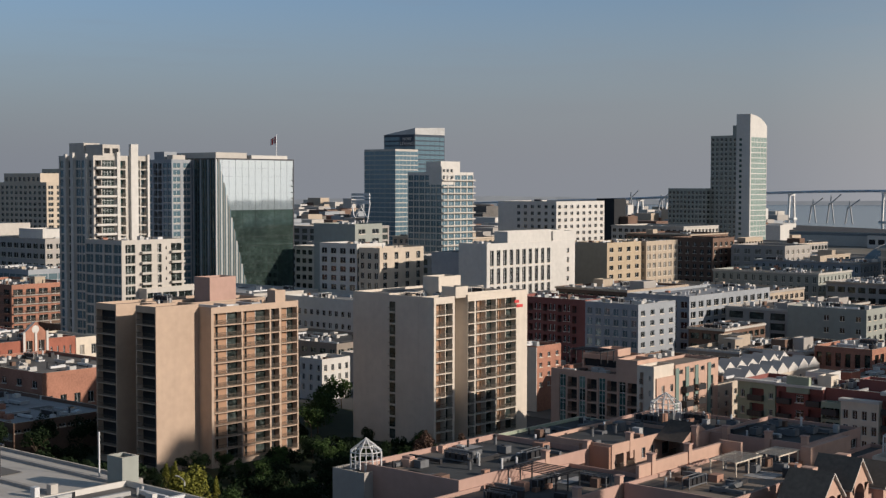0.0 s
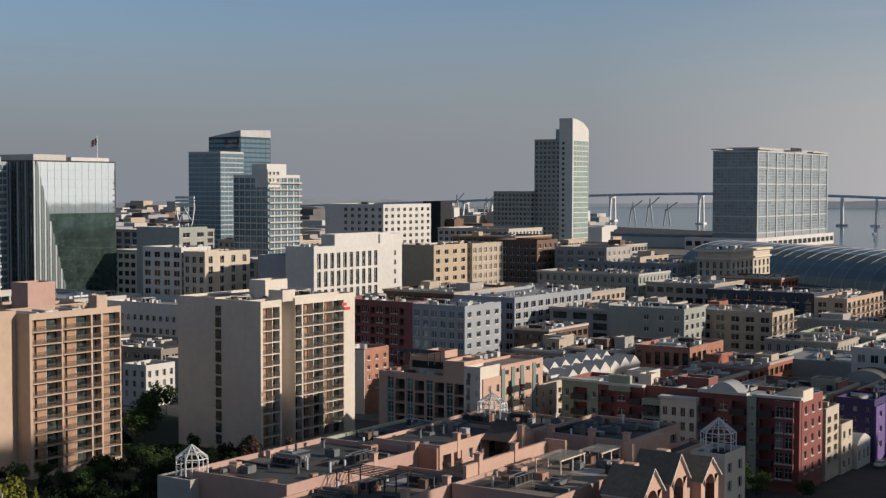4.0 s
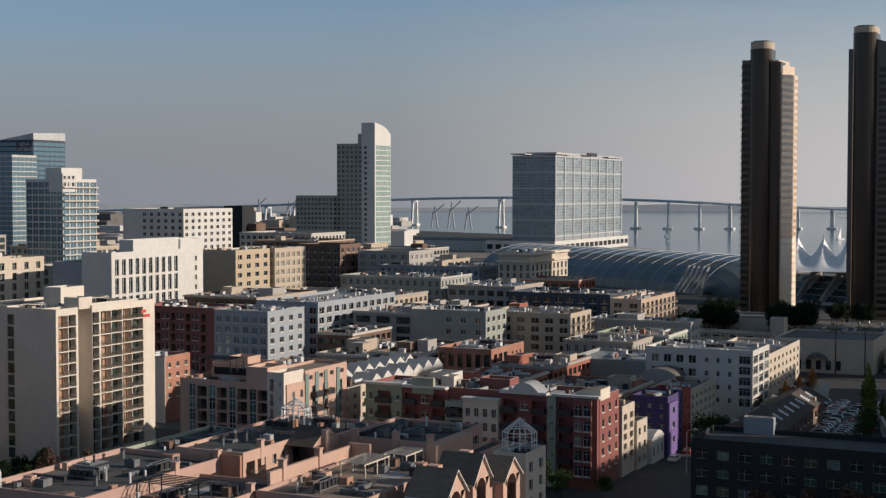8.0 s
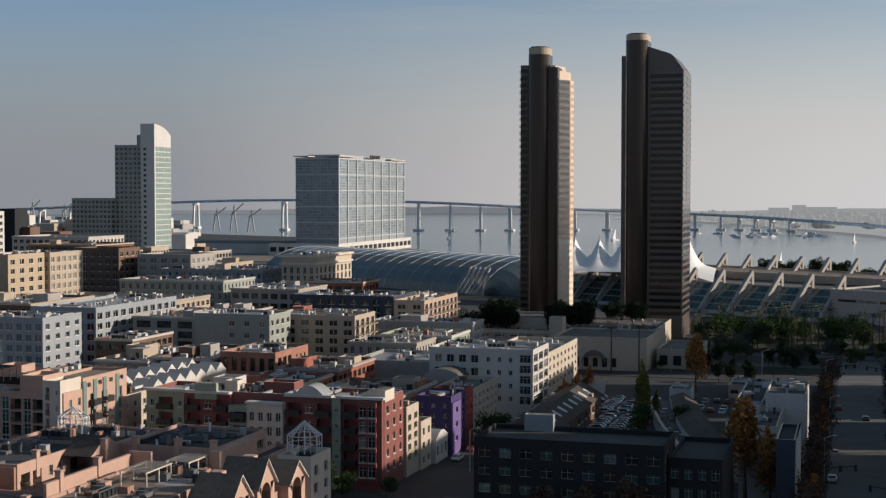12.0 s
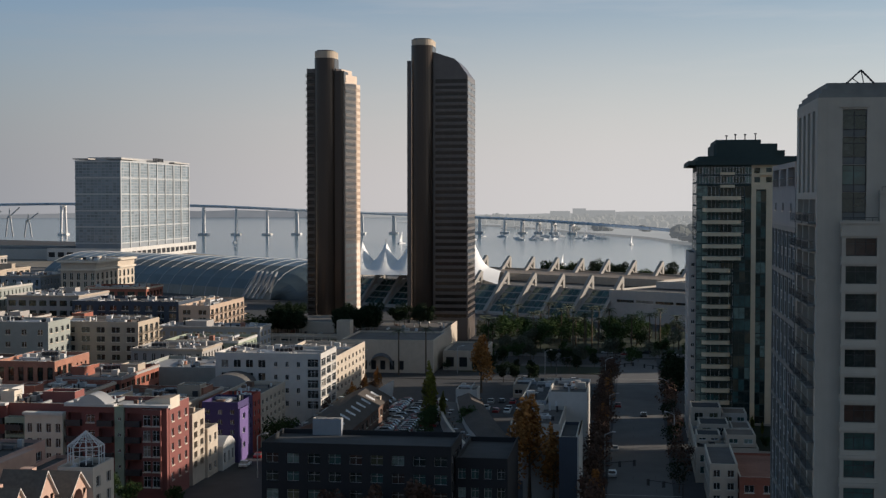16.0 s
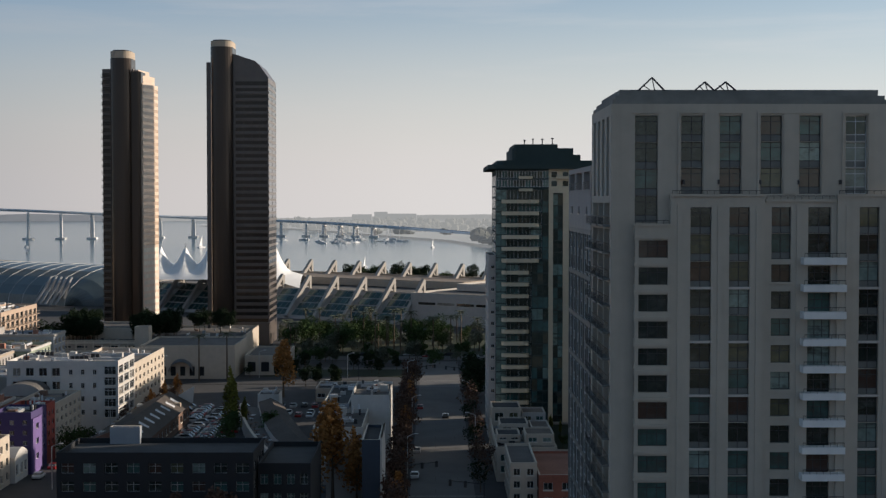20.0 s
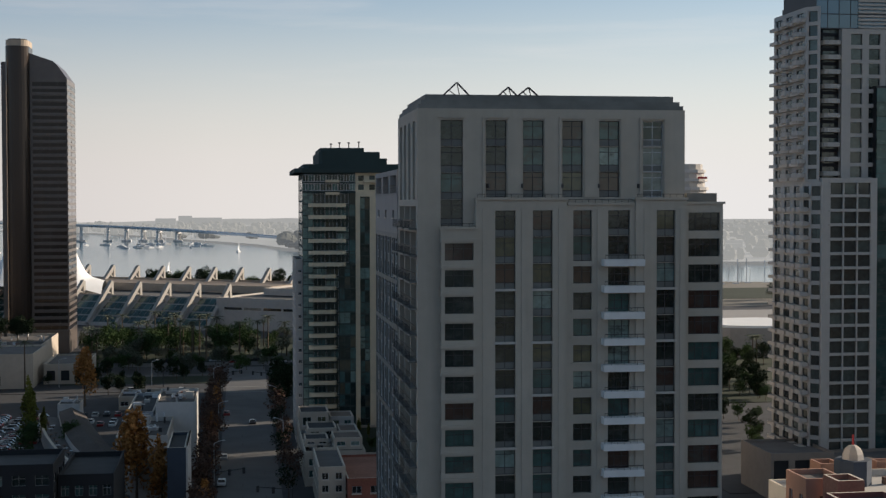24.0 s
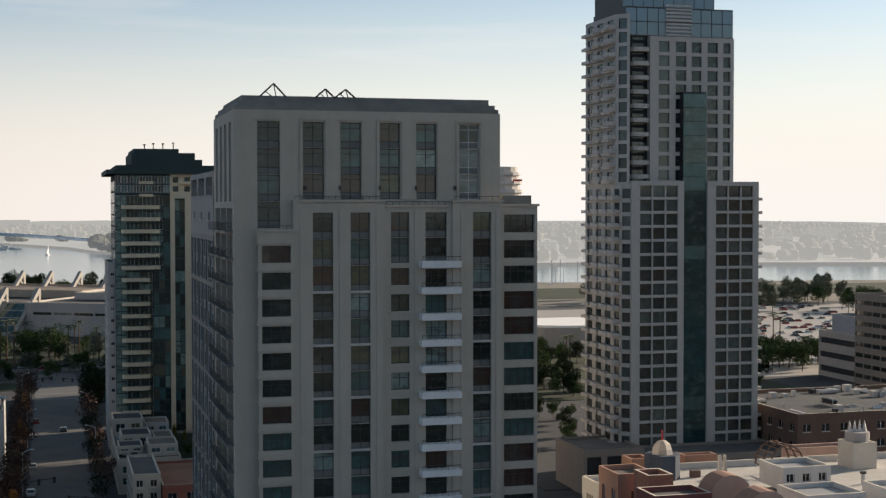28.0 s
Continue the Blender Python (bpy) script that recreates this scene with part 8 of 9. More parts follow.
def fin(x, ya, za, yb, zb, foot):
    """A triangular concrete truss across the hall's front."""
    m = Mesh()
    m.bar((x, ya, za), (x, yb, zb), 0.95, "pier")
    m.bar((x, yb, zb), (x, yb, foot), 0.8, "pier")
    m.bar((x, ya + (yb - ya) * 0.55, za + (zb - za) * 0.55), (x, yb, foot), 0.5, "pier")
    m.bar((x, ya + (yb - ya) * 0.75, za + (zb - za) * 0.75), (x, yb, foot + (zb - foot) * 0.35), 0.4, "pier")
    part("fin", m, cv, label="pale concrete truss fin")


for k in range(12):
    fin(-18.0 * k, -18, 1.0, 1.5, 21.0, 12)
    fin(4 - 18.0 * k, 81, 16, 90, 24.5, 16)
for k in range(4):
    fin(22 + 18.0 * k, 81, 14, 90, 24, 14)
# glass vault wing
va = thing("glass_vault_hall", "long blue-glass barrel vault wing of the convention hall", "hall", (-7, 690, 0), turn=ASKEW)
ns, nl = 12, 20
for s in range(ns):
    m = Mesh()
    a0, a1 = math.pi * s / ns, math.pi * (s + 1) / ns
    for k in range(nl):
        x0, x1 = -470 + 240 * k / nl, -470 + 240 * (k + 1) / nl
        m.quad([(x0, 20 - 44 * math.cos(a0), 22 * math.sin(a0)), (x1, 20 - 44 * math.cos(a0), 22 * math.sin(a0)), (x1, 20 - 44 * math.cos(a1), 22 * math.sin(a1)), (x0, 20 - 44 * math.cos(a1), 22 * math.sin(a1))], "vault" if s % 3 else "spandrel")
    m.weld()
    part("roof_strip", m, va)
for k in range(nl + 1):
    m = Mesh()
    x = -470 + 240 * k / nl
    for s in range(ns):
        a0, a1 = math.pi * s / ns, math.pi * (s + 1) / ns
        m.bar((x, 20 - 44 * math.cos(a0), 22 * math.sin(a0)), (x, 20 - 44 * math.cos(a1), 22 * math.sin(a1)), 0.16, "metal")
    part("roof_rib", m, va)
m = Mesh()
for i in range(8):
    for s in range(ns):
        b0, b1 = math.pi / 2 * i / 8, math.pi / 2 * (i + 1) / 8
        a0, a1 = math.pi * s / ns, math.pi * (s + 1) / ns
        m.quad([(-230 + 26 * math.sin(b) * math.sin(a), 20 - 44 * math.cos(a) * (1 - 0.15 * math.sin(b)), 22 * math.sin(a) * math.cos(b)) for b, a in ((b0, a0), (b1, a0), (b1, a1), (b0, a1))], "vault")
m.weld()
part("rounded_end", m, va)
for k in range(5):
    m = Mesh()
    x = -226 - 4.2 * k
    pts = [(x + 7 * math.sin(t * 0.42), -34 + 1.6 * t - 0.05 * t * t, 2 + 15 * math.sin(t * 0.33)) for t in range(10)]
    for p0, p1 in zip(pts[:-1], pts[1:]):
        m.bar(p0, p1, 0.5, "metal")
    part("steel_arch", m, va)
building("low_terminal", "low grey sheds along the bay front", -480, -360, 900, 980, 9, "concrete", "roof", far=True)
building("low_terminal", "low pale sheds near the bay hotel", -700, -560, 1300, 1400, 10, "offwhite", "roof", far=True)
building("parking_garage", "long grey parking garage with open decks", -480, -400, 800, 840, 22, "concrete", "roof", front=[Z(12, 5, 0.92, 0.45, "p", glass="dark", frame=None)], side=[Z(6, 5, 0.92, 0.45, "p", glass="dark", frame=None)], base=1, far=True)
round_hall = thing("round_hall", "low round hall with a pale roof near the bay", "hall", (209, 541, 0))
ring = [(209 + 30 * math.cos(2 * math.pi * k / 28), 541 + 21 * math.sin(2 * math.pi * k / 28)) for k in range(28)]
prism_part(round_hall, "drum", ring, 0, 11.5, "concrete")
prism_part(round_hall, "roof_disc", [(209 + (x - 209) * 0.97, 541 + (y - 541) * 0.97) for x, y in ring], 11.5, 12.4, "sail")

# ---- white tents ----
tents = thing("tent_roof", "white fabric tent roof with pointed peaks", "tent", (-125, 760, 0))
m = Mesh()
peaks = [-163.5, -150.5, -137, -124, -111, -99, -87.7]


def tent_z(x, y):
    z = 24.5
    for p in peaks:
        d = math.hypot((x - p) * 1.0, (y - 760) * 0.45)
        z = max(z, 24.5 + 12.0 * max(0.0, 1 - d / 9.5) ** 2.2)
    return z - 6.0 * (abs(y - 760) / 20) ** 2 - max(0, x + 88) * 0.3


xs = [-174 + 1.25 * i for i in range(82)]
ys = [740 + 2.5 * j for j in range(17)]
for i in range(len(xs) - 1):
    for j in range(len(ys) - 1):
        m.quad([(xs[a], ys[b], tent_z(xs[a], ys[b])) for a, b in ((i, j), (i + 1, j), (i + 1, j + 1), (i, j + 1))], "sail")
place(m, "canopy", tents)
for p in peaks:
    mp = Mesh()
    mp.bar((p, 760, 14), (p, 760, 37.6), 0.2, "wmetal")
    place(mp, "mast", tents)

# ---- bay hotel roof and base ----
bh = [o for o in scene.objects if o.name.startswith("hotel_tower") and "slab hotel" in o.get("label", "")][0]
for x0, x1, y0, y1 in ((-537.5, -522, 1280, 1310), (-508, -489.5, 1282, 1330), (-506, -489.8, 1440, 1490)):
    wing(bh, x0, x1, y0, y1, 97.5, 98.6, "offwhite", "roof", parapet=0.1)
wing(bh, -530, -496, 1300, 1480, 96, 100, "metal", "roof")
for k in range(9):
    rb = Mesh()
    yy = 1282 + 206 * k / 8
    rb.box(-490.6, -489.7, yy - 1.0, yy + 1.0, 12, 96.5, "hotel_rib")
    place(rb, "facade_rib", bh, "white upright facade rib")
for k in range(6):
    rb = Mesh()
    rb.box(-490.6, -489.8, 1282, 1488, 16 + 15.8 * k, 17.3 + 15.8 * k, "hotel_rib", True)
    rb.box(-536, -490.6, 1281.2, 1282, 16 + 15.8 * k, 17.3 + 15.8 * k, "hotel_rib", True)
    place(rb, "facade_band", bh, "white facade band")
for k in range(6):
    bar_m = Mesh()
    bar_m.box(-490.0, -489.6, 1372 + 5.5 * k, 1376 + 5.5 * k, 97.6, 101.2, "dark")
    place(bar_m, "sign_bar", bh, "dark sign bar on the roof edge")
wing(bh, -560, -486, 1270, 1500, 0, 12, "white", "roof", front=[Z(8, 1, 0.7, 0.6, "p", lo=2, hi=10, glass="dark", frame=None)], side=[Z(16, 1, 0.8, 0.6, "p", lo=2, hi=10, glass="dark", frame=None)], far=True)

# ---- long bridge over the bay ----
LINE = [(-2250, 2640, 14), (-1900, 2540, 24), (-1614, 2440, 32), (-1470, 2390, 37), (-1205, 2372, 47.5), (-958, 2265, 51.5), (-747, 2290, 48.5), (-594, 2330, 42), (-423, 2425, 33), (-232, 2490, 24.5), (-90, 2440, 17), (30, 2350, 10), (110, 2290, 4)]
bridge = thing("bridge", "long blue girder bridge on tall concrete piers, colours paled for haze", "bridge", (-700, 2350, -3))


def along(f):
    k = min(int(f), len(LINE) - 2)
    g = f - k
    p = [LINE[max(0, min(len(LINE) - 1, k + d))] for d in (-1, 0, 1, 2)]
    return Vector([0.5 * ((2 * p[1][c]) + (-p[0][c] + p[2][c]) * g + (2 * p[0][c] - 5 * p[1][c] + 4 * p[2][c] - p[3][c]) * g * g + (-p[0][c] + 3 * p[1][c] - 3 * p[2][c] + p[3][c]) * g ** 3) for c in range(3)])


pts = [along(i / 6) for i in range((len(LINE) - 1) * 6 + 1)]
for i in range(0, len(pts) - 1, 6):
    deck, girder, rails = Mesh(), Mesh(), {-1: Mesh(), 1: Mesh()}
    for a, b in zip(pts[i:i + 6], pts[i + 1:i + 7]):
        d = (b - a).normalized()
        s = Vector((-d.y, d.x, 0)).normalized() * 9
        for e0, e1, w in ((-3.4, -0.9, 0.45), (-0.9, 0.0, 1.0)):
            box_m = deck if w == 1.0 else girder
            q = [a - s * w, b - s * w, b + s * w, a + s * w]
            lo = [p + Vector((0, 0, e0)) for p in q]
            hi = [p + Vector((0, 0, e1)) for p in q]
            box_m.quad([lo[0], lo[1], hi[1], hi[0]], "bridge")
            box_m.quad([lo[2], lo[3], hi[3], hi[2]], "bridge")
            box_m.quad(hi, "asphalt")
            box_m.quad(list(reversed(lo)), "bridge")
        for w in (-1, 1):
            rails[w].quad([a + s * w, b + s * w, b + s * w + Vector((0, 0, 1.1)), a + s * w + Vector((0, 0, 1.1))], "bridge")
    for q in (deck, girder, rails[-1], rails[1]):
        q.v = [(round(x), round(y), round(z, 1)) for x, y, z in q.v]
    for m, nm in ((deck, "deck_span"), (girder, "girder"), (rails[-1], "railing"), (rails[1], "railing")):
        m.weld()
        place(m, nm, bridge)
for f in (0.6, 1.2, 1.8, 2.4, 3.0, 3.55, 4.05, 4.95, 5.5, 6.1, 6.45, 6.8, 7.1, 7.4, 7.7, 8.0, 8.25, 8.5, 8.75, 9.0, 9.2, 9.4, 9.6, 9.85):
    p = along(f)
    d = (along(min(f + 0.05, 11.9)) - p).normalized()
    s = Vector((-d.y, d.x, 0)).normalized()
    m = Mesh()
    top = p.z - 4.2
    for w in (-1, 1):
        a, b = p + s * 7.5 * w, p + s * 5.2 * w
        m.bar((a.x, a.y, -1), (b.x, b.y, top - 2), 1.7, "bridge_pier")
    a, b = p - s * 8, p + s * 8
    m.bar((a.x, a.y, top - 1.2), (b.x, b.y, top - 1.2), 1.6, "bridge_pier")
    m.box(p.x - 8, p.x + 8, p.y - 7, p.y + 7, -4, 0.2, "bridge_pier")
    place(m, "pier", bridge, "two-legged concrete pier, colour paled for haze")

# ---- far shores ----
sheet("island", [(-120, 2560), (20, 2180), (60, 1960), (130, 1900), (240, 1640), (420, 1430), (900, 1300), (2200, 1150), (2900, 2400), (1500, 4300), (300, 4400), (-500, 4300), (-620, 3600), (-260, 3000)], 0.2, "far_land_sun_haze", "flat hazy far shore across the bay", "land")
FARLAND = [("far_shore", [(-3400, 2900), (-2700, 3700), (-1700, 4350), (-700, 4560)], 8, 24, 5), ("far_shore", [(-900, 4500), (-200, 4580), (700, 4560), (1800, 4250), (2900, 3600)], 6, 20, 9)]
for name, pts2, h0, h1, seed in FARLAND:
    ridge(name, pts2, h0, h1, "far_land" if seed == 5 else "far_land_sun_haze", "low hazy grey-green land on the horizon", seed)
woods = Mesh()
rnd = random.Random(4)
count = 0
while count < 2600:
    x, y = rnd.uniform(-500, 2200), rnd.uniform(1180, 4000)
    near = 1430 + max(0, (420 - x)) * 1.25 - max(0, x - 420) * 0.17
    if y < near + 15 or x < -0.36 * (y - 1960) + 70 and y > 1960 or x < 60 and y < 2500:
        continue
    if rnd.random() > (1.0 if y < near + 250 else 0.4):
        continue
    count += 1
    r, h = rnd.uniform(5, 13), rnd.uniform(7, 19)
    a0 = rnd.random() * 3
    # more painted haze to the right and far back
    leafy = "far_leaf_sun_haze" if x > 170 or y > 2600 else "far_leaf"
    k = len(woods.v)
    ring_n = 6
    for lv, (rr, zz) in enumerate(((0.75, 0.05), (1.0, 0.45), (0.65, 0.85))):
        for i in range(ring_n):
            a = a0 + 2 * math.pi * i / ring_n
            f = rnd.uniform(0.75, 1.15)
            woods.v.append((x + r * rr * f * math.cos(a), y + r * rr * f * math.sin(a), h * zz * rnd.uniform(0.9, 1.1)))
    woods.v.append((x, y, h))
    for lv in range(2):
        for i in range(ring_n):
            j = (i + 1) % ring_n
            woods.f.append((k + lv * 6 + i, k + lv * 6 + j, k + lv * 6 + 6 + j, k + lv * 6 + 6 + i))
            woods.mi.append(woods.slot(leafy))
    for i in range(ring_n):
        woods.f.append((k + 12 + i, k + 12 + (i + 1) % ring_n, k + 18))
        woods.mi.append(woods.slot(leafy))
tagged(new("far_woods", woods.done("far_woods")), "dark tree clumps on the far shore", "woods", kind="stuff")
town = Mesh()
rnd = random.Random(8)
for k in range(420):
    x, y = rnd.uniform(60, 1900), rnd.uniform(1500, 3600)
    if y < 1700 + max(0, 420 - x) * 1.4 - max(0, x - 420) * 0.2:
        continue
    w, d, h = rnd.uniform(8, 26), rnd.uniform(8, 20), rnd.uniform(6, 15) * (2.2 if rnd.random() < 0.07 else 1)
    town.box(x, x + w, y, y + d, 0, h, rnd.choice(("far_land_sun_haze", "far_leaf_sun_haze")))
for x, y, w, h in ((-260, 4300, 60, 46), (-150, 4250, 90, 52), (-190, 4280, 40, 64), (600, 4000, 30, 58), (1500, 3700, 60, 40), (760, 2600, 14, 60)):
    town.box(x, x + w, y, y + 40, 0, h * 0.45, "far_land_sun_haze")
tagged(new("far_houses", town.done("far_houses")), "small far-shore houses and blocks, pale with painted haze", "houses", kind="stuff")
# ---- harbour quarter on the far left ----
yard = Mesh()
rnd = random.Random(11)
for k in range(900):
    y = rnd.uniform(820, 2600)
    x = rnd.uniform(-2.2 * y, -0.52 * y)
    w, d = rnd.uniform(14, 50), rnd.uniform(14, 40)
    h = rnd.uniform(5, 14) * (2.0 if rnd.random() < 0.1 else 1)
    yard.box(x, x + w, y, y + d, 0, h, rnd.choice(("offwhite", "beige", "concrete", "roof", "brick2", "bluegrey", "white", "brown")))
tagged(new("harbour_sheds", yard.done("harbour_sheds")), "low sheds and houses of the far harbour quarter", "sheds", kind="stuff")
for cx, cy, ch in ((-1300, 2230, 42), (-1240, 2190, 48), (-1010, 2080, 40), (-970, 2060, 46), (-930, 2040, 38), (-1500, 2300, 50), (-1450, 2330, 44)):
    cr = thing("harbour_crane", "grey harbour crane with a slanting jib", "crane", (cx, cy, 0), "harbour cranes")
    m = Mesh()
    for sx in (-6, 6):
        m.bar((cx + sx, cy, 0), (cx + sx * 0.3, cy, ch * 0.7), 0.9, "metal")
    place(m, "frame", cr)
    m = Mesh()
    m.bar((cx - 4, cy, ch * 0.6), (cx + 16, cy + 4, ch), 0.9, "metal")
    m.bar((cx, cy, ch * 0.7), (cx + 1, cy, ch * 0.95), 0.7, "metal")
    place(m, "jib", cr)

# ---- boats ----
boat_hull, boat_sail, boat_mast = Mesh(), Mesh(), Mesh()
hull = [(-0.5, -1.0), (0.5, -1.0), (0.5, 0.4), (0.0, 1.0), (-0.5, 0.4)]
boat_hull.prism([(x * 3.0, y * 6) for x, y in hull], -0.3, 1.3, "wmetal")
boat_hull.box(-0.9, 0.9, -3, 1.2, 1.3, 2.2, "wmetal")
boat_mast.bar((0, 0.5, 1.2), (0, 0.5, 14), 0.12, "wmetal")
boat_sail.quad([(0, 0.3, 2.2), (0.5, -5, 2.2), (0, 0.3, 13.5)], "sail")
boat_sail.quad([(0, 0.3, 13.5), (0.45, -5, 2.25), (-0.05, 0.3, 2.2)], "sail")
hull_me, sail_me, mast_me = boat_hull.done("hull"), boat_sail.done("sail"), boat_mast.done("mast")


def boat(x, y, turn, sail, size=1.0):
    b = thing("sailing_boat" if sail else "moored_boat", "small white sailing boat under sail" if sail else "small white yacht at a mooring", "boat", (x, y, -3.0), "boats in the bay", turn)
    b.scale = (size, size, size)
    part("hull", hull_me, b)
    part("mast", mast_me, b)
    if sail:
        part("sail", sail_me, b)


for x, y, s in ((-68, 1330, 0.75), (-4, 1900, 1.0), (-620, 1750, 1.2), (-560, 1900, 1.3), (-500, 1700, 1.0), (-320, 1900, 1.2)):
    boat(x, y, x * 0.1, True, s)
rnd = random.Random(3)
for k in range(34):
    boat(-330 + 290 * rnd.random(), 2080 + 230 * rnd.random(), rnd.random() * 3, False, rnd.uniform(0.9, 1.5))
for k in range(14):
    boat(330 + 190 * rnd.random(), 1010 + 0.0 * k + 26 * rnd.random() + 0.0, rnd.choice((0.2, 0.3, 3.3)), False, rnd.uniform(0.9, 1.6))

# ---- trees ----
def crown_mesh(name, leaf, w, h, n, seed, cone=0.0, fine=1.0):
    """A crown of many small leaf clusters spread over an uneven, gappy volume from height 0 to h."""
    rnd = random.Random(seed)
    m = Mesh()
    lobes = [(rnd.uniform(-0.45, 0.45) * w, rnd.uniform(-0.45, 0.45) * w, rnd.uniform(0.2, 0.85) * h, rnd.uniform(0.28, 0.48)) for _ in range(9)]
    for i in range(n):
        lx, ly, lz, lr = rnd.choice(lobes)
        a, b, r = rnd.uniform(0, 6.283), rnd.uniform(-1, 1), rnd.uniform(0.55, 1.05) * lr
        s = math.sqrt(1 - b * b)
        z = lz + b * r * h * 0.6
        k = 1 - cone * max(0.0, z / h)
        x, y = (lx + math.cos(a) * s * r * w) * k, (ly + math.sin(a) * s * r * w) * k
        q = rnd.uniform(0.22, 0.5) * fine
        u = Vector((rnd.gauss(0, 1), rnd.gauss(0, 1), rnd.gauss(0, 0.6))).normalized() * q
        v = u.cross(Vector((rnd.gauss(0, 1), rnd.gauss(0, 1), rnd.gauss(0, 1)))).normalized() * q * 0.8
        c = Vector((x, y, max(0.0, z)))
        m.quad([c - u, c - v * 0.8, c + u * 1.1, c + v], leaf)
    return m.done(name)


def trunk_mesh(h, r, spread, seed):
    rnd = random.Random(seed)
    m = Mesh()
    lv = [(0, 1.25), (0.35, 0.8), (0.75, 0.55), (1.0, 0.3)]
    for (fa, ra), (fb, rb) in zip(lv[:-1], lv[1:]):
        for k in range(6):
            a0, a1 = math.pi * k / 3, math.pi * (k + 1) / 3
            m.quad([(r * ra * math.cos(a0), r * ra * math.sin(a0), h * fa), (r * ra * math.cos(a1), r * ra * math.sin(a1), h * fa), (r * rb * math.cos(a1), r * rb * math.sin(a1), h * fb), (r * rb * math.cos(a0), r * rb * math.sin(a0), h * fb)], "bark")
    for k in range(6):
        a = rnd.uniform(0, 6.28)
        z0 = h * rnd.uniform(0.5, 0.95)
        m.bar((0, 0, z0), (spread * math.cos(a), spread * math.sin(a), z0 + spread * rnd.uniform(0.5, 1.1)), r * 0.3, "bark")
    return m.done("trunk")


TREES = {}
KINDS = {
    "green": ("leaf", 1.9, "broad green street tree"), "dark": ("leaf_dark", 1.9, "dense dark green tree"), "yellow": ("leaf_yellow", 0.9, "tall yellow-green columnar tree"),
    "pale": ("leaf_paled", 1.9, "broad green tree by the bay with haze in its colour"), "olive": ("leaf_yellow", 1.8, "broad yellow-green tree turning in autumn"), "orange": ("leaf_orange", 1.15, "tall tree with orange autumn leaves"), "red": ("leaf_red", 1.5, "street tree with russet leaves"),
}


def tree(kind, x, y, h, z=0.0, sparse=1.0):
    leaf, wide, label = KINDS[kind]
    key = (kind, sparse, int(x * 7 + y * 3) % 3)
    if key not in TREES:
        w = 0.26 * wide
        cone = 0.72 if kind in ("orange", "yellow") else 0.15
        TREES[key] = (trunk_mesh(0.5, 0.018, 0.16 * wide, key[2]), crown_mesh("crown", leaf, 2.9 * wide, 7.8, int((1500 if wide > 1.4 else 4200) * sparse), key[2] * 5 + len(kind), cone, 0.8 if wide > 1.4 else 0.42))
    tr, cr = TREES[key]
    t = thing(kind + "_tree", label, "tree", (x, y, z), "trees", (x * 1.7 + y) % 6.28)
    p = part("trunk", tr, t)
    p.scale = (h, h, h)
    low = 0.1 if kind in ("orange", "yellow") else 0.24
    c = part("crown", cr, t, (0, 0, h * low))
    k = h * (1 - low) / 7.8
    c.scale = (k, k, k)


palm_crown, palm_trunk = Mesh(), Mesh()
for i in range(16):
    a = 2 * math.pi * i / 16 + (i % 2) * 0.2
    lift = 0.9 if i % 2 else 0.35
    pts = [(r, lift * r - 0.28 * r * r) for r in (0.0, 0.6, 1.2, 1.9, 2.5)]
    for (ra, za), (rb, zb) in zip(pts[:-1], pts[1:]):
        wa, wb = 0.34 * (1 - ra / 2.9), 0.34 * (1 - rb / 2.9)
        c, s = math.cos(a), math.sin(a)
        palm_crown.quad([(ra * c - wa * s, ra * s + wa * c, za - 0.12), (rb * c - wb * s, rb * s + wb * c, zb - 0.12), (rb * c, rb * s, zb), (ra * c, ra * s, za)], "leaf_paled")
        palm_crown.quad([(ra * c, ra * s, za), (rb * c, rb * s, zb), (rb * c + wb * s, rb * s - wb * c, zb - 0.12), (ra * c + wa * s, ra * s - wa * c, za - 0.12)], "leaf_paled")
palm_crown.weld()
for k in range(7):
    a0, a1 = 2 * math.pi * k / 7, 2 * math.pi * (k + 1) / 7
    palm_trunk.quad([(0.3 * math.cos(a0), 0.3 * math.sin(a0), 0), (0.3 * math.cos(a1), 0.3 * math.sin(a1), 0), (0.2 * math.cos(a1), 0.2 * math.sin(a1), 1), (0.2 * math.cos(a0), 0.2 * math.sin(a0), 1)], "bark")
palm_crown_me, palm_trunk_me = palm_crown.done("fronds"), palm_trunk.done("trunk")


def palm(x, y, h, z=0.0):
    t = thing("palm_tree", "tall palm tree with a bare trunk", "tree", (x, y, z), "palms", x % 6)
    p = part("trunk", palm_trunk_me, t)
    p.scale = (1, 1, h)
    c = part("fronds", palm_crown_me, t, (0, 0, h))
    c.scale = (1.25, 1.25, 1.25)


rnd = random.Random(21)
# belt before the convention hall
for k in range(90):
    x, y = -150 + 200 * rnd.random(), 536 + 88 * rnd.random()
    if -150 < x < -65 and y < 612:
        continue
    tree("green" if rnd.random() < 0.6 else "pale", x, y, rnd.uniform(5, 10), sparse=0.7)
for k in range(26):
    x = -64 + 120 * rnd.random()
    palm(x, 540 + 80 * rnd.random(), rnd.uniform(9, 15))
for x, y in ((-24, 548), (-19, 552), (-14, 545), (-10, 556), (-29, 556), (-17, 562), (290, 520), (296, 525), (-79, 462), (-70, 464), (-143, 470)):
    palm(x, y, rnd.uniform(12, 16))
for k in range(40):
    tree("green" if k % 2 else "pale", -60 + 90 * rnd.random(), 500 + 36 * rnd.random(), rnd.uniform(4, 8))
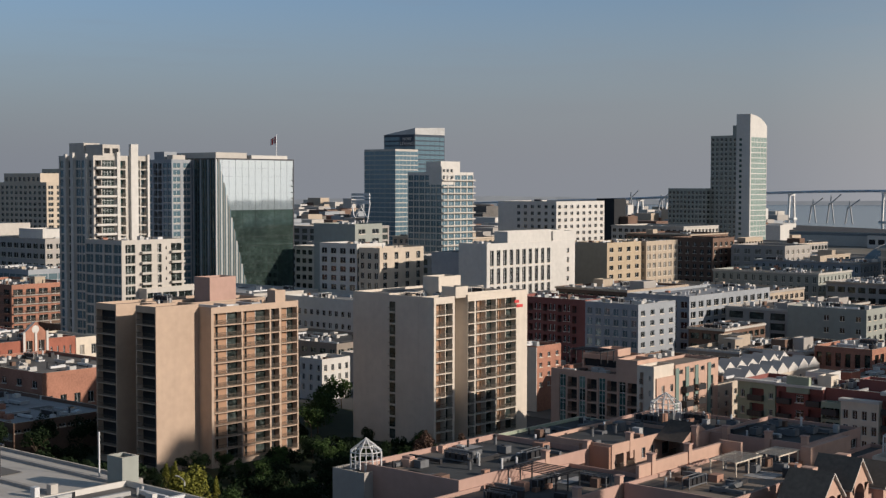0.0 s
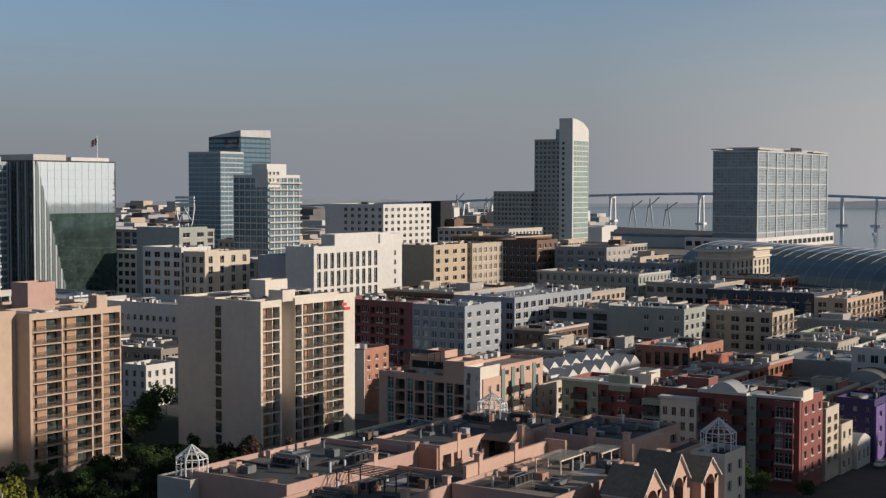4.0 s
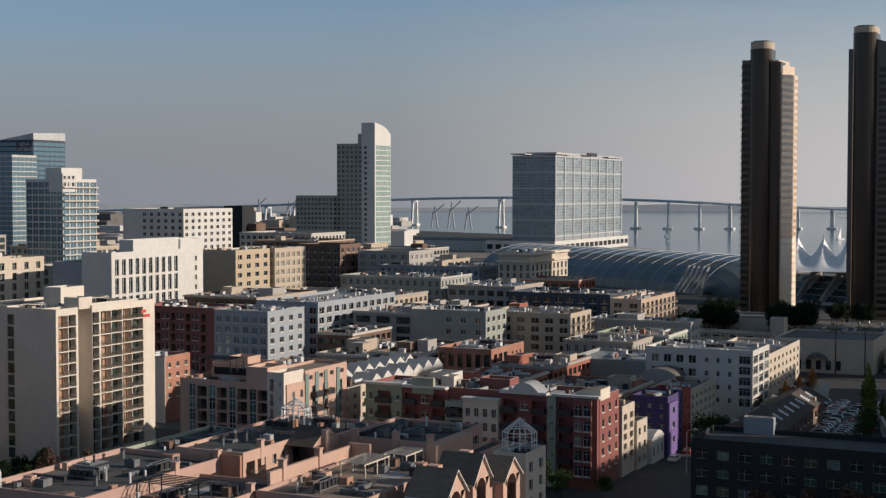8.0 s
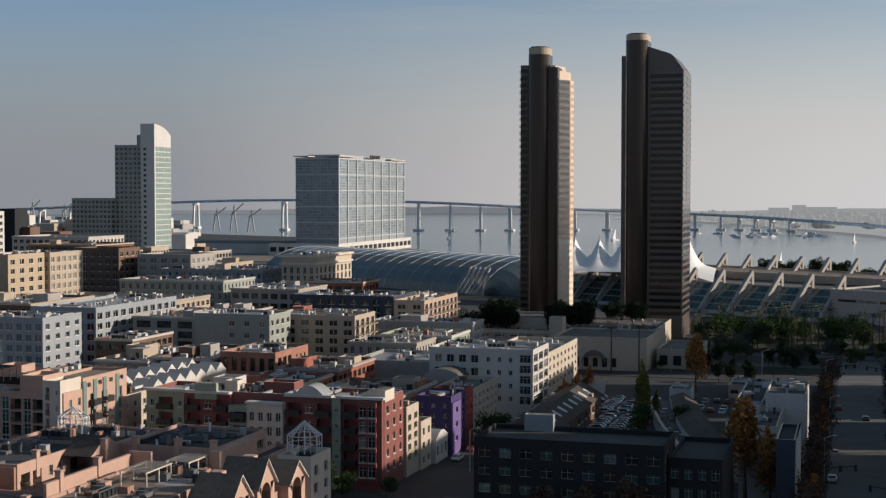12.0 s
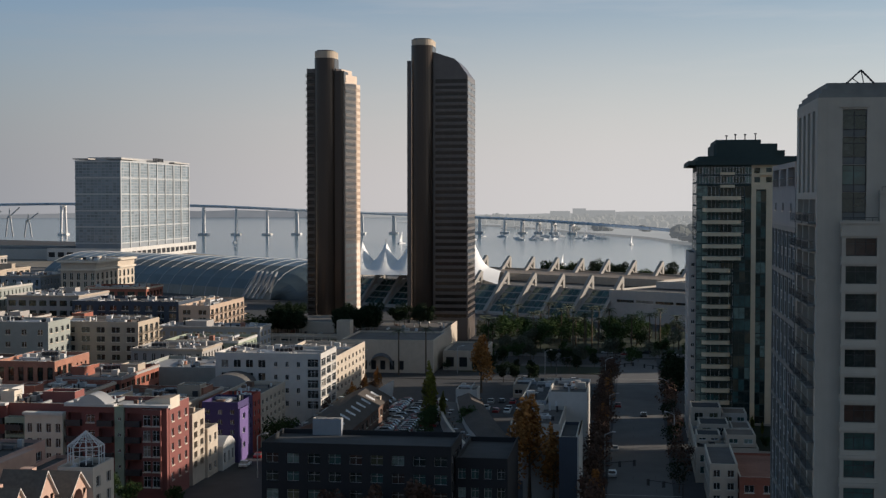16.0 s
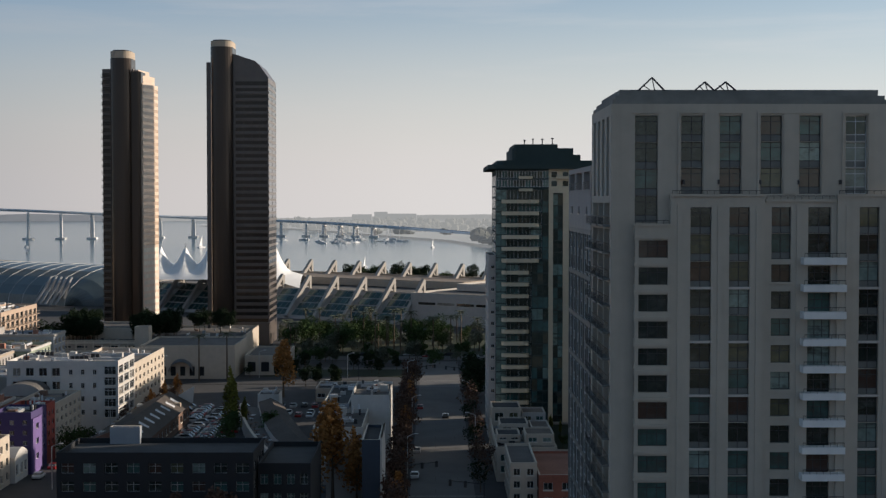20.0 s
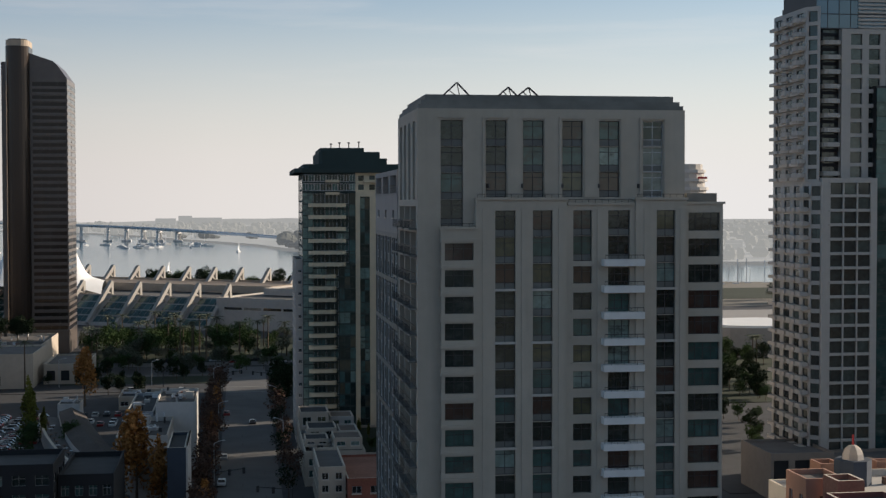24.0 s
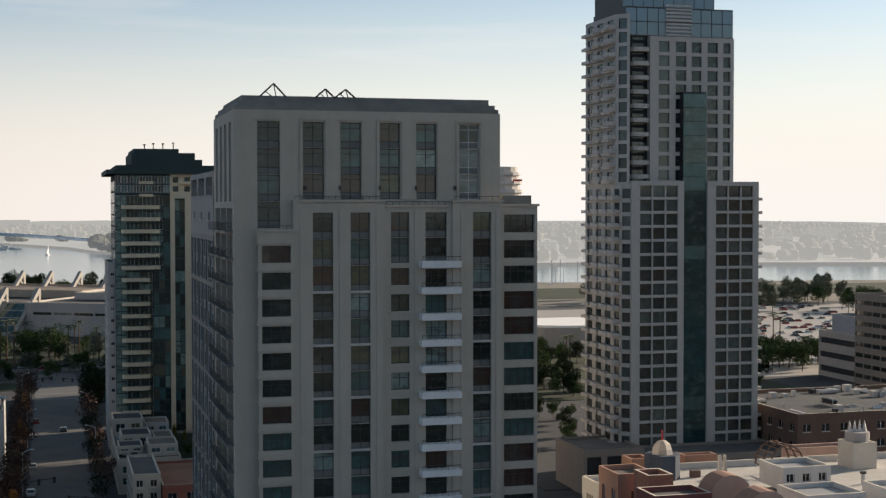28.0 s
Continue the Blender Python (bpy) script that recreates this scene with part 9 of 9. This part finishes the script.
# trees on the podium of the twin towers
for k in range(22):
    x = -150 + 72 * rnd.random()
    tree("dark", x, 534 + 24 * rnd.random(), rnd.uniform(6, 10), 9.1 if x > -142 else 0)
for k in range(20):
    tree("dark", -138 + 14 * rnd.random(), 503 + 8 * rnd.random(), rnd.uniform(6, 10), 9.1)
    tree("dark", -112 + 16 * rnd.random(), 505 + 25 * rnd.random(), rnd.uniform(6, 11), 9.1)
for x, y, h in ((-150, 530, 14), (-155, 520, 13), (-147, 515, 12), (-162, 530, 12), (-152, 545, 13)):
    tree("dark", x, y, h)
# lot and street
for kind, x, y, h in (("yellow", -53.4, 359, 17), ("green", -52, 346, 8), ("green", -51, 338, 7), ("yellow", -50, 362, 9), ("orange", -46.7, 424, 19), ("orange", -20.5, 274, 22), ("orange", -15.5, 270, 15), ("orange", -24, 268, 13), ("red", -44, 233, 11), ("red", -36, 231, 12), ("red", -52, 232, 10), ("green", -42, 350, 7)):
    tree(kind, x, y, h, sparse=0.6 if kind in ("orange", "yellow") else 1.0)
for k in range(14):
    tree("red", -7.4 + rnd.uniform(-1, 1), 250 + 15 * k, rnd.uniform(7, 11), sparse=0.3)
for k in range(22):
    tree("red" if k % 4 else "orange", -8.6 + rnd.uniform(-1.4, 1.6), 228 + 10.5 * k, rnd.uniform(6, 10), sparse=0.3)
for k in range(12):
    tree("red" if k % 3 else "dark", 9.5 + rnd.uniform(-0.8, 1.5), 285 + 13 * k, rnd.uniform(7, 11), sparse=0.3)
for x, y, z in ROOF_SHRUBS:
    tree("yellow" if int(x) % 2 else "green", x, y, 3.2, z)
for y in (412, 420, 428, 436):
    tree("dark", 11 + rnd.uniform(-1, 2), y, 12)
for k in range(8):
    tree("orange" if k % 2 else "red", -79.5, 356 + 10 * k, rnd.uniform(5, 8), sparse=0.6)
for x, y, h in ((-84, 318, 8), (-83, 326, 7), (-100, 254, 7), (-95, 252, 6), (-108, 253, 6), (-88, 256, 5), (-146, 350, 8), (-148, 344, 7), (-205, 318, 12), (-212, 312, 10), (-208, 326, 11), (-222, 330, 9), (-140, 505, 9), (-142, 495, 8), (-141, 485, 8)):
    tree("green", x, y, h)
# gardens round the beige towers
for k in range(64):
    x, y = -226 + 56 * rnd.random(), 158 + 72 * rnd.random()
    if x < -222 and y > 182:
        continue
    tree("dark" if k % 4 else "green", x, y, 0.75 * rnd.uniform(4.5, 8))
under = Mesh()
urnd = random.Random(77)
for k in range(130):
    cx, cy = urnd.uniform(-262, -186), urnd.uniform(152, 231)
    if -255 < cx < -224 and 174 < cy < 216 or cy > 210 and cx > -200:
        continue
    cr_, ch_ = urnd.uniform(1.8, 3.4), urnd.uniform(1.6, 3.6)
    for i in range(260):
        a_, b_ = urnd.uniform(0, 6.283), urnd.uniform(0.05, 1) ** 0.6
        c_ = Vector((cx + cr_ * b_ * math.cos(a_), cy + cr_ * b_ * math.sin(a_), 0.16 + max(0.05, ch_ * math.sqrt(max(0.0, 1 - b_ * b_)) * urnd.uniform(0.45, 1.1))))
        u_ = Vector((urnd.gauss(0, 1), urnd.gauss(0, 1), urnd.gauss(0, 0.6))).normalized() * urnd.uniform(0.2, 0.42)
        v_ = u_.cross(Vector((urnd.gauss(0, 1), urnd.gauss(0, 1), urnd.gauss(0, 1)))).normalized() * 0.3
        under.quad([c_ - u_, c_ - v_, c_ + u_, c_ + v_], "leaf_dark")
tagged(new("shrubs", under.done("shrubs")), "dense dark green shrubs in the gardens round the towers", "shrubs", kind="stuff")
for x, y, h in ((-264, 172, 9), (-261, 180, 8), (-258, 166, 8), (-263, 187, 9), (-268, 163, 8), (-278, 162, 8), (-290, 163, 9)):
    tree("dark", x, y, h)
for x, y, h in ((-211, 166, 6.5), (-205, 164, 5.5), (-216, 168, 6), (-199, 166, 5.5)):
    tree("yellow", x, y, h)
for x, y, h in ((-246, 240, 9), (-252, 246, 8), (-240, 232, 9), (-258, 252, 8), (-236, 226, 8), (-250, 262, 10), (-262, 262, 9)):
    tree("green", x, y, h)
for x, y, h in ((-193, 155, 10), (-187, 152, 9), (-199, 158, 8)):
    tree("olive", x, y, h)
for x, y in ((-196, 222), (-192, 216), (-188, 224)):
    tree("red", x, y, 7)
# round the tall towers and the round hall
for k in range(26):
    tree("dark" if k % 3 else "green", 100 + 130 * rnd.random(), 385 + 120 * rnd.random(), rnd.uniform(6, 11))
for k in range(14):
    palm(165 + 130 * rnd.random(), 440 + 70 * rnd.random(), rnd.uniform(9, 14))
for k in range(26):
    y = 300 + 190 * rnd.random()
    tree("dark" if k % 3 else "green", 0.374 * y + rnd.uniform(-7, 7), y, 0.7 * rnd.uniform(5, 9))
for k in range(15):
    tree("green" if k % 3 else "dark", -190 + rnd.uniform(-4, 4), 292 + 17 * k, rnd.uniform(6, 10))
for k in range(10):
    tree("green" if k % 2 else "dark", -176 + 9 * k, 390 + rnd.uniform(-4, 4), rnd.uniform(6, 9))
for k in range(34):
    tree("green", -62 + 66 * rnd.random(), 545 + 50 * rnd.random(), rnd.uniform(8, 12), sparse=0.7)
for k in range(40):
    f = rnd.random()
    tree("pale", 325 + 150 * f, 790 + 30 * rnd.random() - 30 * f, rnd.uniform(9, 15))
for k in range(16):
    tree("pale", 250 + 50 * rnd.random(), 860 + 60 * rnd.random(), rnd.uniform(10, 18))
for k in range(12):
    tree("green", 238 + 30 * rnd.random(), 445 + 40 * rnd.random(), rnd.uniform(7, 11))
for k in range(24):
    b, r = radians(25.5 + 8 * rnd.random()), rnd.uniform(800, 890)
    tree("pale" if k % 2 else "green", r * math.sin(b), r * math.cos(b), rnd.uniform(10, 15))
for k in range(13):
    y = 410 + 8.5 * k
    tree("green" if k % 2 else "dark", 0.365 * y + rnd.uniform(-9, 9), y, rnd.uniform(6, 10))
# hedges and trees beyond the lot
for k in range(20):
    tree("dark", -66 + 58 * rnd.random(), rnd.choice((447, 470, 480, 490)) + 4 * rnd.random(), rnd.uniform(4, 7))
# shore parks
for k in range(46):
    tree("dark" if k % 3 else "green", -70 + 150 * rnd.random(), 930 + 90 * rnd.random(), rnd.uniform(10, 17))
for k in range(30):
    tree("pale", 260 + 260 * rnd.random(), 800 + 60 * rnd.random(), rnd.uniform(10, 18))
for k in range(24):
    tree("green", 250 + 60 * rnd.random(), 455 + 40 * rnd.random(), rnd.uniform(6, 10))
for k in range(16):
    tree("dark", -330 + 130 * rnd.random(), 600 + 40 * rnd.random(), rnd.uniform(7, 12))

# ---- street surface: lines, crossings, kerb islands ----
marks = Mesh()
for k in range(22):
    marks.quad([(-0.2, 180 + 13 * k, 0.03), (0.0, 180 + 13 * k, 0.03), (0.0, 184 + 13 * k, 0.03), (-0.2, 184 + 13 * k, 0.03)], "pavement")
    marks.quad([(4.6, 180 + 13 * k, 0.03), (4.75, 180 + 13 * k, 0.03), (4.75, 184 + 13 * k, 0.03), (4.6, 184 + 13 * k, 0.03)], "pavement")
for yy in (267, 281, 450, 463):
    marks.quad([(-6, yy, 0.03), (10, yy, 0.03), (10, yy + 0.5, 0.03), (-6, yy + 0.5, 0.03)], "concrete")
tagged(new("road_markings", marks.done("road_markings")), "worn white lane and crossing lines", "road marking", kind="structure")
for name, x0, x1, y0, y1, mat in (("lawn", -60, -6, 474, 494, "lawn"), ("pavement", -60, -8, 494, 500, "pavement"), ("lawn", 14, 80, 470, 520, "lawn"), ("lawn", -64, 70, 540, 630, "lawn"), ("lawn", 180, 640, 850, 960, "lawn"), ("lawn", -90, 90, 920, 1040, "lawn"), ("lawn", 110, 238, 402, 522, "lawn"), ("pavement", -60, 200, 524, 536, "pavement")):
    m = Mesh()
    m.box(x0, x1, y0, y1, 0, 0.16, mat)
    tagged(new(name, m.done(name)), "kerbed green verge" if mat == "lawn" else "raised concrete pavement", name, kind="structure")

# ---- cars ----
def car_kind(colour, wheels=True):
    root = thing("parked_car", "parked car with dark windows", "car", (0, 0, -50), "parked cars")
    body = Mesh()
    prof = [(-2.2, 0.35), (2.2, 0.35), (2.25, 0.8), (1.3, 0.95), (-2.0, 1.0), (-2.25, 0.8)]
    cab = [(1.2, 0.95), (0.5, 1.45), (-1.3, 1.48), (-1.95, 1.0)]
    for pr, w, mt in ((prof, 0.9, colour), ):
        for (xa, za), (xb, zb) in zip(pr, pr[1:] + pr[:1]):
            body.quad([(-w, xa, za), (w, xa, za), (w, xb, zb), (-w, xb, zb)][::-1], mt)
        body.quad([(w, x, z) for x, z in pr], mt)
        body.quad([(-w, x, z) for x, z in reversed(pr)], mt)
    body.weld()
    part("body", body, root)
    g = Mesh()
    for (xa, za), (xb, zb) in zip(cab[:-1], cab[1:]):
        g.quad([(-0.78, xa, za), (0.78, xa, za), (0.78, xb, zb), (-0.78, xb, zb)][::-1], colour if za > 1.4 and zb > 1.4 else "glass")
    g.quad([(0.78, x, z) for x, z in cab], "glass")
    g.quad([(-0.78, x, z) for x, z in reversed(cab)], "glass")
    g.weld()
    part("cabin", g, root)
    wh = Mesh()
    wh.prism([(0.33 * math.cos(k * 0.7854), 0.33 * math.sin(k * 0.7854)) for k in range(8)], -0.12, 0.12, "dark")
    me = wh.done("wheel")
    rm = Mesh()
    rm.prism([(0.2 * math.cos(k * 0.7854), 0.2 * math.sin(k * 0.7854)) for k in range(8)], -0.125, 0.125, "metal")
    rim_me = rm.done("rim")
    for sx in (-0.85, 0.85) if wheels else ():
        for sy in (-1.4, 1.4):
            w = part("wheel", me, root, (sx, sy, 0.33))
            w.rotation_euler = (0, math.pi / 2, 0)
            part("rim", rim_me, w, (0, 0, 0.004 if sx > 0 else -0.004))
    return root


CARS = [car_kind(c) for c in ("car_white", "car_dark", "metal", "car_red")]
CAR_AT = []
for k in range(27):
    for x in (-63.8, -58.6, -53.6) if k < 18 else (-72.0, -66.8, -61.6, -56.4):
        if rnd.random() < 0.85:
            CAR_AT.append((x, 322 + 3.1 * k, math.pi / 2))
for k in range(10):
    for y in (386, 391.5, 398, 404):
        if rnd.random() < 0.75:
            CAR_AT.append((-48 + 3.2 * k, y + 0.5 * (k % 2), 0.0))
for y in (300, 312, 334, 352, 371, 390):
    CAR_AT.append((-92 + 5.8 + 0.0 * y, y, 0.0))
for y in (262, 300, 332, 402):
    CAR_AT.append((-4.6, y, 0.0))
for k in range(16):
    CAR_AT.append((-30 + 14 * k * 0.6 + rnd.random() * 3, 531 + rnd.choice((0, 6)) + 4, math.pi / 2))
CAR_AT += [(2.6, 385, 0.0), (-20, 456, 1.57), (-36, 458, 1.57), (30, 458, 1.57), (-240, 262, 0), (-237, 270, 0), (-233, 276, 0), (-246, 280, 1.57), (-252, 287, 0.2), (-286, 190, 1.57), (-276, 190, 1.57), (-262, 191, 1.57)]
for k in range(110):
    y = 530 + 230 * rnd.random()
    CAR_AT.append((0.545 * y - 18 + rnd.random() * 60, 12 * (y // 12), rnd.choice((0.1, 1.6))))
FAR_CARS = [car_kind(c, False) for c in ("car_white", "metal", "car_red", "car_dark")]
for i, c in enumerate(FAR_CARS):
    c.location = (300 + 5 * i, 600, -0.33)
for i, (x, y, a) in enumerate(CAR_AT):
    src = FAR_CARS[i % 4] if x > 200 or y > 300 and i >= 4 else CARS[(i * 7 + i // 3) % 4]
    if i < 4:
        CARS[i].location, CARS[i].rotation_euler = (x, y, 0.0 if not (-80 < x < -14 and 285 < y < 445) else 0.15), (0, 0, a)
    else:
        z = (-0.33 if x > 200 or y > 300 else 0.0) + (0.15 if -78 < x < -14 and 285 < y < 445 else 0.0)
        copy_thing(src, Matrix.Translation((x, y, z)) @ Matrix.Rotation(a, 4, "Z"))

# ---- street lamps, flag ----
def street_lamp(x, y, h, way):
    t = thing("street_lamp", "grey steel street lamp with a curved arm", "lamp", (x, y, 0), "street lamps")
    m = Mesh()
    m.bar((0, 0, 0), (0, 0, h), 0.1, "metal")
    part("pole", m, t)
    m = Mesh()
    pts = [(way * 0.5 * k, h + 0.7 * math.sin(k * 0.4)) for k in range(5)]
    for (xa, za), (xb, zb) in zip(pts[:-1], pts[1:]):
        m.bar((xa, 0, za), (xb, 0, zb), 0.07, "metal")
    arm = part("arm", m, t)
    m = Mesh()
    m.box(way * 2.0 - 0.4, way * 2.0 + 0.4, -0.15, 0.15, h + 0.62, h + 0.78, "wmetal", True)
    part("lamp_head", m, arm)


for x, y, h, w in ((-80, 288, 9, 1), (-188, 150, 9, -1), (-6.2, 360, 9, 1), (9.4, 330, 9, -1), (-6.2, 300, 9, 1), (9.4, 390, 9, -1), (-60, 470, 9, 1), (-90, 452, 9, 1), (-9, 440, 9, 1), (-30, 470, 8, 1), (-80, 340, 9, 1)):
    street_lamp(x, y, h, w)
def signal(x, y, way, reach):
    t = thing("traffic_signal", "dark traffic signal on a long arm over the street", "traffic light", (x, y, 0.0), "traffic signals")
    m = Mesh()
    m.bar((0, 0, 0), (0, 0, 6.2), 0.11, "dmetal")
    part("pole", m, t)
    m = Mesh()
    m.bar((0, 0, 6.0), (way * reach, 0, 6.7), 0.08, "dmetal")
    arm = part("arm", m, t)
    for f in (0.55, 1.0):
        m = Mesh()
        cx, cz = way * reach * f, 6.0 + 0.7 * f
        m.box(cx - 0.28, cx + 0.28, -0.22, 0.22, cz - 1.0, cz + 0.25, "dmetal", True)
        part("signal_head", m, arm)


for x, y, way, reach in ((-6.4, 283, 1, 6.5), (9.2, 264, -1, 6.5), (-6.4, 452, 1, 6.0), (9.2, 448, -1, 6.0), (-26, 466, 1, 5.0), (22, 462, -1, 5.0)):
    signal(x, y, way, reach)
flag = thing("flagpole", "red flag on a steel pole on the glass block", "flag", (-478, 436, 70.7))
m = Mesh()
m.bar((0, 0, 0), (0, 0, 12.5), 0.12, "wmetal")
part("pole", m, flag)
m = Mesh()
for k in range(5):
    xa, xb = -0.75 * k, -0.75 * (k + 1)
    m.quad([(xa, 0.3 * math.sin(k), 8.6 - 0.3 * k), (xb, 0.3 * math.sin(k + 1), 8.4 - 0.3 * k), (xb, 0.3 * math.sin(k + 1), 11.6 - 0.4 * k), (xa, 0.3 * math.sin(k), 12.0 - 0.4 * k)], "red" if k % 2 else "flag_pale")
part("cloth", m, flag)

# ---- roof plant ----
def unit_mesh(kind, metal="metal"):
    m = Mesh()
    if kind == "air_conditioner":
        m.box(-1.0, 1.0, -0.7, 0.7, 0.15, 1.3, metal)
        m.prism([(0.5 * math.cos(k * 0.785), 0.5 * math.sin(k * 0.785)) for k in range(8)], 1.3, 1.5, "dmetal")
        m.box(-0.9, 0.9, -0.6, 0.6, 0.0, 0.15, "dmetal")
    elif kind == "duct":
        m.box(-2.6, 2.6, -0.4, 0.4, 0.3, 0.95, metal)
        m.box(2.0, 2.7, -0.4, 2.2, 0.3, 0.95, metal)
        m.box(-2.3, -2.1, -0.3, 0.3, 0.0, 0.3, "dmetal")
        m.box(1.5, 1.7, -0.3, 0.3, 0.0, 0.3, "dmetal")
    elif kind == "vent_pipe":
        m.prism([(0.28 * math.cos(k * 0.785), 0.28 * math.sin(k * 0.785)) for k in range(8)], 0.0, 1.4, metal)
        m.prism([(0.45 * math.cos(k * 0.785), 0.45 * math.sin(k * 0.785)) for k in range(8)], 1.4, 1.7, "dmetal")
    elif kind == "skylight":
        m.box(-1.0, 1.0, -0.8, 0.8, 0.0, 0.35, "wmetal" if metal == "metal" else metal)
        m.quad([(-0.9, -0.7, 0.36), (0.9, -0.7, 0.36), (0.9, 0.7, 0.6), (-0.9, 0.7, 0.6)], "glass")
    elif kind == "stair_house":
        m.box(-1.8, 1.8, -2.2, 2.2, 0.0, 2.9, "beige")
        m.box(-2.0, 2.0, -2.4, 2.4, 2.9, 3.15, "concrete", True)
        m.quad([(-0.5, -2.21, 0), (0.5, -2.21, 0), (0.5, -2.21, 2.1), (-0.5, -2.21, 2.1)], "dmetal")
    elif kind == "cooling_rack":
        for k in range(4):
            m.box(-2.4 + 1.25 * k, -1.5 + 1.25 * k, -0.5, 0.5, 0.5, 1.5, "dmetal")
        m.bar((-2.6, -0.6, 0.45), (2.6, -0.6, 0.45), 0.08, metal)
        m.bar((-2.6, 0.6, 0.45), (2.6, 0.6, 0.45), 0.08, metal)
        for x in (-2.5, 2.5):
            for y in (-0.6, 0.6):
                m.bar((x, y, 0), (x, y, 1.8), 0.06, metal)
        m.bar((-2.6, -0.6, 1.8), (2.6, -0.6, 1.8), 0.06, metal)
        m.bar((-2.6, 0.6, 1.8), (2.6, 0.6, 1.8), 0.06, metal)
    return m.done(kind)


def roof_fittings(x0, x1, y0, y1, z, seed, dim):
    """Small hoods, pipes, hatches, ducts and patches that crowd one flat roof."""
    rnd = random.Random(seed)
    m = Mesh()
    n = max(5, min(34, int((x1 - x0) * (y1 - y0) / 22)))
    for k in range(n):
        x, y = rnd.uniform(x0 + 1.2, x1 - 1.2), rnd.uniform(y0 + 1.2, y1 - 1.2)
        pick = rnd.random()
        if pick < 0.35:
            w, d, h = rnd.uniform(0.3, 1.0), rnd.uniform(0.3, 1.0), rnd.uniform(0.5, 1.5)
            m.box(x - w, x + w, y - d, y + d, z, z + h, rnd.choice(("dmetal", "brown", "metal", "slate", "terracotta") if dim else ("wmetal", "metal", "offwhite", "white", "brown", "dmetal")))
        elif pick < 0.55:
            m.prism([(x + 0.22 * math.cos(q * 1.047), y + 0.22 * math.sin(q * 1.047)) for q in range(6)], z, z + rnd.uniform(0.8, 2.0), rnd.choice(("metal", "wmetal", "dmetal")))
        elif pick < 0.72:
            w, d = rnd.choice(((rnd.uniform(1.5, 4), 0.28), (0.28, rnd.uniform(1.5, 4))))
            xa, xb, ya, yb = max(x0 + 0.4, x - w), min(x1 - 0.4, x + w), max(y0 + 0.4, y - d), min(y1 - 0.4, y + d)
            m.box(xa, xb, ya, yb, z + 0.25, z + 0.8, rnd.choice(("slate", "dmetal") if dim else ("metal", "wmetal")), True)
            m.box(xa, xa + 0.2, ya, yb, z, z + 0.25, "dmetal")
            m.box(xb - 0.2, xb, ya, yb, z, z + 0.25, "dmetal")
        elif pick < 0.86:
            w, d = rnd.uniform(1.0, 3.0), rnd.uniform(1.0, 3.0)
            m.quad([(max(x0 + 0.4, x - w), max(y0 + 0.4, y - d), z + 0.02 + 0.004 * k), (min(x1 - 0.4, x + w), max(y0 + 0.4, y - d), z + 0.02 + 0.004 * k), (min(x1 - 0.4, x + w), min(y1 - 0.4, y + d), z + 0.02 + 0.004 * k), (max(x0 + 0.4, x - w), min(y1 - 0.4, y + d), z + 0.02 + 0.004 * k)], rnd.choice(("roof_dark", "roof_white", "roof", "roof_tan")))
        else:
            w, d, h = rnd.uniform(0.5, 1.0), rnd.uniform(0.5, 1.0), rnd.uniform(0.9, 1.7)
            m.box(x - w, x + w, y - d, y + d, z, z + h, rnd.choice(("pink", "terracotta", "slate", "peach") if dim else ("offwhite", "beige", "metal", "white", "brick2")))
    return m.done("roof_fittings")


for i, (x0, x1, y0, y1, z, n) in enumerate(CLUTTER):
    if n >= 0 and y1 > 0 and math.hypot(x0, y0) < 640 and x1 - x0 > 4 and y1 - y0 > 4 and z < 58:
        tagged(new("roof_fittings", roof_fittings(x0, x1, y0, y1, z + 0.004, 400 + i, -155 < x0 < -95 and y1 < 240)), "small vents, pipes and hatches crowding a flat roof", "roof fittings", kind="stuff")
UNITS = {k: unit_mesh(k) for k in ("air_conditioner", "duct", "vent_pipe", "skylight", "stair_house", "cooling_rack")}
DIM_UNITS = {k: unit_mesh(k, "slate") for k in UNITS}
WORDS = {"air_conditioner": "grey boxy air conditioner on a flat roof", "duct": "bent sheet-metal duct on a flat roof", "vent_pipe": "capped metal vent pipe on a flat roof", "skylight": "low glass skylight on a flat roof", "stair_house": "plain roof stair house with a door", "cooling_rack": "dark cooling units in a metal rack"}
rnd = random.Random(77)
for x0, x1, y0, y1, z, n in CLUTTER:
    taken = []
    n = n if math.hypot(x0, y0) < 420 else n // 2
    for k in range(n):
        if x1 - x0 < 7 or y1 - y0 < 7:
            break
        kind = rnd.choice(("air_conditioner", "air_conditioner", "air_conditioner", "duct", "duct", "vent_pipe", "skylight", "cooling_rack", "cooling_rack", "stair_house" if n < 8 and k == 0 else "cooling_rack"))
        for tries in range(6):
            x, y = rnd.uniform(x0 + 3.2, x1 - 3.2), rnd.uniform(y0 + 3.2, y1 - 3.2)
            if all(math.hypot(x - a, y - b) > 4.2 for a, b in taken):
                break
        else:
            continue
        taken.append((x, y))
        u = new(kind, DIM_UNITS[kind] if -155 < x < -95 and y < 240 else UNITS[kind])
        u.location = (x, y, z + 0.005)
        u.rotation_euler = (0, 0, rnd.choice((0, math.pi / 2)))
        tagged(u, WORDS[kind], kind.replace("_", " "), "roof plant")
